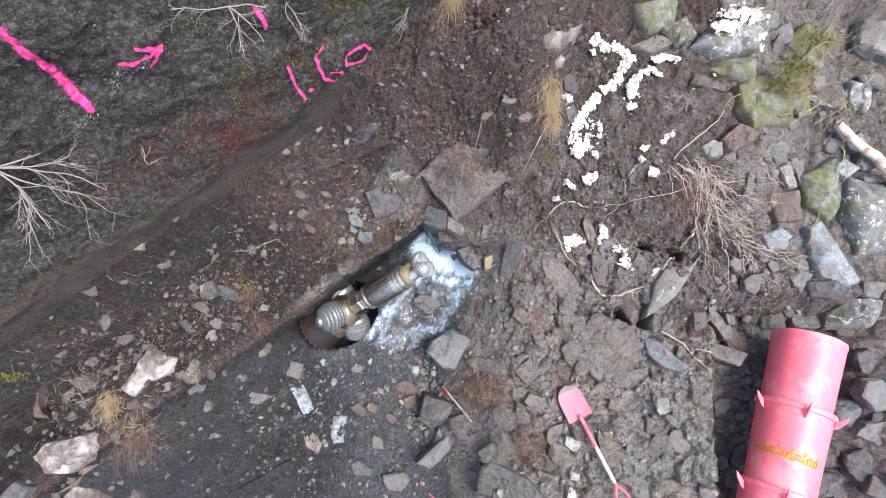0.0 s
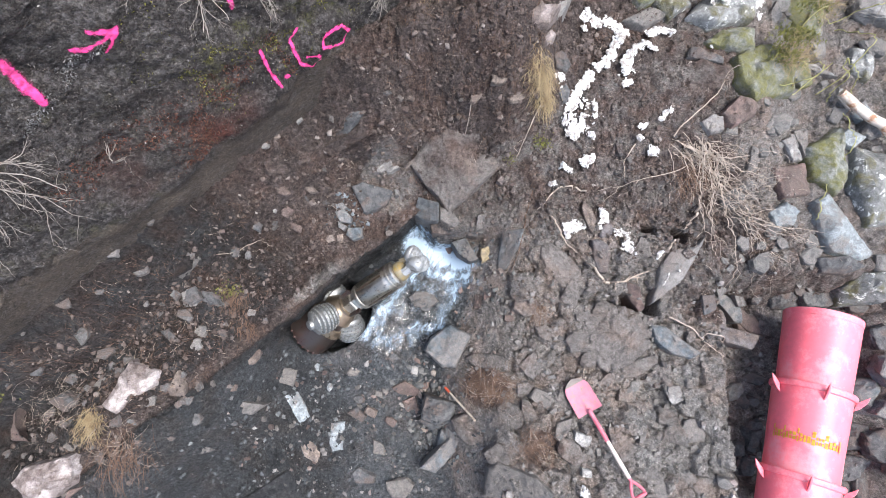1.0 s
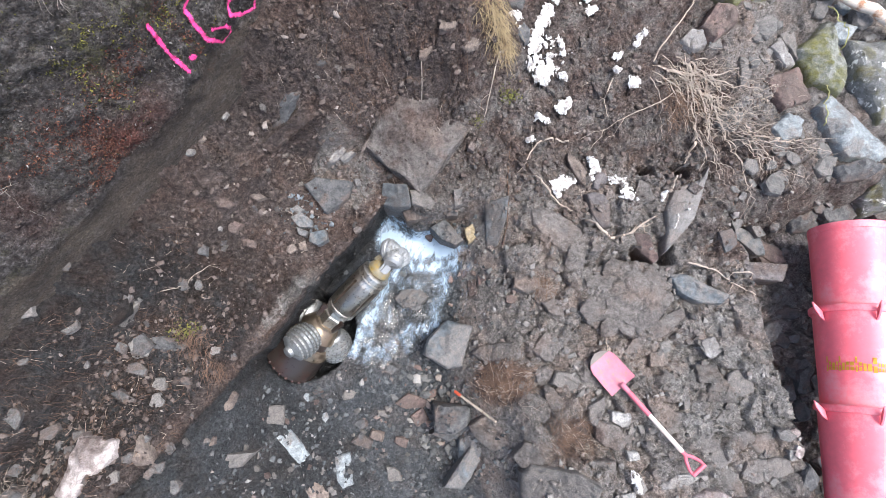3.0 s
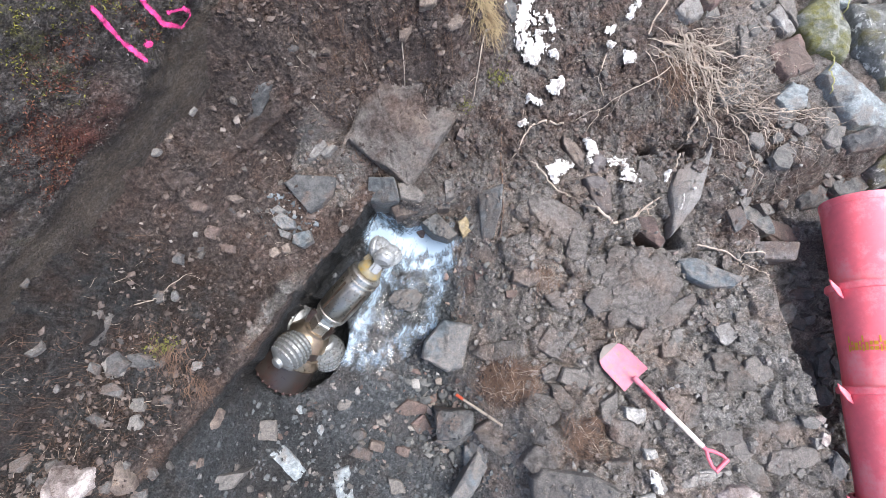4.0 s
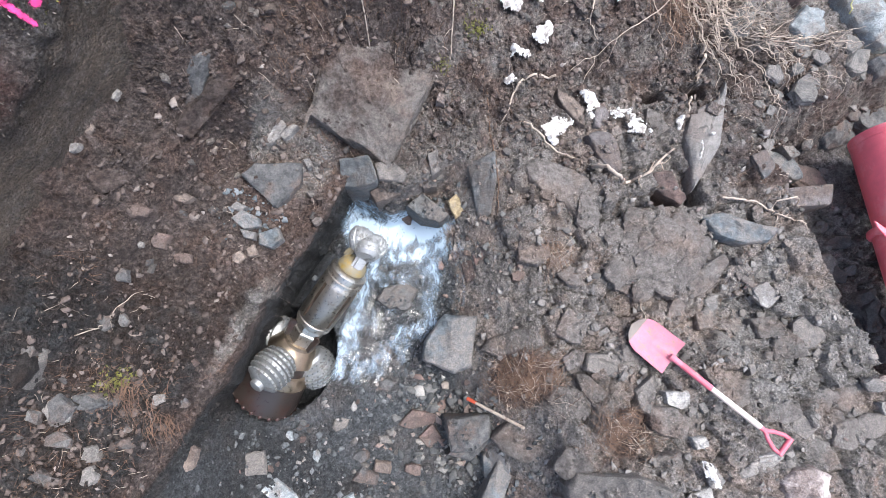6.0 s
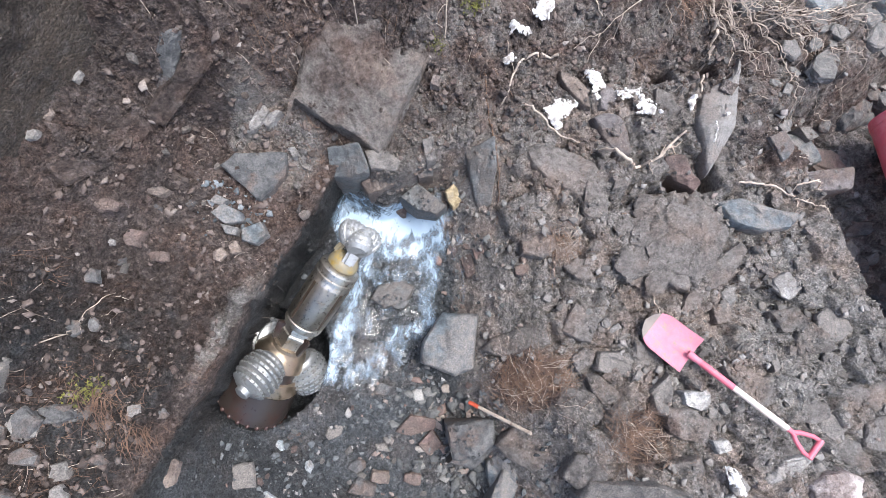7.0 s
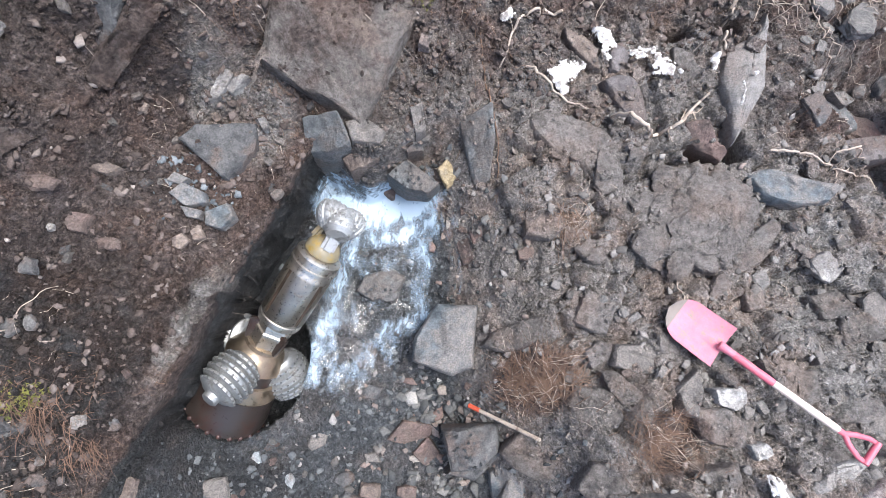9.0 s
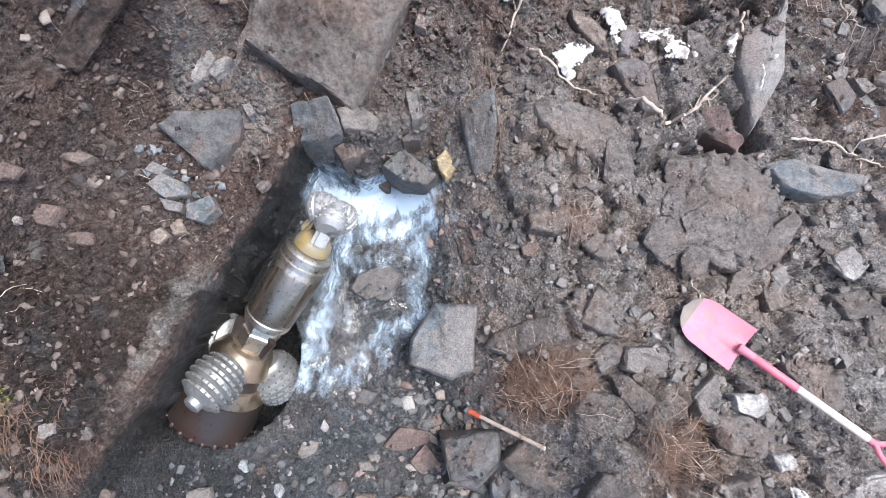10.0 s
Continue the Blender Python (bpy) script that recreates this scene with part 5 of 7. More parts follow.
# ---- the shovel
def shovel(m):
    t = thing("shovel", m, "pink-painted round-point shovel with a D-grip lying on the stones", "shovel")
    bm = bmesh.new()
    nu, nv = 14, 18
    grid = []
    for j in range(nv + 1):
        v = j / nv
        half = 0.119 * (max(0.0, 1 - (1 - min(v / 0.40, 1.0)) ** 2.4) ** 0.62 if v < 0.40 else 1.0) * (1 + 0.06 * v)
        row = []
        for i in range(nu + 1):
            u = -1 + 2 * i / nu
            z = 0.030 * u * u * (0.5 + 0.5 * v) + 0.03 * (1 - v) ** 2 + 0.024 * math.exp(-(u / 0.14) ** 2) * max(0, (v - 0.45) / 0.55)
            row.append(bm.verts.new((half * u, v * 0.335, z)))
        grid.append(row)
    for a, b in zip(grid, grid[1:]):
        for i in range(nu):
            bm.faces.new((a[i], a[i + 1], b[i + 1], b[i]))
    tip = bmesh.new()
    for a, b in zip(grid[:3], grid[1:4]):
        for i in range(nu):
            tip.faces.new([tip.verts.new(v.co) for v in (a[i], a[i + 1], b[i + 1], b[i])])
    bmesh.ops.delete(bm, geom=[v for row in grid[:3] for v in row], context="VERTS")
    for b, name, mat, label in ((bm, "blade", PINKSTEEL, "pink enamelled blade"), (tip, "blade_tip", MUDTIP, "bare muddy steel tip")):
        bmesh.ops.remove_doubles(b, verts=b.verts[:], dist=0.0008)
        bmesh.ops.solidify(b, geom=b.faces[:], thickness=0.003)
        bmesh.ops.recalc_face_normals(b, faces=b.faces[:])
        part(name, b, mat, t, label, 60)
    for name, mat, y0, y1, r0, r1 in (("socket", PINKSTEEL, 0.31, 0.40, 0.024, 0.019), ("sleeve", PINKSHAFT, 0.395, 0.62, 0.0205, 0.0205), ("shaft", ASH, 0.61, 0.97, 0.0185, 0.0185)):
        bm = lathe([(r0 * 0.9, y0), (r0, y0 + 0.006), (r1, y1 - 0.006), (r1 * 0.9, y1)], 20)
        bm.transform(Matrix(((1, 0, 0, 0), (0, 0, 1, 0), (0, -1, 0, 0.026), (0, 0, 0, 1))))
        part(name, bm, mat, t, "pale wooden shaft" if name == "shaft" else "")
    bm = bmesh.new()
    joined(bm, tube_along([(0, 0.95, 0.026), (0, 1.0, 0.026), (-0.03, 1.04, 0.026), (-0.055, 1.10, 0.026), (-0.056, 1.145, 0.026)], 0.016, 0.012, 10))
    joined(bm, tube_along([(0, 1.0, 0.026), (0.03, 1.04, 0.026), (0.055, 1.10, 0.026), (0.056, 1.145, 0.026)], 0.014, 0.012, 10))
    joined(bm, tube_along([(-0.064, 1.14, 0.026), (0.064, 1.14, 0.026)], 0.017, 0.017, 12))
    part("d_grip", bm, PINKSHAFT, t, "pink plastic D-shaped grip")
    return t


def tube_along(points, r0, r1, seg=8):
    """A round stem along a line of points, tapering from r0 to r1."""
    bm = bmesh.new()
    pts = [Vector(p) for p in points]
    rings = []
    for k, p in enumerate(pts):
        d = (pts[min(k + 1, len(pts) - 1)] - pts[max(k - 1, 0)]).normalized()
        a = d.cross(Vector((0.31, 0.17, 0.93))).normalized()
        b = d.cross(a)
        r = r0 + (r1 - r0) * k / (len(pts) - 1)
        rings.append([bm.verts.new(p + (a * math.cos(2 * math.pi * q / seg) + b * math.sin(2 * math.pi * q / seg)) * r) for q in range(seg)])
    for a, b in zip(rings, rings[1:]):
        for q in range(seg):
            bm.faces.new((a[q], a[(q + 1) % seg], b[(q + 1) % seg], b[q]))
    bm.faces.new(rings[0][::-1]), bm.faces.new(rings[-1])
    return bm


_tip, _end = Vector((1.272, -0.545, -0.345)), Vector((1.755, -1.50, -0.17))
_y = (_end - _tip).normalized()
_x = _y.cross(Vector((0, 0, 1))).normalized()
shovel(Matrix.Translation(_tip - _y * 0.028) @ Matrix((_x, _y, _x.cross(_y))).transposed().to_4x4() @ Matrix.Scale(1.0, 4))


# ---- the drill head: tricone bit, stabiliser, neck, and the hole opener with its rolling cutters
def buttons(bm, r, z, n, size, start=0.0):
    for k in range(n):
        a = 2 * math.pi * k / n + start
        b = bmesh.new()
        bmesh.ops.create_icosphere(b, subdivisions=1, radius=size)
        joined(bm, b, Matrix.Translation((r * math.cos(a), r * math.sin(a), z)))


def drill_head(m):
    t = thing("drill_head", m, "steel drill head with tricone bit and hole opener, wet and stained", "drill head")
    body = part("stabiliser", lathe([(0.10, 0.07), (0.145, 0.085), (0.15, 0.10), (0.15, 0.125), (0.143, 0.13), (0.15, 0.14), (0.15, 0.49), (0.142, 0.505),
                                     (0.142, 0.52), (0.155, 0.525), (0.155, 0.545), (0.145, 0.55), (0.145, 0.565), (0.15, 0.57), (0.15, 0.60), (0.13, 0.615), (0.10, 0.62)], 48), STEEL, t, "bright wet steel cylinder")
    for k in range(4):
        bm = bmesh.new()
        arc = [[bm.verts.new((r * math.cos(a), r * math.sin(a), z)) for r, z in ((0.146, 0.14), (0.1535, 0.155), (0.1535, 0.475), (0.146, 0.49))] for a in np.radians(np.linspace(-36, 36, 17))]
        for g0, g1 in zip(arc, arc[1:]):
            for q in range(3):
                bm.faces.new((g0[q], g1[q], g1[q + 1], g0[q + 1]))
        bmesh.ops.solidify(bm, geom=bm.faces[:], thickness=0.006)
        p = part("wear_pad", bm, STEEL, body, "", 30)
        p.matrix_local = pose(0, 0, 0, 0, 0, 90 * k + 20)
        p = part("groove", block(0.008, 0.026, 0.33, 0.003), BRONZE, body, "brown-stained groove between two pads")
        p.matrix_local = pose(0, 0, 0, 0, 0, 90 * k + 65) @ pose(0.1485, 0, 0.315)
    part("bit_shank", lathe([(0.09, 0.61), (0.112, 0.625), (0.114, 0.645), (0.104, 0.675), (0.086, 0.70), (0.05, 0.72)], 36), YELLOWPAINT, t, "worn yellow-painted bit shank")
    for k in range(3):
        arm = bmesh.new()
        joined(arm, block(0.05, 0.09, 0.13, 0.02), pose(0.08, 0, 0.735, 0, -12, 0))
        p = part("bit_leg", arm, YELLOWPAINT if k == 2 else BITSTEEL, t)
        p.matrix_local = pose(0, 0, 0, 0, 0, 120 * k + 30)
        bm = lathe([(0.02, -0.072), (0.062, -0.068), (0.082, -0.045), (0.084, -0.022), (0.078, -0.014), (0.080, 0.0), (0.074, 0.018), (0.068, 0.022), (0.062, 0.042),
                    (0.050, 0.05), (0.042, 0.072), (0.022, 0.085), (0.005, 0.09)], 28)
        cone = part("bit_cone", bm, BITSTEEL, t, "grey toothed roller cone")
        cone.matrix_local = pose(0, 0, 0, 0, 0, 120 * k + 30) @ pose(0.066, 0, 0.86, 0, -50, 0) @ Matrix.Scale(1.12, 4)
        bb = bmesh.new()
        for r, z, n in ((0.085, -0.033, 17), (0.079, 0.006, 15), (0.064, 0.033, 12), (0.045, 0.062, 8), (0.014, 0.088, 3)):
            buttons(bb, r, z, n, 0.0068, r * 9)
        part("bit_buttons", bb, BITSTEEL, cone)["kind"] = "stuff"
    neck = part("neck", lathe([(0.11, -0.13), (0.122, -0.12), (0.122, -0.02), (0.130, -0.01), (0.130, 0.01), (0.12, 0.02), (0.12, 0.04), (0.132, 0.05), (0.132, 0.075), (0.11, 0.08)], 6), STEEL, t, "hexagonal steel neck")
    for k in range(3):
        bm = block(0.075, 0.03, 0.15, 0.006)
        p = part("neck_rib", bm, RUST, neck, "rusty rib")
        p.matrix_local = pose(0, 0, 0, 0, 0, 120 * k + 62) @ pose(0.12, 0, -0.03, 0, 10, 0)
    part("flange", lathe([(0.10, -0.09), (0.13, -0.10), (0.135, -0.125), (0.15, -0.135), (0.205, -0.215), (0.212, -0.235), (0.195, -0.25), (0.13, -0.25)], 48), PALEBRONZE, t, "pale bronze conical flange")
    part("opener_body", lathe([(0.13, -0.24), (0.185, -0.25), (0.19, -0.30), (0.205, -0.33)], 48), RUST, t, "red-brown hole opener body")
    part("opener_band", lathe([(0.19, -0.325), (0.225, -0.335), (0.262, -0.41), (0.262, -0.425), (0.2, -0.43)], 48), PALEBRONZE, t, "pale bronze band round the opener")
    rear = part("rear_skirt", lathe([(0.2, -0.42), (0.262, -0.43), (0.268, -0.50), (0.29, -0.60), (0.296, -0.64), (0.296, -0.69), (0.28, -0.705), (0.15, -0.71)], 64), RUST, t, "red-brown rear skirt")
    knob = bpy.data.meshes.new("gauge_button")
    bb = bmesh.new()
    bmesh.ops.create_icosphere(bb, subdivisions=2, radius=0.019)
    bb.to_mesh(knob)
    bb.free()
    knob.materials.append(REDKNOB)
    for k in range(24):
        g = new("gauge_button", knob)
        g.parent = rear
        g.matrix_local = pose(0, 0, 0, 0, 0, k * 360 / 24) @ pose(0.290, 0, -0.69)
    part("drill_rod", lathe([(0.1, -1.5), (0.11, -1.49), (0.11, -0.7), (0.1, -0.69)], 28), DARKSTEEL, t)
    for k in range(3):
        saddle = part("cutter_saddle", block(0.14, 0.20, 0.09, 0.02), BRONZE, t)
        spin = pose(0, 0, 0, 0, 0, 120 * k + 1)
        saddle.matrix_local = spin @ pose(0.19, 0, -0.42, 0, 40, 0)
        prof = [(0.03, -0.015), (0.085, -0.01), (0.095, 0.0)]
        for q in range(6):
            rr = 0.105 + 0.038 * math.sin(math.pi * (q + 0.8) / 6.6)
            z0 = 0.012 + q * 0.037
            prof += [(rr - 0.014, z0), (rr + 0.004, z0 + 0.006), (rr + 0.004, z0 + 0.020), (rr - 0.014, z0 + 0.027)]
        prof += [(0.085, 0.238), (0.05, 0.245), (0.048, 0.275), (0.03, 0.285)]
        cutter = part("roller_cutter", lathe(prof, 40), CUTTER, t, "grey ribbed roller cutter with buttons")
        cutter.matrix_local = spin @ pose(0.140, 0, -0.215, 0, 126, 0) @ Matrix.Scale(1.12, 4)
        bb = bmesh.new()
        for q in range(6):
            rr = 0.105 + 0.038 * math.sin(math.pi * (q + 0.8) / 6.6)
            buttons(bb, rr + 0.004, 0.012 + q * 0.037 + 0.013, 22, 0.0075, q * 0.4)
        part("cutter_buttons", bb, BUTTON, cutter)["kind"] = "stuff"
    return t


_u = Vector((0.785, 0.434, 0.442)).normalized()
_r = (Vector((0, 0, 1)) - _u * _u.z).normalized()
drill_head(Matrix.Translation((-0.843, 0.292, -0.826)) @ Matrix((_r, _u.cross(_r), _u)).transposed().to_4x4() @ Matrix.Diagonal((0.93, 0.93, 0.986, 1.0)))


# ---- water that wells up at the bit and runs down through the pit
def seg_dist(x, y, line):
    """Distance to a broken line of (x, y) points."""
    best = np.full(np.shape(x), 9.0)
    for (ax_, ay_), (bx_, by_) in zip(line, line[1:]):
        vx, vy = bx_ - ax_, by_ - ay_
        w = np.clip(((x - ax_) * vx + (y - ay_) * vy) / (vx * vx + vy * vy), 0, 1)
        best = np.minimum(best, np.hypot(x - ax_ - w * vx, y - ay_ - w * vy))
    return best


def water_mat():
    m, nt, b = nodes_of("foaming water")
    geo = nt.nodes.new("ShaderNodeNewGeometry").outputs["Position"]
    att = nt.nodes.new("ShaderNodeVertexColor")
    att.layer_name = "zone"
    sep = nt.nodes.new("ShaderNodeSeparateColor")
    nt.links.new(att.outputs["Color"], sep.inputs[0])
    warp = noise_tex(nt, geo, 5, 3, 0.5)
    push = nt.nodes.new("ShaderNodeVectorMath")
    push.operation = "MULTIPLY_ADD"
    nt.links.new(warp.node.outputs["Color"], push.inputs[0])
    push.inputs[1].default_value = (0.16, 0.16, 0.0)
    nt.links.new(geo, push.inputs[2])
    mp = nt.nodes.new("ShaderNodeMapping")
    mp.vector_type = "TEXTURE"
    mp.inputs["Rotation"].default_value = (0, 0, radians(-27))
    mp.inputs["Scale"].default_value = (0.9, 2.3, 1.0)
    nt.links.new(push.outputs[0], mp.inputs["Vector"])
    streak = noise_tex(nt, mp.outputs[0], 12, 5, 0.55)
    fine = noise_tex(nt, mp.outputs[0], 42, 4, 0.6)
    f = math2(nt, "ADD", sep.outputs[0], math2(nt, "MULTIPLY", math2(nt, "SUBTRACT", streak, 0.5), 1.9))
    f = math2(nt, "ADD", f, math2(nt, "MULTIPLY", math2(nt, "SUBTRACT", fine, 0.5), 1.0))
    foam = ramp(nt, f, (0.30, 0.0), (0.60, 0.24), (0.92, 0.52), (1.28, 0.78))
    b.inputs["Base Color"].default_value = (0.46, 0.58, 0.69, 1)
    b.inputs["Roughness"].default_value = 0.55
    bump(nt, b, streak, 0.3, 0.015)
    clear = nt.nodes.new("ShaderNodeBsdfTransparent")
    gloss = nt.nodes.new("ShaderNodeBsdfGlossy")
    gloss.inputs["Roughness"].default_value = 0.12
    film = nt.nodes.new("ShaderNodeMixShader")
    film.inputs[0].default_value = 0.014
    nt.links.new(clear.outputs[0], film.inputs[1])
    nt.links.new(gloss.outputs[0], film.inputs[2])
    out = nt.nodes.new("ShaderNodeMixShader")
    nt.links.new(foam, out.inputs[0])
    nt.links.new(film.outputs[0], out.inputs[1])
    nt.links.new(b.outputs[0], out.inputs[2])
    nt.links.new(out.outputs[0], nt.nodes["Material Output"].inputs["Surface"])
    return m


wx, wy = np.meshgrid(np.arange(-0.95, 0.62, 0.009), np.arange(-0.75, 1.12, 0.009))
WOB = 0.06 * fbm(wx, wy, 5, 3, 91)
flow = np.zeros(wx.shape)
for line, wide, dense in (
    (((-0.22, 1.02), (-0.05, 1.03), (0.15, 0.93)), 0.16, 0.75),
    (((-0.22, 0.90), (-0.09, 0.79), (0.14, 0.76), (0.33, 0.70)), 0.19, 1.15),
    (((-0.12, 0.61), (0.07, 0.57), (0.31, 0.55)), 0.10, 0.75),
    (((-0.20, 0.62), (-0.31, 0.50), (-0.47, 0.30), (-0.62, 0.13), (-0.78, -0.03)), 0.12, 0.72),
    (((0.38, 0.60), (0.22, 0.43), (0.10, 0.24), (0.03, 0.03), (-0.18, -0.02)), 0.10, 0.62),
    (((-0.23, -0.04), (-0.42, -0.12), (-0.63, -0.14)), 0.12, 0.45),
    (((-0.16, 0.42), (0.11, 0.38)), 0.14, 0.34),
    (((-0.40, 0.12), (-0.15, 0.2), (0.1, 0.3)), 0.2, 0.22),
    (((0.40, 0.50), (0.36, 0.22), (0.30, 0.08)), 0.10, 0.36),
):
    flow = np.maximum(flow, dense * sm(wide * 1.25, wide * 0.25, seg_dist(wx + WOB, wy - WOB, line)))
flow = flow * sm(0.45, 0.85, pit_mask(wx, wy))
wz_ = height(wx, wy) + 0.10 * fbm(wx, wy, 1.7, 3, 3) + 0.02 * fbm(wx, wy, 7, 2, 11) + 0.04 + 0.03 * flow * (0.5 + fbm(wx, wy, 6, 2, 95))
pour = sheet("water", wx, wy, wz_, water_mat(), np.stack([flow] * 3, -1))
_b = bmesh.new()
_b.from_mesh(pour.data)
_b.verts.ensure_lookup_table()
_fl = flow.ravel()
bmesh.ops.delete(_b, geom=[v for v in _b.verts if _fl[v.index] < 0.02], context="VERTS")
_b.to_mesh(pour.data)
_b.free()
tagged(pour, "milky foaming water running over stones beside the drill", "water", kind="structure")


# ---- spray-painted marks on the rock face
def face_d(s, z):
    return face_depth(z) - face_shift(s) + 0.16 * FACE_K * fbm(s, z * 1.2, 1.1, 4, 51) + 0.06 * fbm(s, z, 5.0, 4, 61) + 0.02 * cells(s, z, 16, 71)[0]


def sprayed(strokes, label, wide=0.03, seed=1):
    """Overlapping dabs of paint along strokes of (s, z) points, lying on the face."""
    rs = np.random.RandomState(seed)
    su, zu = [], []
    for line in strokes:
        line = np.array(line, float)
        run = np.r_[0, np.cumsum(np.hypot(*np.diff(line, axis=0).T))]
        k = np.arange(0, run[-1], 0.008)
        su.append(np.interp(k, run, line[:, 0]))
        zu.append(np.interp(k, run, line[:, 1]))
    su, zu = np.concatenate(su), np.concatenate(zu)
    lo, hi = (su.min() - 0.1, zu.min() - 0.1), (su.max() + 0.1, zu.max() + 0.1)
    S, Z = np.meshgrid(np.arange(lo[0], hi[0], 0.005), np.arange(lo[1], hi[1], 0.005))
    r = np.full(S.shape, 9.0)
    for a, b in zip(su, zu):
        r = np.minimum(r, np.hypot(S - a, Z - b))
    field = 1.15 - 0.62 * r / wide + 0.35 * fbm(S, Z, 14, 3, seed + 5)
    D = face_d(S, Z) - 0.046
    X, Y = to_xy(S, D)
    ob = sheet("paint_mark", X, Y, Z, PINKPAINT, np.repeat(np.clip(field, 0, 1)[..., None], 3, 2))
    b = bmesh.new()
    b.from_mesh(ob.data)
    b.verts.ensure_lookup_table()
    ff = field.ravel()
    bmesh.ops.delete(b, geom=[v for v in b.verts if ff[v.index] < 0], context="VERTS")
    b.to_mesh(ob.data)
    b.free()
    return tagged(ob, label, "paint mark", "paint marks on the rock face")


PM = "fluorescent pink spray-painted "
sprayed([[(-0.84, 2.72), (-0.85, 2.55), (-0.84, 2.44), (-0.86, 2.29), (-0.89, 2.05)]], PM + "bar on the rock face", 0.024, 1)
sprayed([[(-0.56, 2.21), (-0.44, 2.21), (-0.31, 2.22)], [(-0.43, 2.28), (-0.31, 2.22), (-0.44, 2.13)]], PM + "arrow on the rock face", 0.014, 2)
sprayed([[(0.27, 2.08), (0.26, 1.90)]], PM + "dash on the rock face", 0.016, 3)
sprayed([[(0.25, 1.51), (0.23, 1.29), (0.24, 1.12)]], PM + "figure 1 on the rock face", 0.014, 4)
sprayed([[(0.31, 1.17), (0.32, 1.16)]], PM + "point on the rock face", 0.018, 5)
sprayed([[(0.54, 1.44), (0.47, 1.40), (0.45, 1.30), (0.45, 1.18), (0.52, 1.06), (0.57, 1.04), (0.61, 1.09), (0.58, 1.19), (0.51, 1.21)]], PM + "figure 6 on the rock face", 0.013, 6)
sprayed([[(0.65, 1.20), (0.71, 1.27), (0.78, 1.29), (0.84, 1.27), (0.89, 1.16), (0.82, 1.05), (0.72, 1.10), (0.65, 1.20)]], PM + "figure 0 on the rock face", 0.013, 7)


# ---- white foam spilt over the stones
def spill(line, wide, seed, lift=0.02):
    pts = np.array(line, float)
    lo, hi = pts.min(0) - wide * 2.2, pts.max(0) + wide * 2.2
    X, Y = np.meshgrid(np.arange(lo[0], hi[0], 0.005), np.arange(lo[1], hi[1], 0.005))
    r = seg_dist(X, Y, line) if len(line) > 1 else np.hypot(X - pts[0, 0], Y - pts[0, 1])
    c, w = cells(X + 0.02 * fbm(X, Y, 16, 2, seed), Y, 15.0, seed)
    c2, w2 = cells(X, Y, 34.0, seed + 1)
    field = 1.0 - r / wide + 1.3 * fbm(X, Y, 6, 3, seed) + 1.1 * (0.40 - c) + 0.5 * (0.4 - c2) - 0.55 * sm(0.06, 0.0, abs(fbm(X, Y, 11, 3, seed + 8)))
    Z = height(X, Y) + 0.10 * fbm(X, Y, 1.7, 5, 3) + 0.07 * fbm(X, Y, 7.0, 2, 11) + lift + 0.032 * np.sqrt(np.clip(field, 0, 1)) + 0.012 * (0.5 - c2)
    ob = sheet("foam_spill", X, Y, Z, WHITEPAINT)
    b = bmesh.new()
    b.from_mesh(ob.data)
    b.verts.ensure_lookup_table()
    ff = field.ravel()
    bmesh.ops.delete(b, geom=[v for v in b.verts if ff[v.index] < 0], context="VERTS")
    b.to_mesh(ob.data)
    b.free()
    return tagged(ob, "hardened white foam spilt over stones and soil", "foam spill", "foam spills")


spill([(1.51, 2.96), (1.48, 2.82)], 0.045, 311)
spill([(1.59, 2.92), (1.74, 2.93), (1.85, 2.88), (1.92, 2.81)], 0.045, 312)
spill([(1.87, 2.8), (1.78, 2.64), (1.72, 2.52), (1.62, 2.45)], 0.048, 313)
spill([(1.62, 2.45), (1.51, 2.34), (1.42, 2.22), (1.34, 2.1)], 0.052, 314)
spill([(1.2, 2.26), (1.26, 2.14)], 0.055, 315)
spill([(1.29, 2.03), (1.43, 2.06), (1.57, 2.11), (1.59, 1.98), (1.43, 1.98)], 0.062, 316)
spill([(1.27, 1.92), (1.32, 1.95)], 0.05, 317)
spill([(1.37, 1.85), (1.44, 1.9)], 0.062, 318)
spill([(1.53, 1.82), (1.58, 1.81)], 0.035, 319)
spill([(1.86, 2.47), (1.98, 2.65), (2.1, 2.7), (2.19, 2.63)], 0.042, 320)
spill([(1.87, 2.41), (1.93, 2.4), (1.91, 2.5)], 0.05, 321)
spill([(1.87, 2.28), (1.89, 2.28)], 0.035, 322)
spill([(2.2, 2.84), (2.32, 2.86), (2.4, 2.82)], 0.045, 323)
spill([(2.85, 3.25), (3.03, 3.32), (3.15, 3.29)], 0.09, 324, 0.2)
spill([(2.72, 3.11), (2.96, 3.16)], 0.06, 325, 0.2)
spill([(3.2, 3.08), (3.3, 3.12)], 0.05, 326, 0.15)
spill([(3.28, 3.01), (3.3, 3.01)], 0.03, 327, 0.1)
spill([(2.8, 2.72), (2.82, 2.72)], 0.03, 328)
spill([(2.24, 1.97), (2.32, 2.04)], 0.042, 329)
spill([(2.05, 1.9), (2.07, 1.9)], 0.03, 330)
spill([(2.03, 1.79), (2.05, 1.79)], 0.026, 331)
spill([(2.16, 1.67), (2.22, 1.67)], 0.04, 332)
spill([(1.49, 1.58), (1.57, 1.6)], 0.042, 333)
spill([(1.27, 1.53), (1.34, 1.49)], 0.035, 334)
spill([(1.17, 1.38), (1.19, 1.38)], 0.028, 335)
spill([(1.33, 0.96), (1.42, 0.96)], 0.055, 336, 0.03)
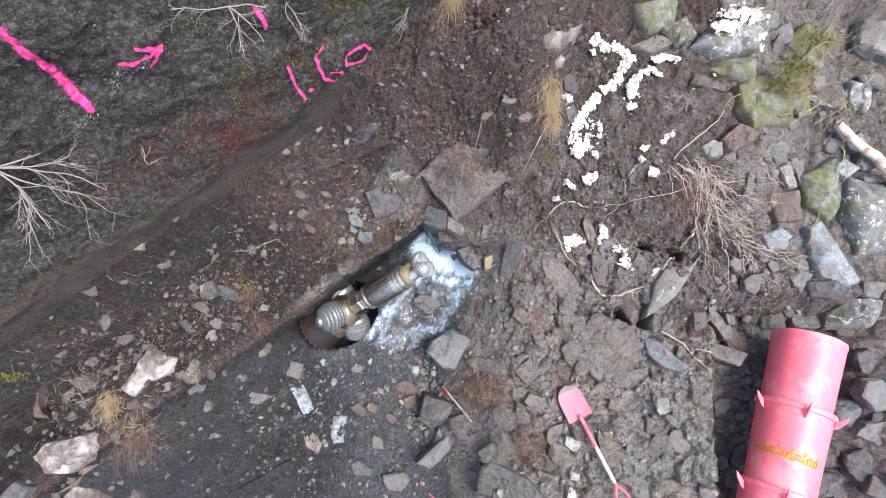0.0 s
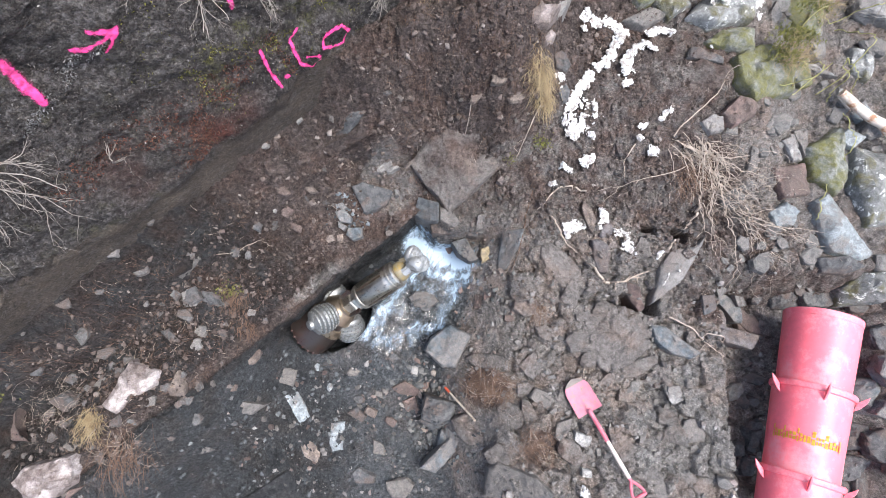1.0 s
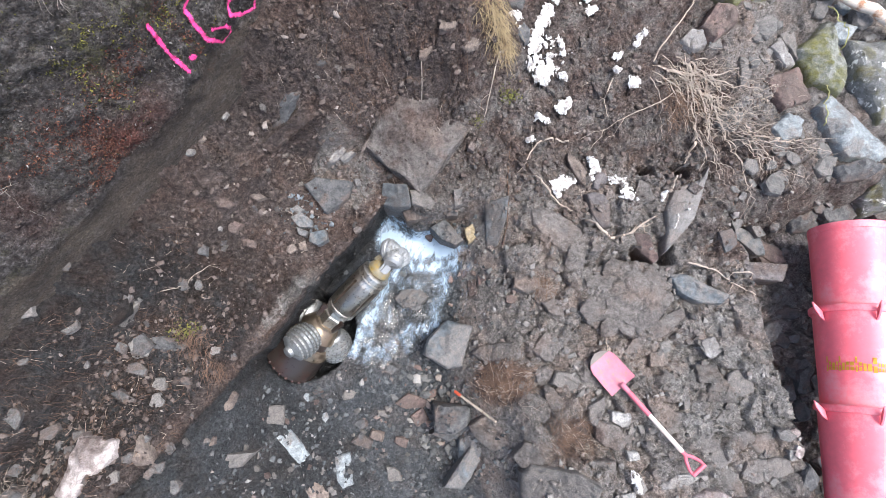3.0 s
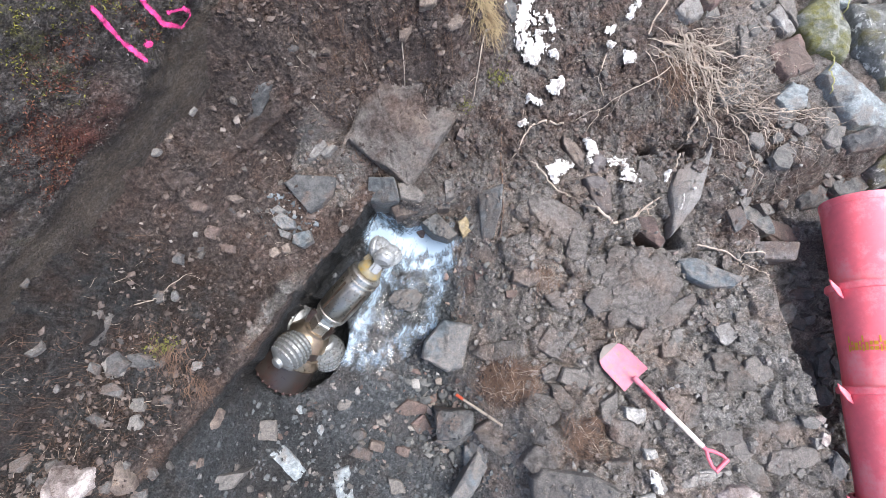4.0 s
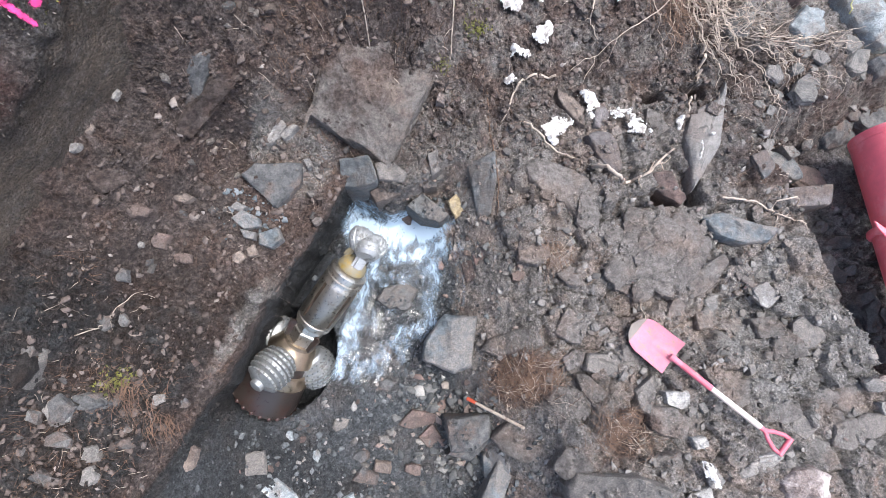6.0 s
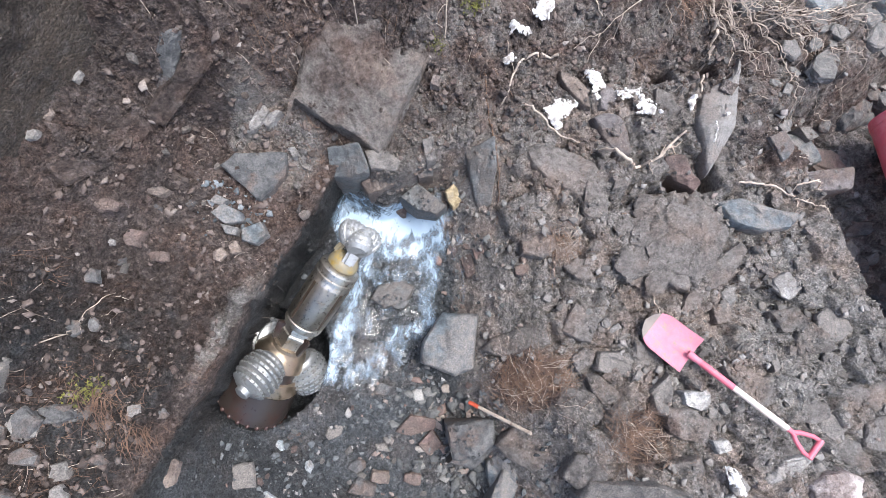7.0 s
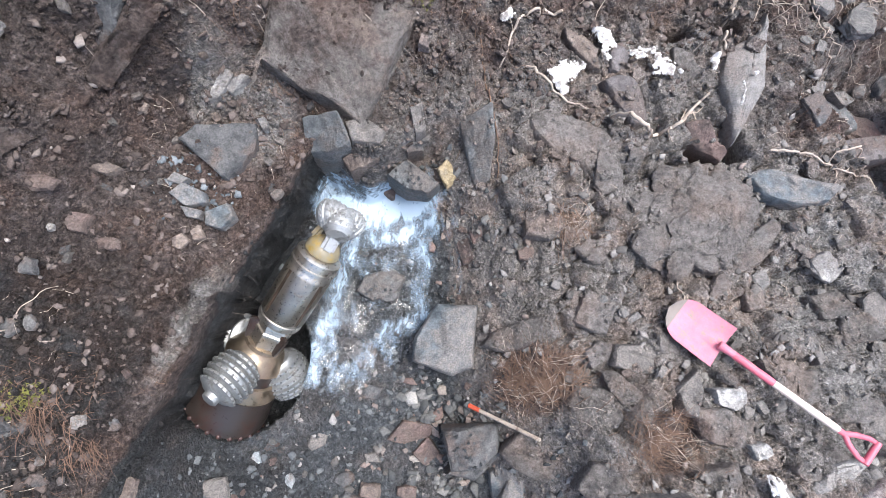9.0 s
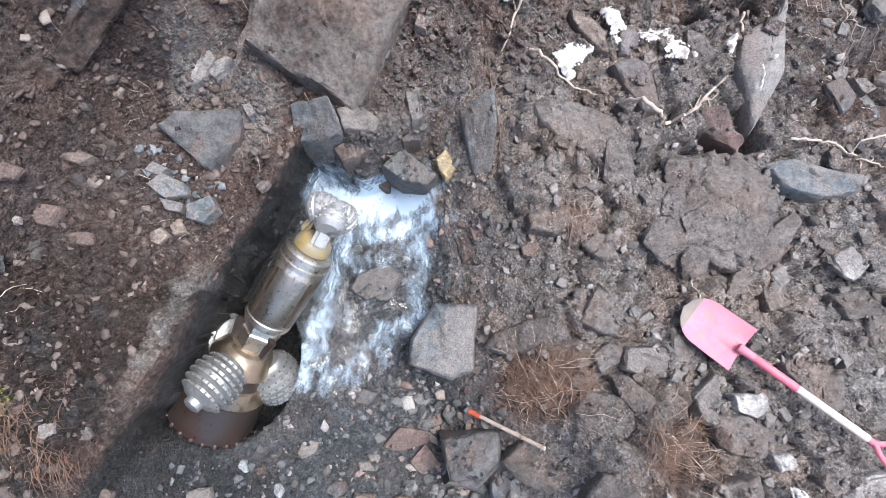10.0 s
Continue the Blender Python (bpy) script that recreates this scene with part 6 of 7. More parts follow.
spill([(1.69, 1.1), (1.72, 1.02), (1.67, 0.98)], 0.045, 337, 0.03)
spill([(1.81, 0.9), (1.92, 0.88), (1.9, 0.75)], 0.06, 338, 0.04)
spill([(2.17, 0.62), (2.23, 0.68)], 0.03, 339, 0.04)
spill([(1.33, 0.87), (1.34, 0.87)], 0.02, 340)
spill([(1.29, -1.48), (1.3, -1.57)], 0.03, 341, 0.05)
spill([(2.27, 0.47), (2.22, 0.36)], 0.009, 351, 0.07)
spill([(2.385, 0.49), (2.395, 0.49)], 0.011, 352, 0.07)


# ---- roots, twigs, cord and stakes
def wander(start, heading, length, wiggle, rs, lift=0.01, droop=0.0, steps=None, drape=True):
    """A crooked line that leaves start on a heading, over the ground or through the air."""
    n = steps or max(4, int(length / 0.03))
    p, out = Vector(start), [Vector(start)]
    h = Vector(heading).normalized()
    for _ in range(n):
        h = (h + Vector(rs.normal(0, wiggle, 3)) + Vector((0, 0, -droop))).normalized()
        p = p + h * length / n
        out.append(p.copy())
    if drape:
        z = surface(np.array([q.x for q in out]), np.array([q.y for q in out]))
        for q, zz, w in zip(out, z, np.linspace(0, 1, len(out))):
            q.z = zz + lift * (0.4 + 1.2 * abs(math.sin(5 * w + rs.rand() * 0.2)))
    return out


def stem_line(xy, lift, seed, wob=0.012):
    """A line along the ground through a few places, rounded off."""
    rs = np.random.RandomState(seed)
    pts = np.array(xy, float)
    run = np.r_[0, np.cumsum(np.hypot(*np.diff(pts, axis=0).T))]
    k = np.linspace(0, run[-1], max(6, int(run[-1] / 0.022)))
    x, y = np.interp(k, run, pts[:, 0]), np.interp(k, run, pts[:, 1])
    for _ in range(3):
        x[1:-1], y[1:-1] = (x[:-2] + x[1:-1] * 2 + x[2:]) / 4, (y[:-2] + y[1:-1] * 2 + y[2:]) / 4
    x, y = x + wob * fbm(k * 1.0, k * 0 + seed, 9, 2, seed), y + wob * fbm(k * 1.0, k * 0 + seed + 9, 9, 2, seed)
    z = surface(x, y) + lift + lift * 0.8 * np.sin(k * 7 + seed)
    return [Vector(p) for p in zip(x, y, z)]


def root(xy, r, label, seed, lift=0.014, mat=None, forks=2, name="root", category="root"):
    line = stem_line(xy, lift, seed)
    bm = tube_along(line, r, r * 0.5, 7)
    rs = np.random.RandomState(seed)
    for k in range(forks):
        q = line[rs.randint(len(line) // 2, len(line) - 1)]
        d = line[-1] - line[-2]
        joined(bm, tube_along(wander(q, (d.x + rs.normal(0, 0.02), d.y + rs.normal(0, 0.02), 0), rs.uniform(0.08, 0.2), 0.25, rs), r * 0.45, r * 0.15, 5))
    return tagged(part(name, bm, mat or ROOTMAT, None, "", 60), label, category, "roots" if category == "root" else "")


root([(1.53, 1.32), (1.42, 1.36), (1.26, 1.36), (1.15, 1.27), (1.08, 1.17), (1.01, 1.14)], 0.010, "curved tan root lying on the soil", 31, forks=1)
root([(1.16, 1.05), (1.22, 0.94), (1.31, 0.80), (1.42, 0.70)], 0.009, "thin tan root lying on the soil", 32, 0.04, forks=1)
root([(1.49, 0.58), (1.54, 0.46), (1.65, 0.40), (1.85, 0.39), (1.98, 0.46), (2.10, 0.50)], 0.013, "bent tan root with forked end on the soil", 33, 0.10, forks=5)
root([(2.70, 1.18), (2.62, 1.02), (2.50, 0.90), (2.38, 0.80), (2.31, 0.70)], 0.014, "thick grey root reaching to the pointed slab", 34, 0.05, forks=2)
root([(1.0, 1.37), (0.92, 1.1), (0.90, 0.95), (0.83, 0.72), (0.76, 0.55)], 0.006, "thin dark brown root lying on the soil", 35, 0.012, forks=0, mat=BROWNGRASS)
root([(1.50, -0.27), (1.43, -0.42), (1.37, -0.54)], 0.006, "thin tan root beside the shovel blade", 36, forks=3)
root([(-1.99, 0.70), (-1.8, 0.76), (-1.62, 0.86)], 0.004, "thin pale stalk lying on the peat", 37, 0.03, forks=1)
root([(2.28, 0.05), (2.52, -0.08), (2.74, -0.28), (2.86, -0.36)], 0.008, "thin tan root over the edge of the gully", 38, 0.03, forks=4)
root([(2.62, -0.12), (2.85, -0.16), (3.05, -0.45)], 0.006, "thin tan root hanging into the gully", 39, 0.06, forks=3)
root([(1.0, 2.0), (0.9, 1.8), (0.82, 1.62)], 0.007, "pale root below a grass tuft", 40, 0.02, forks=2)
root([(2.0, 1.75), (1.9, 1.6), (1.92, 1.45)], 0.007, "short pale root in the soil", 41, 0.02, forks=1)
root([(0.35, 1.95), (0.3, 1.75), (0.42, 1.55)], 0.005, "thin pale root on the peat", 42, 0.02, forks=2)
root([(0.86, -0.98), (0.95, -1.12), (1.0, -1.3)], 0.004, "thin pale root among stones", 43, 0.02, forks=2)


def root_mat_of(seed, n, a, b, heading, spread, name, label, r0, mat, lift):
    """A tangle of dead roots that leave the strip from a to b on about one heading."""
    rs = np.random.RandomState(seed)
    t = thing(name, Matrix(), label, "roots")
    for k in range(n):
        bm = bmesh.new()
        w = rs.rand()
        x, y = a[0] + (b[0] - a[0]) * w + rs.normal(0, 0.06), a[1] + (b[1] - a[1]) * w + rs.normal(0, 0.06)
        hd = (heading[0] + rs.normal(0, spread), heading[1] + rs.normal(0, spread), 0)
        r = r0 * rs.uniform(0.25, 1.0) ** 1.5
        line = wander((x, y, 0), hd, rs.uniform(0.5, 1.6), 0.10, rs, lift * rs.uniform(0.3, 1.6))
        joined(bm, tube_along(line, r, r * 0.3, 5))
        for _ in range(rs.randint(1, 4)):
            q = line[rs.randint(2, len(line) - 2)]
            joined(bm, tube_along(wander(q, (hd[0] + rs.normal(0, 0.7), hd[1] + rs.normal(0, 0.7), 0), rs.uniform(0.1, 0.45), 0.22, rs, lift * rs.uniform(0.3, 1.8)), r * 0.5, r * 0.15, 4))
        part("root_strand", bm, mat, t, "", 60)
    return t


root_mat_of(51, 40, (2.38, 1.74), (2.85, 1.74), (0.80, -0.60), 0.33, "root_tangle", "tangle of dry grey-tan roots spread over the soil", 0.0078, ROOTMAT, 0.06)
root_mat_of(52, 12, (2.50, 1.85), (2.86, 1.75), (0.15, -0.95), 0.2, "root_tangle", "loose dry roots hanging down the soil", 0.010, ROOTMAT, 0.05)
root_mat_of(53, 18, (2.7, 1.4), (3.2, 0.95), (0.95, -0.3), 0.3, "root_tangle", "thin dry roots trailing over stones", 0.008, ROOTMAT, 0.06)



def dead_bush(base, heading, size, n, seed, label, droop=0.03, r0=0.01, spread=0.5):
    """A leafless bush: forking limbs that end in fine twigs."""
    rs = np.random.RandomState(seed)
    bm = bmesh.new()

    def limb(p, h, length, r, depth):
        line = wander(p, h, length, 0.16, rs, 0, droop, 8, False)
        joined(bm, tube_along(line, r * 0.75, r * 0.34, 6 if depth < 2 else 4))
        if depth < 3:
            for _ in range(rs.randint(3, 6)):
                q = line[rs.randint(2, len(line))]
                d = (line[-1] - line[0]).normalized()
                limb(q, d + Vector(rs.normal(0, spread, 3)), length * rs.uniform(0.35, 0.65), r * 0.5, depth + 1)

    for _ in range(n):
        limb(Vector(base), Vector(heading) + Vector(rs.normal(0, 0.35, 3)), size * rs.uniform(0.6, 1.0), r0, 1)
    return tagged(part("dead_bush", bm, TWIG, None, "", 60), label, "bush", "dead bushes")


DB = "bare grey twigs of a dead bush on the rock face"
dead_bush((-2.56, 0.84, 2.18), (0.55, 0.22, -0.62), 0.60, 5, 61, DB, 0.02, 0.008, 0.42)
dead_bush((-2.58, 0.80, 1.95), (-0.1, -0.25, -0.5), 0.40, 3, 62, "bare grey twigs hanging from the rock face", 0.03, 0.008, 0.42)
dead_bush((-2.07, 1.10, 1.50), (0.3, 0.16, -0.32), 0.36, 1, 63, "small bare twig growing from the rock face", 0.0, 0.006, 0.4)
dead_bush((-2.07, 1.10, 1.50), (-0.25, -0.26, -0.3), 0.34, 1, 68, "small bare twig hanging from the rock face", 0.0, 0.006, 0.35)
dead_bush((-1.31, 1.86, 2.20), (-0.12, -0.2, -0.3), 0.36, 4, 64, "bare grey twigs hanging from the rock face", 0.03, 0.006, 0.4)
dead_bush((-1.03, 2.02, 2.00), (-0.05, -0.1, -0.25), 0.26, 3, 69, "bare grey twigs hanging from the rock face", 0.03, 0.005, 0.4)
dead_bush((-0.30, 2.36, 1.45), (0.1, -0.35, -0.85), 0.30, 2, 65, "bare grey twigs hanging from the rock face", 0.05, 0.006)
dead_bush((5.05, 3.95, 0.0), (-0.6, -0.7, -0.12), 1.0, 7, 66, "leafless grey bush over mossy boulders", 0.02, 0.012)
dead_bush((4.3, 3.95, 0.0), (-0.5, -0.7, -0.1), 0.8, 4, 67, "leafless grey bush over mossy boulders", 0.02, 0.011)


def cord(xy, seed, lift):
    return tagged(part("cord", tube_along(stem_line(xy, lift + 0.07, seed, 0.03), 0.005, 0.005, 6), CORD, None, "", 60), "thin yellow-green cord lying in loops on boulders", "cord", "cords")


cord([(4.75, 3.2), (4.3, 3.2), (3.85, 3.03), (3.62, 2.75), (3.80, 2.55), (3.72, 2.30), (3.50, 2.28), (3.42, 2.42)], 71, 0.22)
cord([(3.55, 2.30), (3.85, 2.36), (4.05, 2.55)], 72, 0.2)
cord([(4.05, 2.34), (4.3, 2.5), (4.45, 2.75), (4.40, 3.1)], 73, 0.2)
cord([(4.15, 2.25), (4.28, 2.45), (4.2, 2.6), (4.42, 2.52), (4.55, 2.3)], 74, 0.15)
cord([(4.34, 2.16), (4.36, 1.85), (4.26, 1.56), (4.05, 1.38), (3.92, 1.2), (3.86, 0.98)], 75, 0.05)


def birch_log():
    rs = np.random.RandomState(5)
    a, b = Vector((4.26, 2.32, -0.42)), Vector((5.25, 1.48, -0.46))
    pts = [a.lerp(b, k / 12) + Vector(rs.normal(0, 0.008, 3)) for k in range(13)]
    ob = part("broken_log", tube_along(pts, 0.046, 0.062, 12), BIRCH, None, "", 40)
    return tagged(ob, "peeled pale birch log with a broken end", "log")


birch_log()


def stake(a, b, r, mat, tip, label, name="stake"):
    t = thing(name, Matrix(), label, "stake")
    a, b = Vector(a), Vector(b)
    part("pole", tube_along([a, a.lerp(b, 0.5), b], r, r, 8), mat, t)
    if tip:
        part("painted_tip", tube_along([b, b.lerp(a, 0.08), b.lerp(a, 0.16)], r * 1.25, r * 1.15, 8), ORANGE, t, "orange-painted tip")
    return t


stake((0.36, -0.91, -0.57), (0.08, -0.62, -0.88), 0.012, ROOTMAT, True, "thin wooden stake with an orange tip stuck in the pit side")
stake((-0.05, -1.72, -0.92), (0.42, -1.97, -0.50), 0.010, PINKSHAFT, False, "thin red rod lying among stones below the pit")


# ---- grass and moss
def tuft(x, y, size, n, mat, seed, name, label, fall=(0, -1), z=None, tall=0.25):
    rs = np.random.RandomState(seed)
    verts, faces = [], []
    px, py = x + rs.normal(0, size * 0.4, n), y + rs.normal(0, size * 0.4, n)
    pz = surface(px, py) if z is None else np.full(n, z) + rs.normal(0, size * 0.3, n)
    for k in range(n):
        ln_k = size * rs.uniform(0.4, 1.1)
        a = rs.uniform(0, 6.28)
        dx, dy = math.cos(a) * 0.7 + fall[0] * 0.7, math.sin(a) * 0.7 + fall[1] * 0.7
        wd = rs.uniform(0.001, 0.0024)
        base, o = len(verts), Vector((px[k], py[k], pz[k]))
        sx, sy = -dy * wd, dx * wd
        for w in (0, 0.33, 0.66, 1.0):
            up = tall * ln_k * math.sin(math.pi * min(w * 0.9, 1)) + 0.01
            q = o + Vector((dx * ln_k * w + rs.normal(0, 0.08) * ln_k * w, dy * ln_k * w + rs.normal(0, 0.08) * ln_k * w, up))
            t = 1 - 0.8 * w
            verts += [(q.x - sx * t, q.y - sy * t, q.z), (q.x + sx * t, q.y + sy * t, q.z)]
        faces += [(base + i, base + i + 1, base + i + 3, base + i + 2) for i in (0, 2, 4)]
    me = bpy.data.meshes.new(name)
    me.from_pydata(verts, [], faces)
    return tagged(obj(name, me, mat), label, "grass", kind="stuff")


YG, BG = "tuft of yellowed dry grass hanging over soil", "mat of dead brown grass on the stony ground"
tuft(0.97, 2.16, 0.17, 520, DRYGRASS, 81, "grass_tuft", YG)
tuft(1.05, 2.05, 0.11, 240, DRYGRASS, 82, "grass_tuft", YG)
tuft(0.02, 2.75, 0.16, 480, DRYGRASS, 83, "grass_tuft", YG)
tuft(3.55, 2.55, 0.24, 520, DRYGRASS, 84, "grass_tuft", "yellow-green dry grass on a mossy boulder", (0, 0), -0.05)
tuft(3.95, 3.1, 0.20, 320, DRYGRASS, 95, "grass_tuft", "yellow-green dry grass on a mossy boulder", (0, 0), -0.1)
for x, y, size, n in ((0.42, -0.60, 0.26, 80), (0.86, -1.08, 0.22, 45), (1.05, -1.2, 0.16, 40), (1.0, 0.15, 0.18, 40), (-2.75, -1.0, 0.26, 70), (-3.4, -0.6, 0.3, 90)):
    tuft(x, y, size, n, ROOTMAT, int(1000 + 100 * x), "grass_mat", "loose tan strands of dead grass on the ground", (0.2, 0.1), None, 0.4)
tuft(0.42, -0.60, 0.21, 800, BROWNGRASS, 85, "grass_mat", BG, (0.2, 0.2))
tuft(0.55, -0.62, 0.20, 420, BROWNGRASS, 86, "grass_mat", BG, (0.4, 0.2))
tuft(0.86, -1.08, 0.20, 520, BROWNGRASS, 87, "grass_mat", BG, (0.2, 0))
tuft(1.05, -1.2, 0.15, 130, BROWNGRASS, 88, "grass_mat", BG, (0.2, 0))
tuft(-2.95, -0.72, 0.14, 400, DRYGRASS, 89, "grass_tuft", "small yellowed grass tuft between stones")
tuft(-2.75, -1.0, 0.26, 220, BROWNGRASS, 90, "grass_mat", BG)
tuft(-1.88, 0.30, 0.15, 130, BROWNGRASS, 91, "grass_mat", BG)
tuft(-1.75, 0.05, 0.12, 90, BROWNGRASS, 92, "grass_mat", BG)
tuft(1.0, 0.15, 0.16, 110, BROWNGRASS, 93, "grass_mat", BG)
tuft(2.6, 1.5, 0.23, 264, BROWNGRASS, 94, "grass_mat", BG)


def moss_cushion(x, y, size, seed, z=None):
    bm = bmesh.new()
    rs = np.random.RandomState(seed)
    n = int(90 * size / 0.1)
    px, py = x + rs.normal(0, size * 0.4, n), y + rs.normal(0, size * 0.25, n)
    pz = surface(px, py) if z is None else np.full(n, z)
    vv, ff = [], []
    for k in range(n):
        for _ in range(5):
            o = len(vv)
            h = Vector(rs.normal(0, 1, 3)).normalized()
            r = size * 0.09
            q = Vector((px[k], py[k], pz[k] + 0.012))
            side_ = h.cross(Vector((0.2, 0.5, 0.8))).normalized()
            vv += [q - side_ * r * 0.3, q + side_ * r * 0.3, q + h * r * 1.5]
            ff.append((o, o + 1, o + 2))
    me = bpy.data.meshes.new("moss")
    me.from_pydata(vv, [], ff)
    bm.free()
    return tagged(obj("moss", me, MOSS), "yellow-green moss cushion on dark soil", "moss", kind="stuff")


for k, (x, y, size) in enumerate(((-1.91, 0.37, 0.13), (-3.75, -0.5, 0.12), (0.35, 1.72, 0.09), (0.75, 1.6, 0.08), (1.05, 1.75, 0.12), (1.25, -1.25, 0.08))):
    moss_cushion(x, y, size, 200 + k)
for k, (x, y, z) in enumerate(((3.45, 2.55, 0.0), (3.62, 2.75, 0.0), (3.5, 2.7, 0.05), (3.85, 3.1, -0.05))):
    moss_cushion(x, y, 0.22, 240 + k, z)


# ---- fibres, gravel and pebbles
def fibres(n, s_span, d_span, seed, mat, label):
    rs = np.random.RandomState(seed)
    x, y = to_xy(rs.uniform(*s_span, n), rs.uniform(*d_span, n))
    keep = fbm(x, y, 1.4, 3, seed) > -0.08
    x, y = x[keep], y[keep]
    n = len(x)
    a, ln_ = rs.uniform(0, 6.28, n), rs.uniform(0.02, 0.11, n)
    bend = rs.normal(0, 0.6, n)
    V = []
    for w in (0.0, 0.35, 0.7, 1.0):
        px, py = x + np.cos(a + bend * w) * ln_ * w, y + np.sin(a + bend * w) * ln_ * w
        pz = surface(px, py) + 0.006 + 0.012 * np.sin(np.pi * w)
        wd = 0.0016 * (1 - 0.6 * w)
        V += [np.stack([px - np.sin(a) * wd, py + np.cos(a) * wd, pz], -1), np.stack([px + np.sin(a) * wd, py - np.cos(a) * wd, pz], -1)]
    V = np.stack(V, 1).reshape(-1, 3)
    base = np.arange(n)[:, None] * 8
    F = np.concatenate([base + np.array([[i, i + 1, i + 3, i + 2]]) for i in (0, 2, 4)])
    me = bpy.data.meshes.new("root_fibres")
    me.from_pydata(V.tolist(), [], F.tolist())
    return tagged(obj("root_fibres", me, mat), label, "root fibres", kind="stuff")


fibres(3600, (-3.5, 2.5), (1.02, 2.05), 301, BROWNGRASS, "fine dead root fibres strewn over the peat")
fibres(420, (-3.5, 2.5), (1.02, 2.05), 302, ROOTMAT, "fine pale root fibres strewn over the peat")
fibres(1800, (0.6, 4.2), (-1.9, 1.2), 303, BROWNGRASS, "fine dead root fibres strewn over the soil")
fibres(420, (0.6, 4.2), (-2.4, 1.2), 304, ROOTMAT, "fine pale root fibres strewn over the soil")


def gravel_mat(name, stops):
    m, nt, b = nodes_of(name)
    rnd = nt.nodes.new("ShaderNodeNewGeometry").outputs["Random Per Island"]
    geo = nt.nodes.new("ShaderNodeNewGeometry").outputs["Position"]
    c = ramp(nt, rnd, *stops)
    c = mix(nt, 0.8, c, ramp(nt, noise_tex(nt, geo, 90, 5, 0.65), (0.3, 0.55), (0.7, 1.35)), "MULTIPLY")
    nt.links.new(c, b.inputs["Base Color"])
    b.inputs["Roughness"].default_value = 0.85
    b.inputs["Specular IOR Level"].default_value = 0.25
    bump(nt, b, noise_tex(nt, geo, 160, 4), 0.5, 0.006)
    return m


PEATY = gravel_mat("peaty gravel", ((0.0, (0.045, 0.036, 0.032)), (0.35, (0.09, 0.07, 0.061)), (0.6, (0.12, 0.094, 0.083)), (0.9, (0.135, 0.109, 0.097)), (0.975, (0.20, 0.17, 0.152)), (1.0, (0.34, 0.30, 0.275))))
GREYISH = gravel_mat("slaty gravel", ((0.0, (0.08, 0.074, 0.069)), (0.35, (0.15, 0.138, 0.127)), (0.65, (0.205, 0.19, 0.176)), (0.92, (0.26, 0.247, 0.235)), (0.98, (0.22, 0.17, 0.15)), (1.0, (0.30, 0.285, 0.27))))
WETTISH = gravel_mat("wet pit gravel", ((0.0, (0.03, 0.032, 0.034)), (0.4, (0.075, 0.08, 0.082)), (0.75, (0.11, 0.116, 0.118)), (0.94, (0.16, 0.165, 0.165)), (0.97, (0.17, 0.115, 0.095)), (1.0, (0.27, 0.265, 0.25))))

chip_v, chip_f = [], []
for k in range(14):
    rs = np.random.RandomState(400 + k)
    b = bmesh.new()
    n = rs.randint(4, 6)
    ang = (np.arange(n) + rs.uniform(-0.3, 0.3, n)) * 2 * np.pi / n
    rad, slim = rs.uniform(0.7, 1.15, n), rs.uniform(0.5, 0.95)
    for zz, k_ in ((-0.3, 0.9), (0.08, 1.0), (0.3, rs.uniform(0.6, 0.85))):
        for a, r in zip(ang, rad):
            b.verts.new((k_ * r * math.cos(a) + rs.normal(0, 0.05), k_ * r * slim * math.sin(a) + rs.normal(0, 0.05), zz + rs.normal(0, 0.05)))
    bmesh.ops.convex_hull(b, input=b.verts[:])
    bmesh.ops.delete(b, geom=[v for v in b.verts if not v.link_faces], context="VERTS")
    bmesh.ops.triangulate(b, faces=b.faces[:])
    b.verts.index_update()
    chip_v.append(np.array([v.co[:] for v in b.verts]))
    chip_f.append(np.array([[v.index for v in fc.verts] for fc in b.faces]))
    b.free()


def gravel(n, s_span, d_span, where, mat, seed, name, label, small=0.007, large=0.038, clod=False):
    """Thousands of broken chips, most of them small, half sunk in the ground."""
    rs = np.random.RandomState(seed)
    s, d = rs.uniform(*s_span, n), rs.uniform(*d_span, n)
    x, y = to_xy(s, d)
    ok = rs.rand(n) < where(x, y, s, d) * (0.35 + 0.65 * sm(-0.25, 0.25, fbm(x, y, 2.2, 3, seed)))
    x, y = x[ok], y[ok]
    size = small * (large / small) ** (rs.rand(len(x)) ** 1.9)
    return strew(rs, x, y, surface(x, y) + size * 0.05, size, mat, name, label, clod)


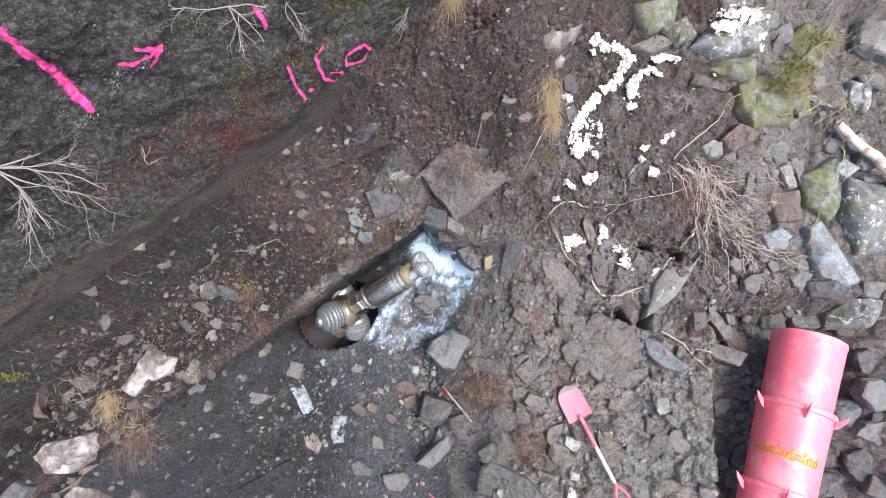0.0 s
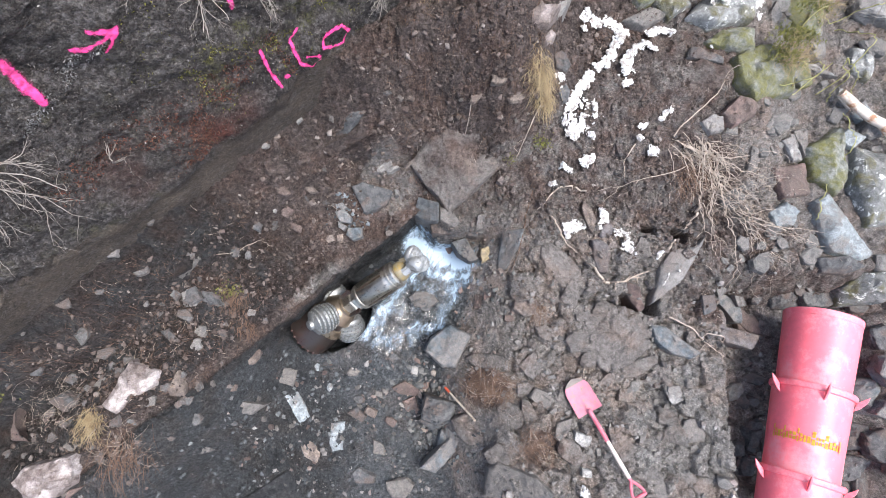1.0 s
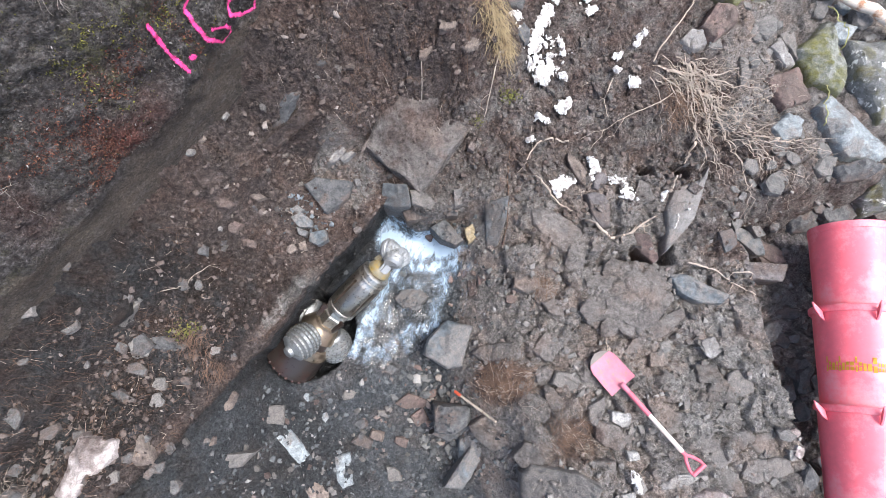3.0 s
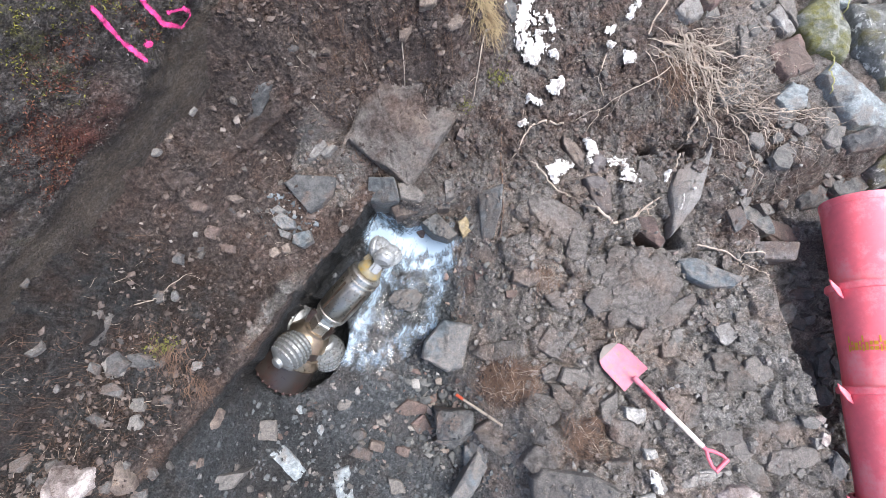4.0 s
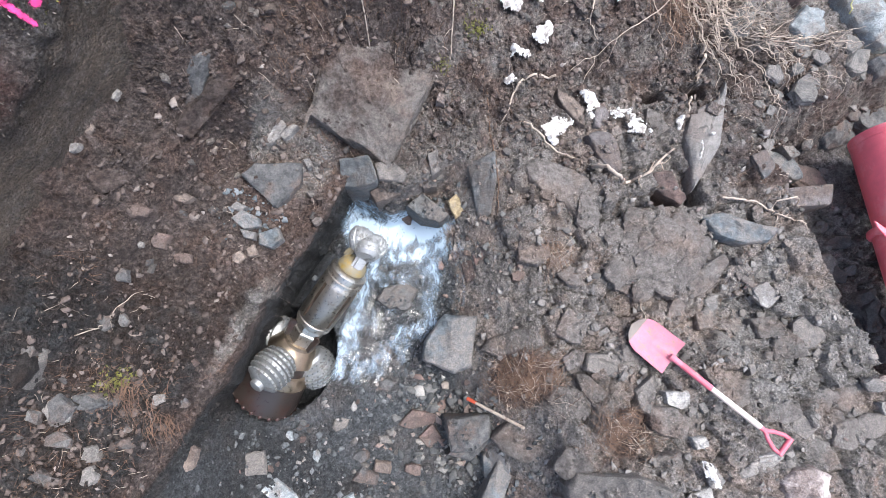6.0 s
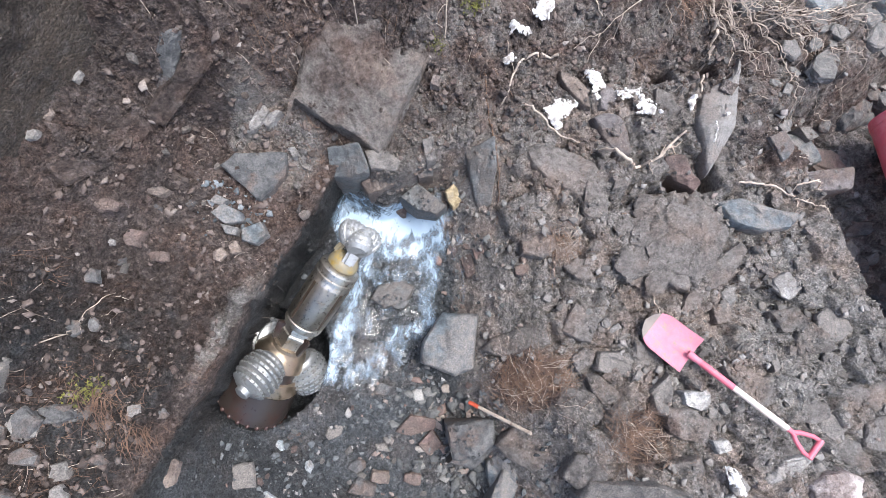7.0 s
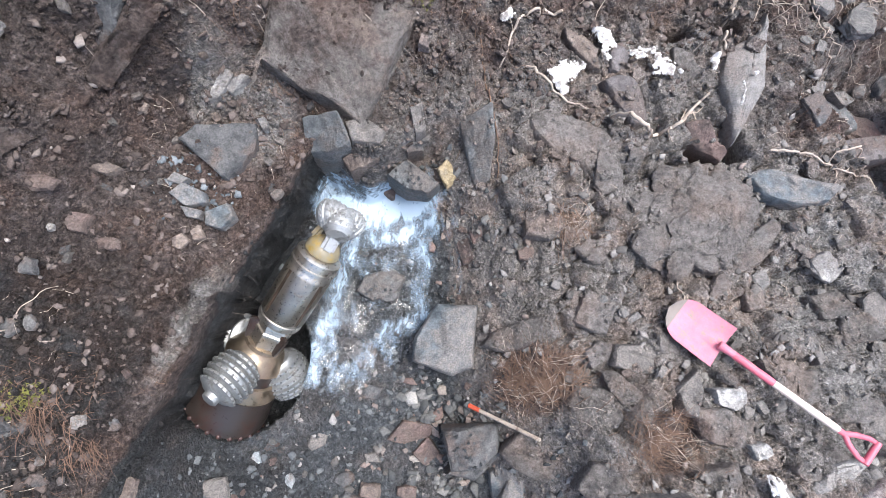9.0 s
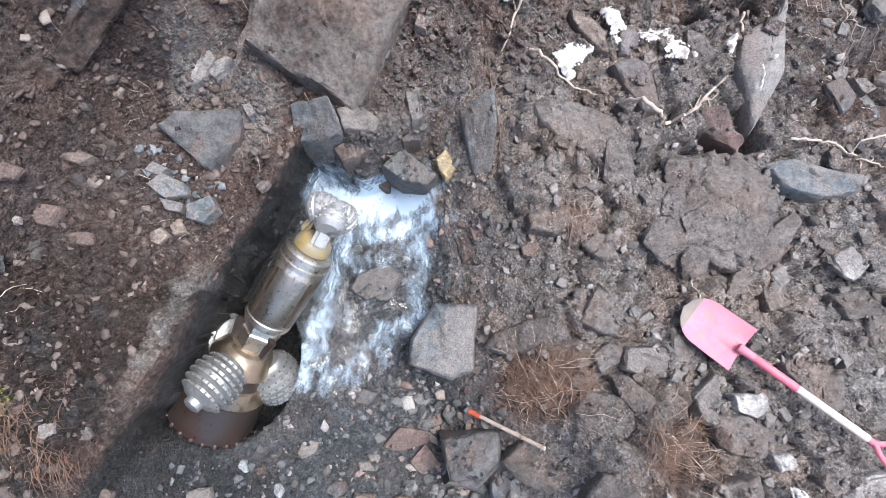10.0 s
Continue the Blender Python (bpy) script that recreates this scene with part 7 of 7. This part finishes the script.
def strew(rs, x, y, z, size, mat, name, label, clod):
    """One mesh of broken chips at the places given."""
    V, F, o = [], [], 0
    kind = rs.randint(0, 14, len(x))
    yaw, tx, ty = rs.uniform(0, 6.28, len(x)), rs.normal(0, 0.35, len(x)), rs.normal(0, 0.35, len(x))
    for k in range(14):
        i = np.nonzero(kind == k)[0]
        P = chip_v[k][None] * size[i, None, None]
        ca, sa = np.cos(yaw[i])[:, None], np.sin(yaw[i])[:, None]
        px, py, pz = P[..., 0], P[..., 1], P[..., 2]
        pz = pz + px * tx[i, None] + py * ty[i, None]
        Q = np.stack([px * ca - py * sa + x[i, None], px * sa + py * ca + y[i, None], pz + z[i, None]], -1)
        V.append(Q.reshape(-1, 3))
        F.append((chip_f[k][None] + (np.arange(len(i)) * len(chip_v[k]))[:, None, None] + o).reshape(-1, 3))
        o += Q.shape[0] * Q.shape[1]
    V, F = np.concatenate(V), np.concatenate(F)
    me = bpy.data.meshes.new(name)
    me.vertices.add(len(V))
    me.vertices.foreach_set("co", V.astype(np.float32).ravel())
    me.loops.add(F.size)
    me.loops.foreach_set("vertex_index", F.astype(np.int32).ravel())
    me.polygons.add(len(F))
    me.polygons.foreach_set("loop_start", np.arange(0, F.size, 3, dtype=np.int32))
    me.update(calc_edges=True)
    if clod:
        a = me.color_attributes.new("zone", "FLOAT_COLOR", "POINT")
        a.data.foreach_set("color", np.concatenate([zones(V[:, 0], V[:, 1]), np.ones((len(V), 1))], -1).astype(np.float32).ravel())
    return tagged(obj(name, me, mat), label, "soil" if clod else "gravel", kind="stuff")


def crumbs(stones, per_m2, seed, mat, label):
    """Loose soil and chips on the tops of stones."""
    rs = np.random.RandomState(seed)
    P = []
    for ob, share in stones:
        me = ob.data
        n = len(me.polygons)
        c, nn, ar = np.empty(n * 3, np.float32), np.empty(n * 3, np.float32), np.empty(n, np.float32)
        me.polygons.foreach_get("center", c)
        me.polygons.foreach_get("normal", nn)
        me.polygons.foreach_get("area", ar)
        m = np.array(ob.matrix_world)
        c, nn = c.reshape(-1, 3) @ m[:3, :3].T + m[:3, 3], nn.reshape(-1, 3) @ m[:3, :3].T
        w = ar * (nn[:, 2] > 0.75) * (0.15 + sm(-0.1, 0.25, fbm(c[:, 0], c[:, 1], 5, 3, seed)))
        if w.sum() <= 0:
            continue
        k = rs.choice(n, int(per_m2 * share * w.sum()), p=w / w.sum())
        P.append(c[k] + rs.normal(0, 0.3, (len(k), 3)) * np.sqrt(ar[k])[:, None] * (1, 1, 0))
    P = np.concatenate(P)
    size = 0.005 * 4.5 ** (rs.rand(len(P)) ** 2.2)
    return strew(rs, P[:, 0], P[:, 1], P[:, 2] + size * 0.1, size, mat, "soil_crumbs", label, True)


BARE = lambda x, y: 1 - hole_mask(x, y)  # noqa: E731
gravel(76000, (-4.2, 6.2), (-3.6, 2.08), lambda x, y, s, d: (1 - 0.85 * stony(x, y)) * (1 - 0.7 * pit_mask(x, y)) * BARE(x, y) * sm(3.9, 3.0, np.hypot(x, y)), GROUND, 500, "soil_clods", "crumbled clods of soil strewn over the ground", 0.007, 0.030, True)
gravel(46000, (-2.9, 3.2), (-2.2, 2.08), lambda x, y, s, d: (1 - 0.85 * stony(x, y)) * (1 - 0.7 * pit_mask(x, y)) * BARE(x, y) * sm(2.9, 2.2, np.hypot(x, y)), GROUND, 505, "soil_clods", "flat broken crumbs of soil and slate", 0.007, 0.036, True)
gravel(7500, (-4.2, 3.4), (1.0, 2.1), lambda x, y, s, d: (1.0 - 0.6 * sm(1.25, 1.05, d)) * sm(2.08, 1.85, d) * sm(4.2, 3.0, np.hypot(x, y)), PEATY, 501, "gravel", "small reddish-brown stone chips in the peat", 0.007, 0.040)
gravel(15000, (0.4, 5.2), (-2.6, 1.2), lambda x, y, s, d: (1 - pit_mask(x, y)) * sm(0.3, 0.8, y) * sm(4.4, 3.0, np.hypot(x, y)), PEATY, 502, "gravel", "small brown stone chips in the soil", 0.007, 0.034)
gravel(14000, (-2.4, 4.2), (-3.4, 0.4), lambda x, y, s, d: (1 - 0.4 * stony(x, y)) * (1 - 0.7 * pit_mask(x, y)) * sm(0.9, 0.4, y) * sm(3.9, 2.6, np.hypot(x, y)), GREYISH, 503, "gravel", "small grey slate chips in the clay", 0.008, 0.045)
gravel(14000, (-3.2, 1.2), (-1.9, 1.0), lambda x, y, s, d: pit_mask(x, y) * BARE(x, y) * (0.4 + 0.6 * sm(0.05, 0.3, fbm(x, y, 2.6, 3, 97))), WETTISH, 504, "gravel", "small wet grey stone chips in the pit", 0.006, 0.038)

BLUISH = gravel_mat("blue slate chips", ((0.0, (0.05, 0.056, 0.06)), (0.5, (0.115, 0.13, 0.14)), (1.0, (0.20, 0.22, 0.235))))
gravel(1500, (-0.9, 0.9), (1.0, 2.0), lambda x, y, s, d: sm(0.27, 0.08, np.hypot(x + 0.84, y - 1.13)), BLUISH, 506, "gravel", "crushed blue-grey slate on the peat", 0.010, 0.045)
BROKEN = gravel_mat("broken slate and red stone", ((0.0, (0.05, 0.052, 0.052)), (0.4, (0.105, 0.106, 0.104)), (0.7, (0.165, 0.16, 0.15)), (0.85, (0.19, 0.13, 0.11)), (0.96, (0.24, 0.21, 0.18)), (1.0, (0.36, 0.35, 0.33))))
gravel(3400, (-1.6, 0.7), (-1.7, 0.6), lambda x, y, s, d: sm(0.5, 0.15, np.hypot(x + 0.18, (y + 0.82) * 0.8)), BROKEN, 507, "gravel", "heaped broken slate chips at the side of the pit", 0.015, 0.075)
gravel(700, (-1.0, 1.2), (-0.8, 0.9), lambda x, y, s, d: sm(0.5, 0.2, np.hypot(x - 0.42, (y - 0.2) * 0.6)), BROKEN, 508, "gravel", "broken reddish and grey chips beside the water", 0.014, 0.05)
crumbs(DUSTED, 1500, 520, GROUND, "loose crumbs of soil on the tops of stones")
# the larger chips, each on its own
chips = []
for k in range(10):
    chips.append({})
    for key, mat in (("g", ROCK["g"]), ("t", ROCK["t"]), ("d", ROCK["d"]), ("e", ROCK["e"]), ("r", ROCK["r"]), ("b", ROCK["b"])):
        me = bpy.data.meshes.new("pebble")
        b = rock_mesh(1.0, 0.72, 0.45, 700 + k, 0, 0)
        b.to_mesh(me)
        b.free()
        me.materials.append(mat)
        chips[k][key] = me
rs = np.random.RandomState(9)
made = 0
while made < 300:
    x, y = rs.uniform(-2.1, 2.7), rs.uniform(-1.4, 2.0)
    s, d = to_sd(x, y)
    if d > 2.0 or hole_mask(x, y) > 0 or rs.rand() > 0.35 + sm(-0.2, 0.2, fbm(np.array(x), np.array(y), 1.6, 2, 33)):
        continue
    pit = float(pit_mask(x, y)) > 0.5
    key = rs.choice(list("gbdrg" if pit else ("tdeerg" if d > 1 or y > 0.6 else "ggeedg")))
    size = rs.uniform(0.035, 0.085)
    p = new("pebble", chips[rs.randint(10)][key])
    p.parent = ground
    p.matrix_world = pose(x, y, float(surface(x, y)) + size * 0.08, rs.uniform(-12, 12), rs.uniform(-12, 12), rs.uniform(0, 360)) @ Matrix.Scale(size, 4)
    made += 1


# ---- low heath plants that cling to the rock face
def heath(n, seed, mat, label, s_span, z_span, where):
    rs = np.random.RandomState(seed)
    s, z = rs.uniform(*s_span, n), rs.uniform(*z_span, n)
    ok = rs.rand(n) < where(s, z)
    s, z = s[ok], z[ok]
    n = len(s)
    x, y = to_xy(s, face_d(s, z) - 0.012)
    P = np.stack([x, y, z], -1)
    h = rs.normal(0, 1, (n, 3)) + np.array([EY * 0.7, -EX * 0.7, 0.5])
    h /= np.linalg.norm(h, axis=1)[:, None]
    side_ = np.cross(h, rs.normal(0, 1, (n, 3)))
    side_ /= np.linalg.norm(side_, axis=1)[:, None]
    r = rs.uniform(0.004, 0.012, n)[:, None]
    V = np.stack([P - side_ * r * 0.3, P + side_ * r * 0.3, P + side_ * r * 0.25 + h * r, P + h * r * 1.6, P - side_ * r * 0.25 + h * r], 1).reshape(-1, 3)
    F = (np.arange(n)[:, None] * 5 + np.arange(5)[None]).tolist()
    me = bpy.data.meshes.new("heath")
    me.from_pydata(V.tolist(), [], F)
    return tagged(obj("heath", me, mat), label, "heath", kind="stuff")


HEATH_DARK = gravel_mat("dark heath", ((0.0, (0.02, 0.017, 0.015)), (0.5, (0.058, 0.047, 0.041)), (0.85, (0.115, 0.10, 0.09)), (0.97, (0.19, 0.175, 0.165)), (1.0, (0.30, 0.28, 0.265))))
HEATH_GREEN = gravel_mat("olive moss leaves", ((0.0, (0.045, 0.045, 0.014)), (0.5, (0.125, 0.12, 0.03)), (1.0, (0.27, 0.26, 0.06))))
HEATH_RED = gravel_mat("red-brown moss leaves", ((0.0, (0.045, 0.017, 0.013)), (0.5, (0.13, 0.05, 0.036)), (1.0, (0.22, 0.11, 0.07))))
heath(70000, 601, HEATH_DARK, "dark heath plants clinging to the rock face", (-3.2, 2.0), (0.9, 3.3), lambda s, z: 0.25 + 0.75 * sm(-0.1, 0.15, fbm(s, z, 2.0, 3, 601)))
heath(34000, 602, HEATH_GREEN, "olive moss clinging to the rock face", (-0.5, 1.6), (0.95, 2.2), lambda s, z: sm(-0.02, 0.2, fbm(s, z, 2.4, 4, 602)) * (0.1 + 0.9 * sm(0.26, 0.1, abs(z - 1.55)) * sm(-0.35, -0.1, s)))
heath(22000, 603, HEATH_RED, "red-brown moss clinging to the rock face", (-1.4, 0.4), (0.9, 1.7), lambda s, z: sm(-0.12, 0.15, fbm(s, z, 1.8, 4, 603)) * sm(1.65, 1.2, z))
HEATH_PALE = gravel_mat("pale lichen crust", ((0.0, (0.08, 0.075, 0.072)), (0.5, (0.17, 0.165, 0.16)), (1.0, (0.36, 0.35, 0.34))))
heath(9000, 604, HEATH_PALE, "pale lichen crust in a streak on the rock face", (-1.15, -0.40), (1.85, 2.25), lambda s, z: sm(0.075, 0.02, abs(z - 2.13 + 0.35 * (-0.49 - s)) + 0.05 * fbm(s, z, 6, 3, 604)))
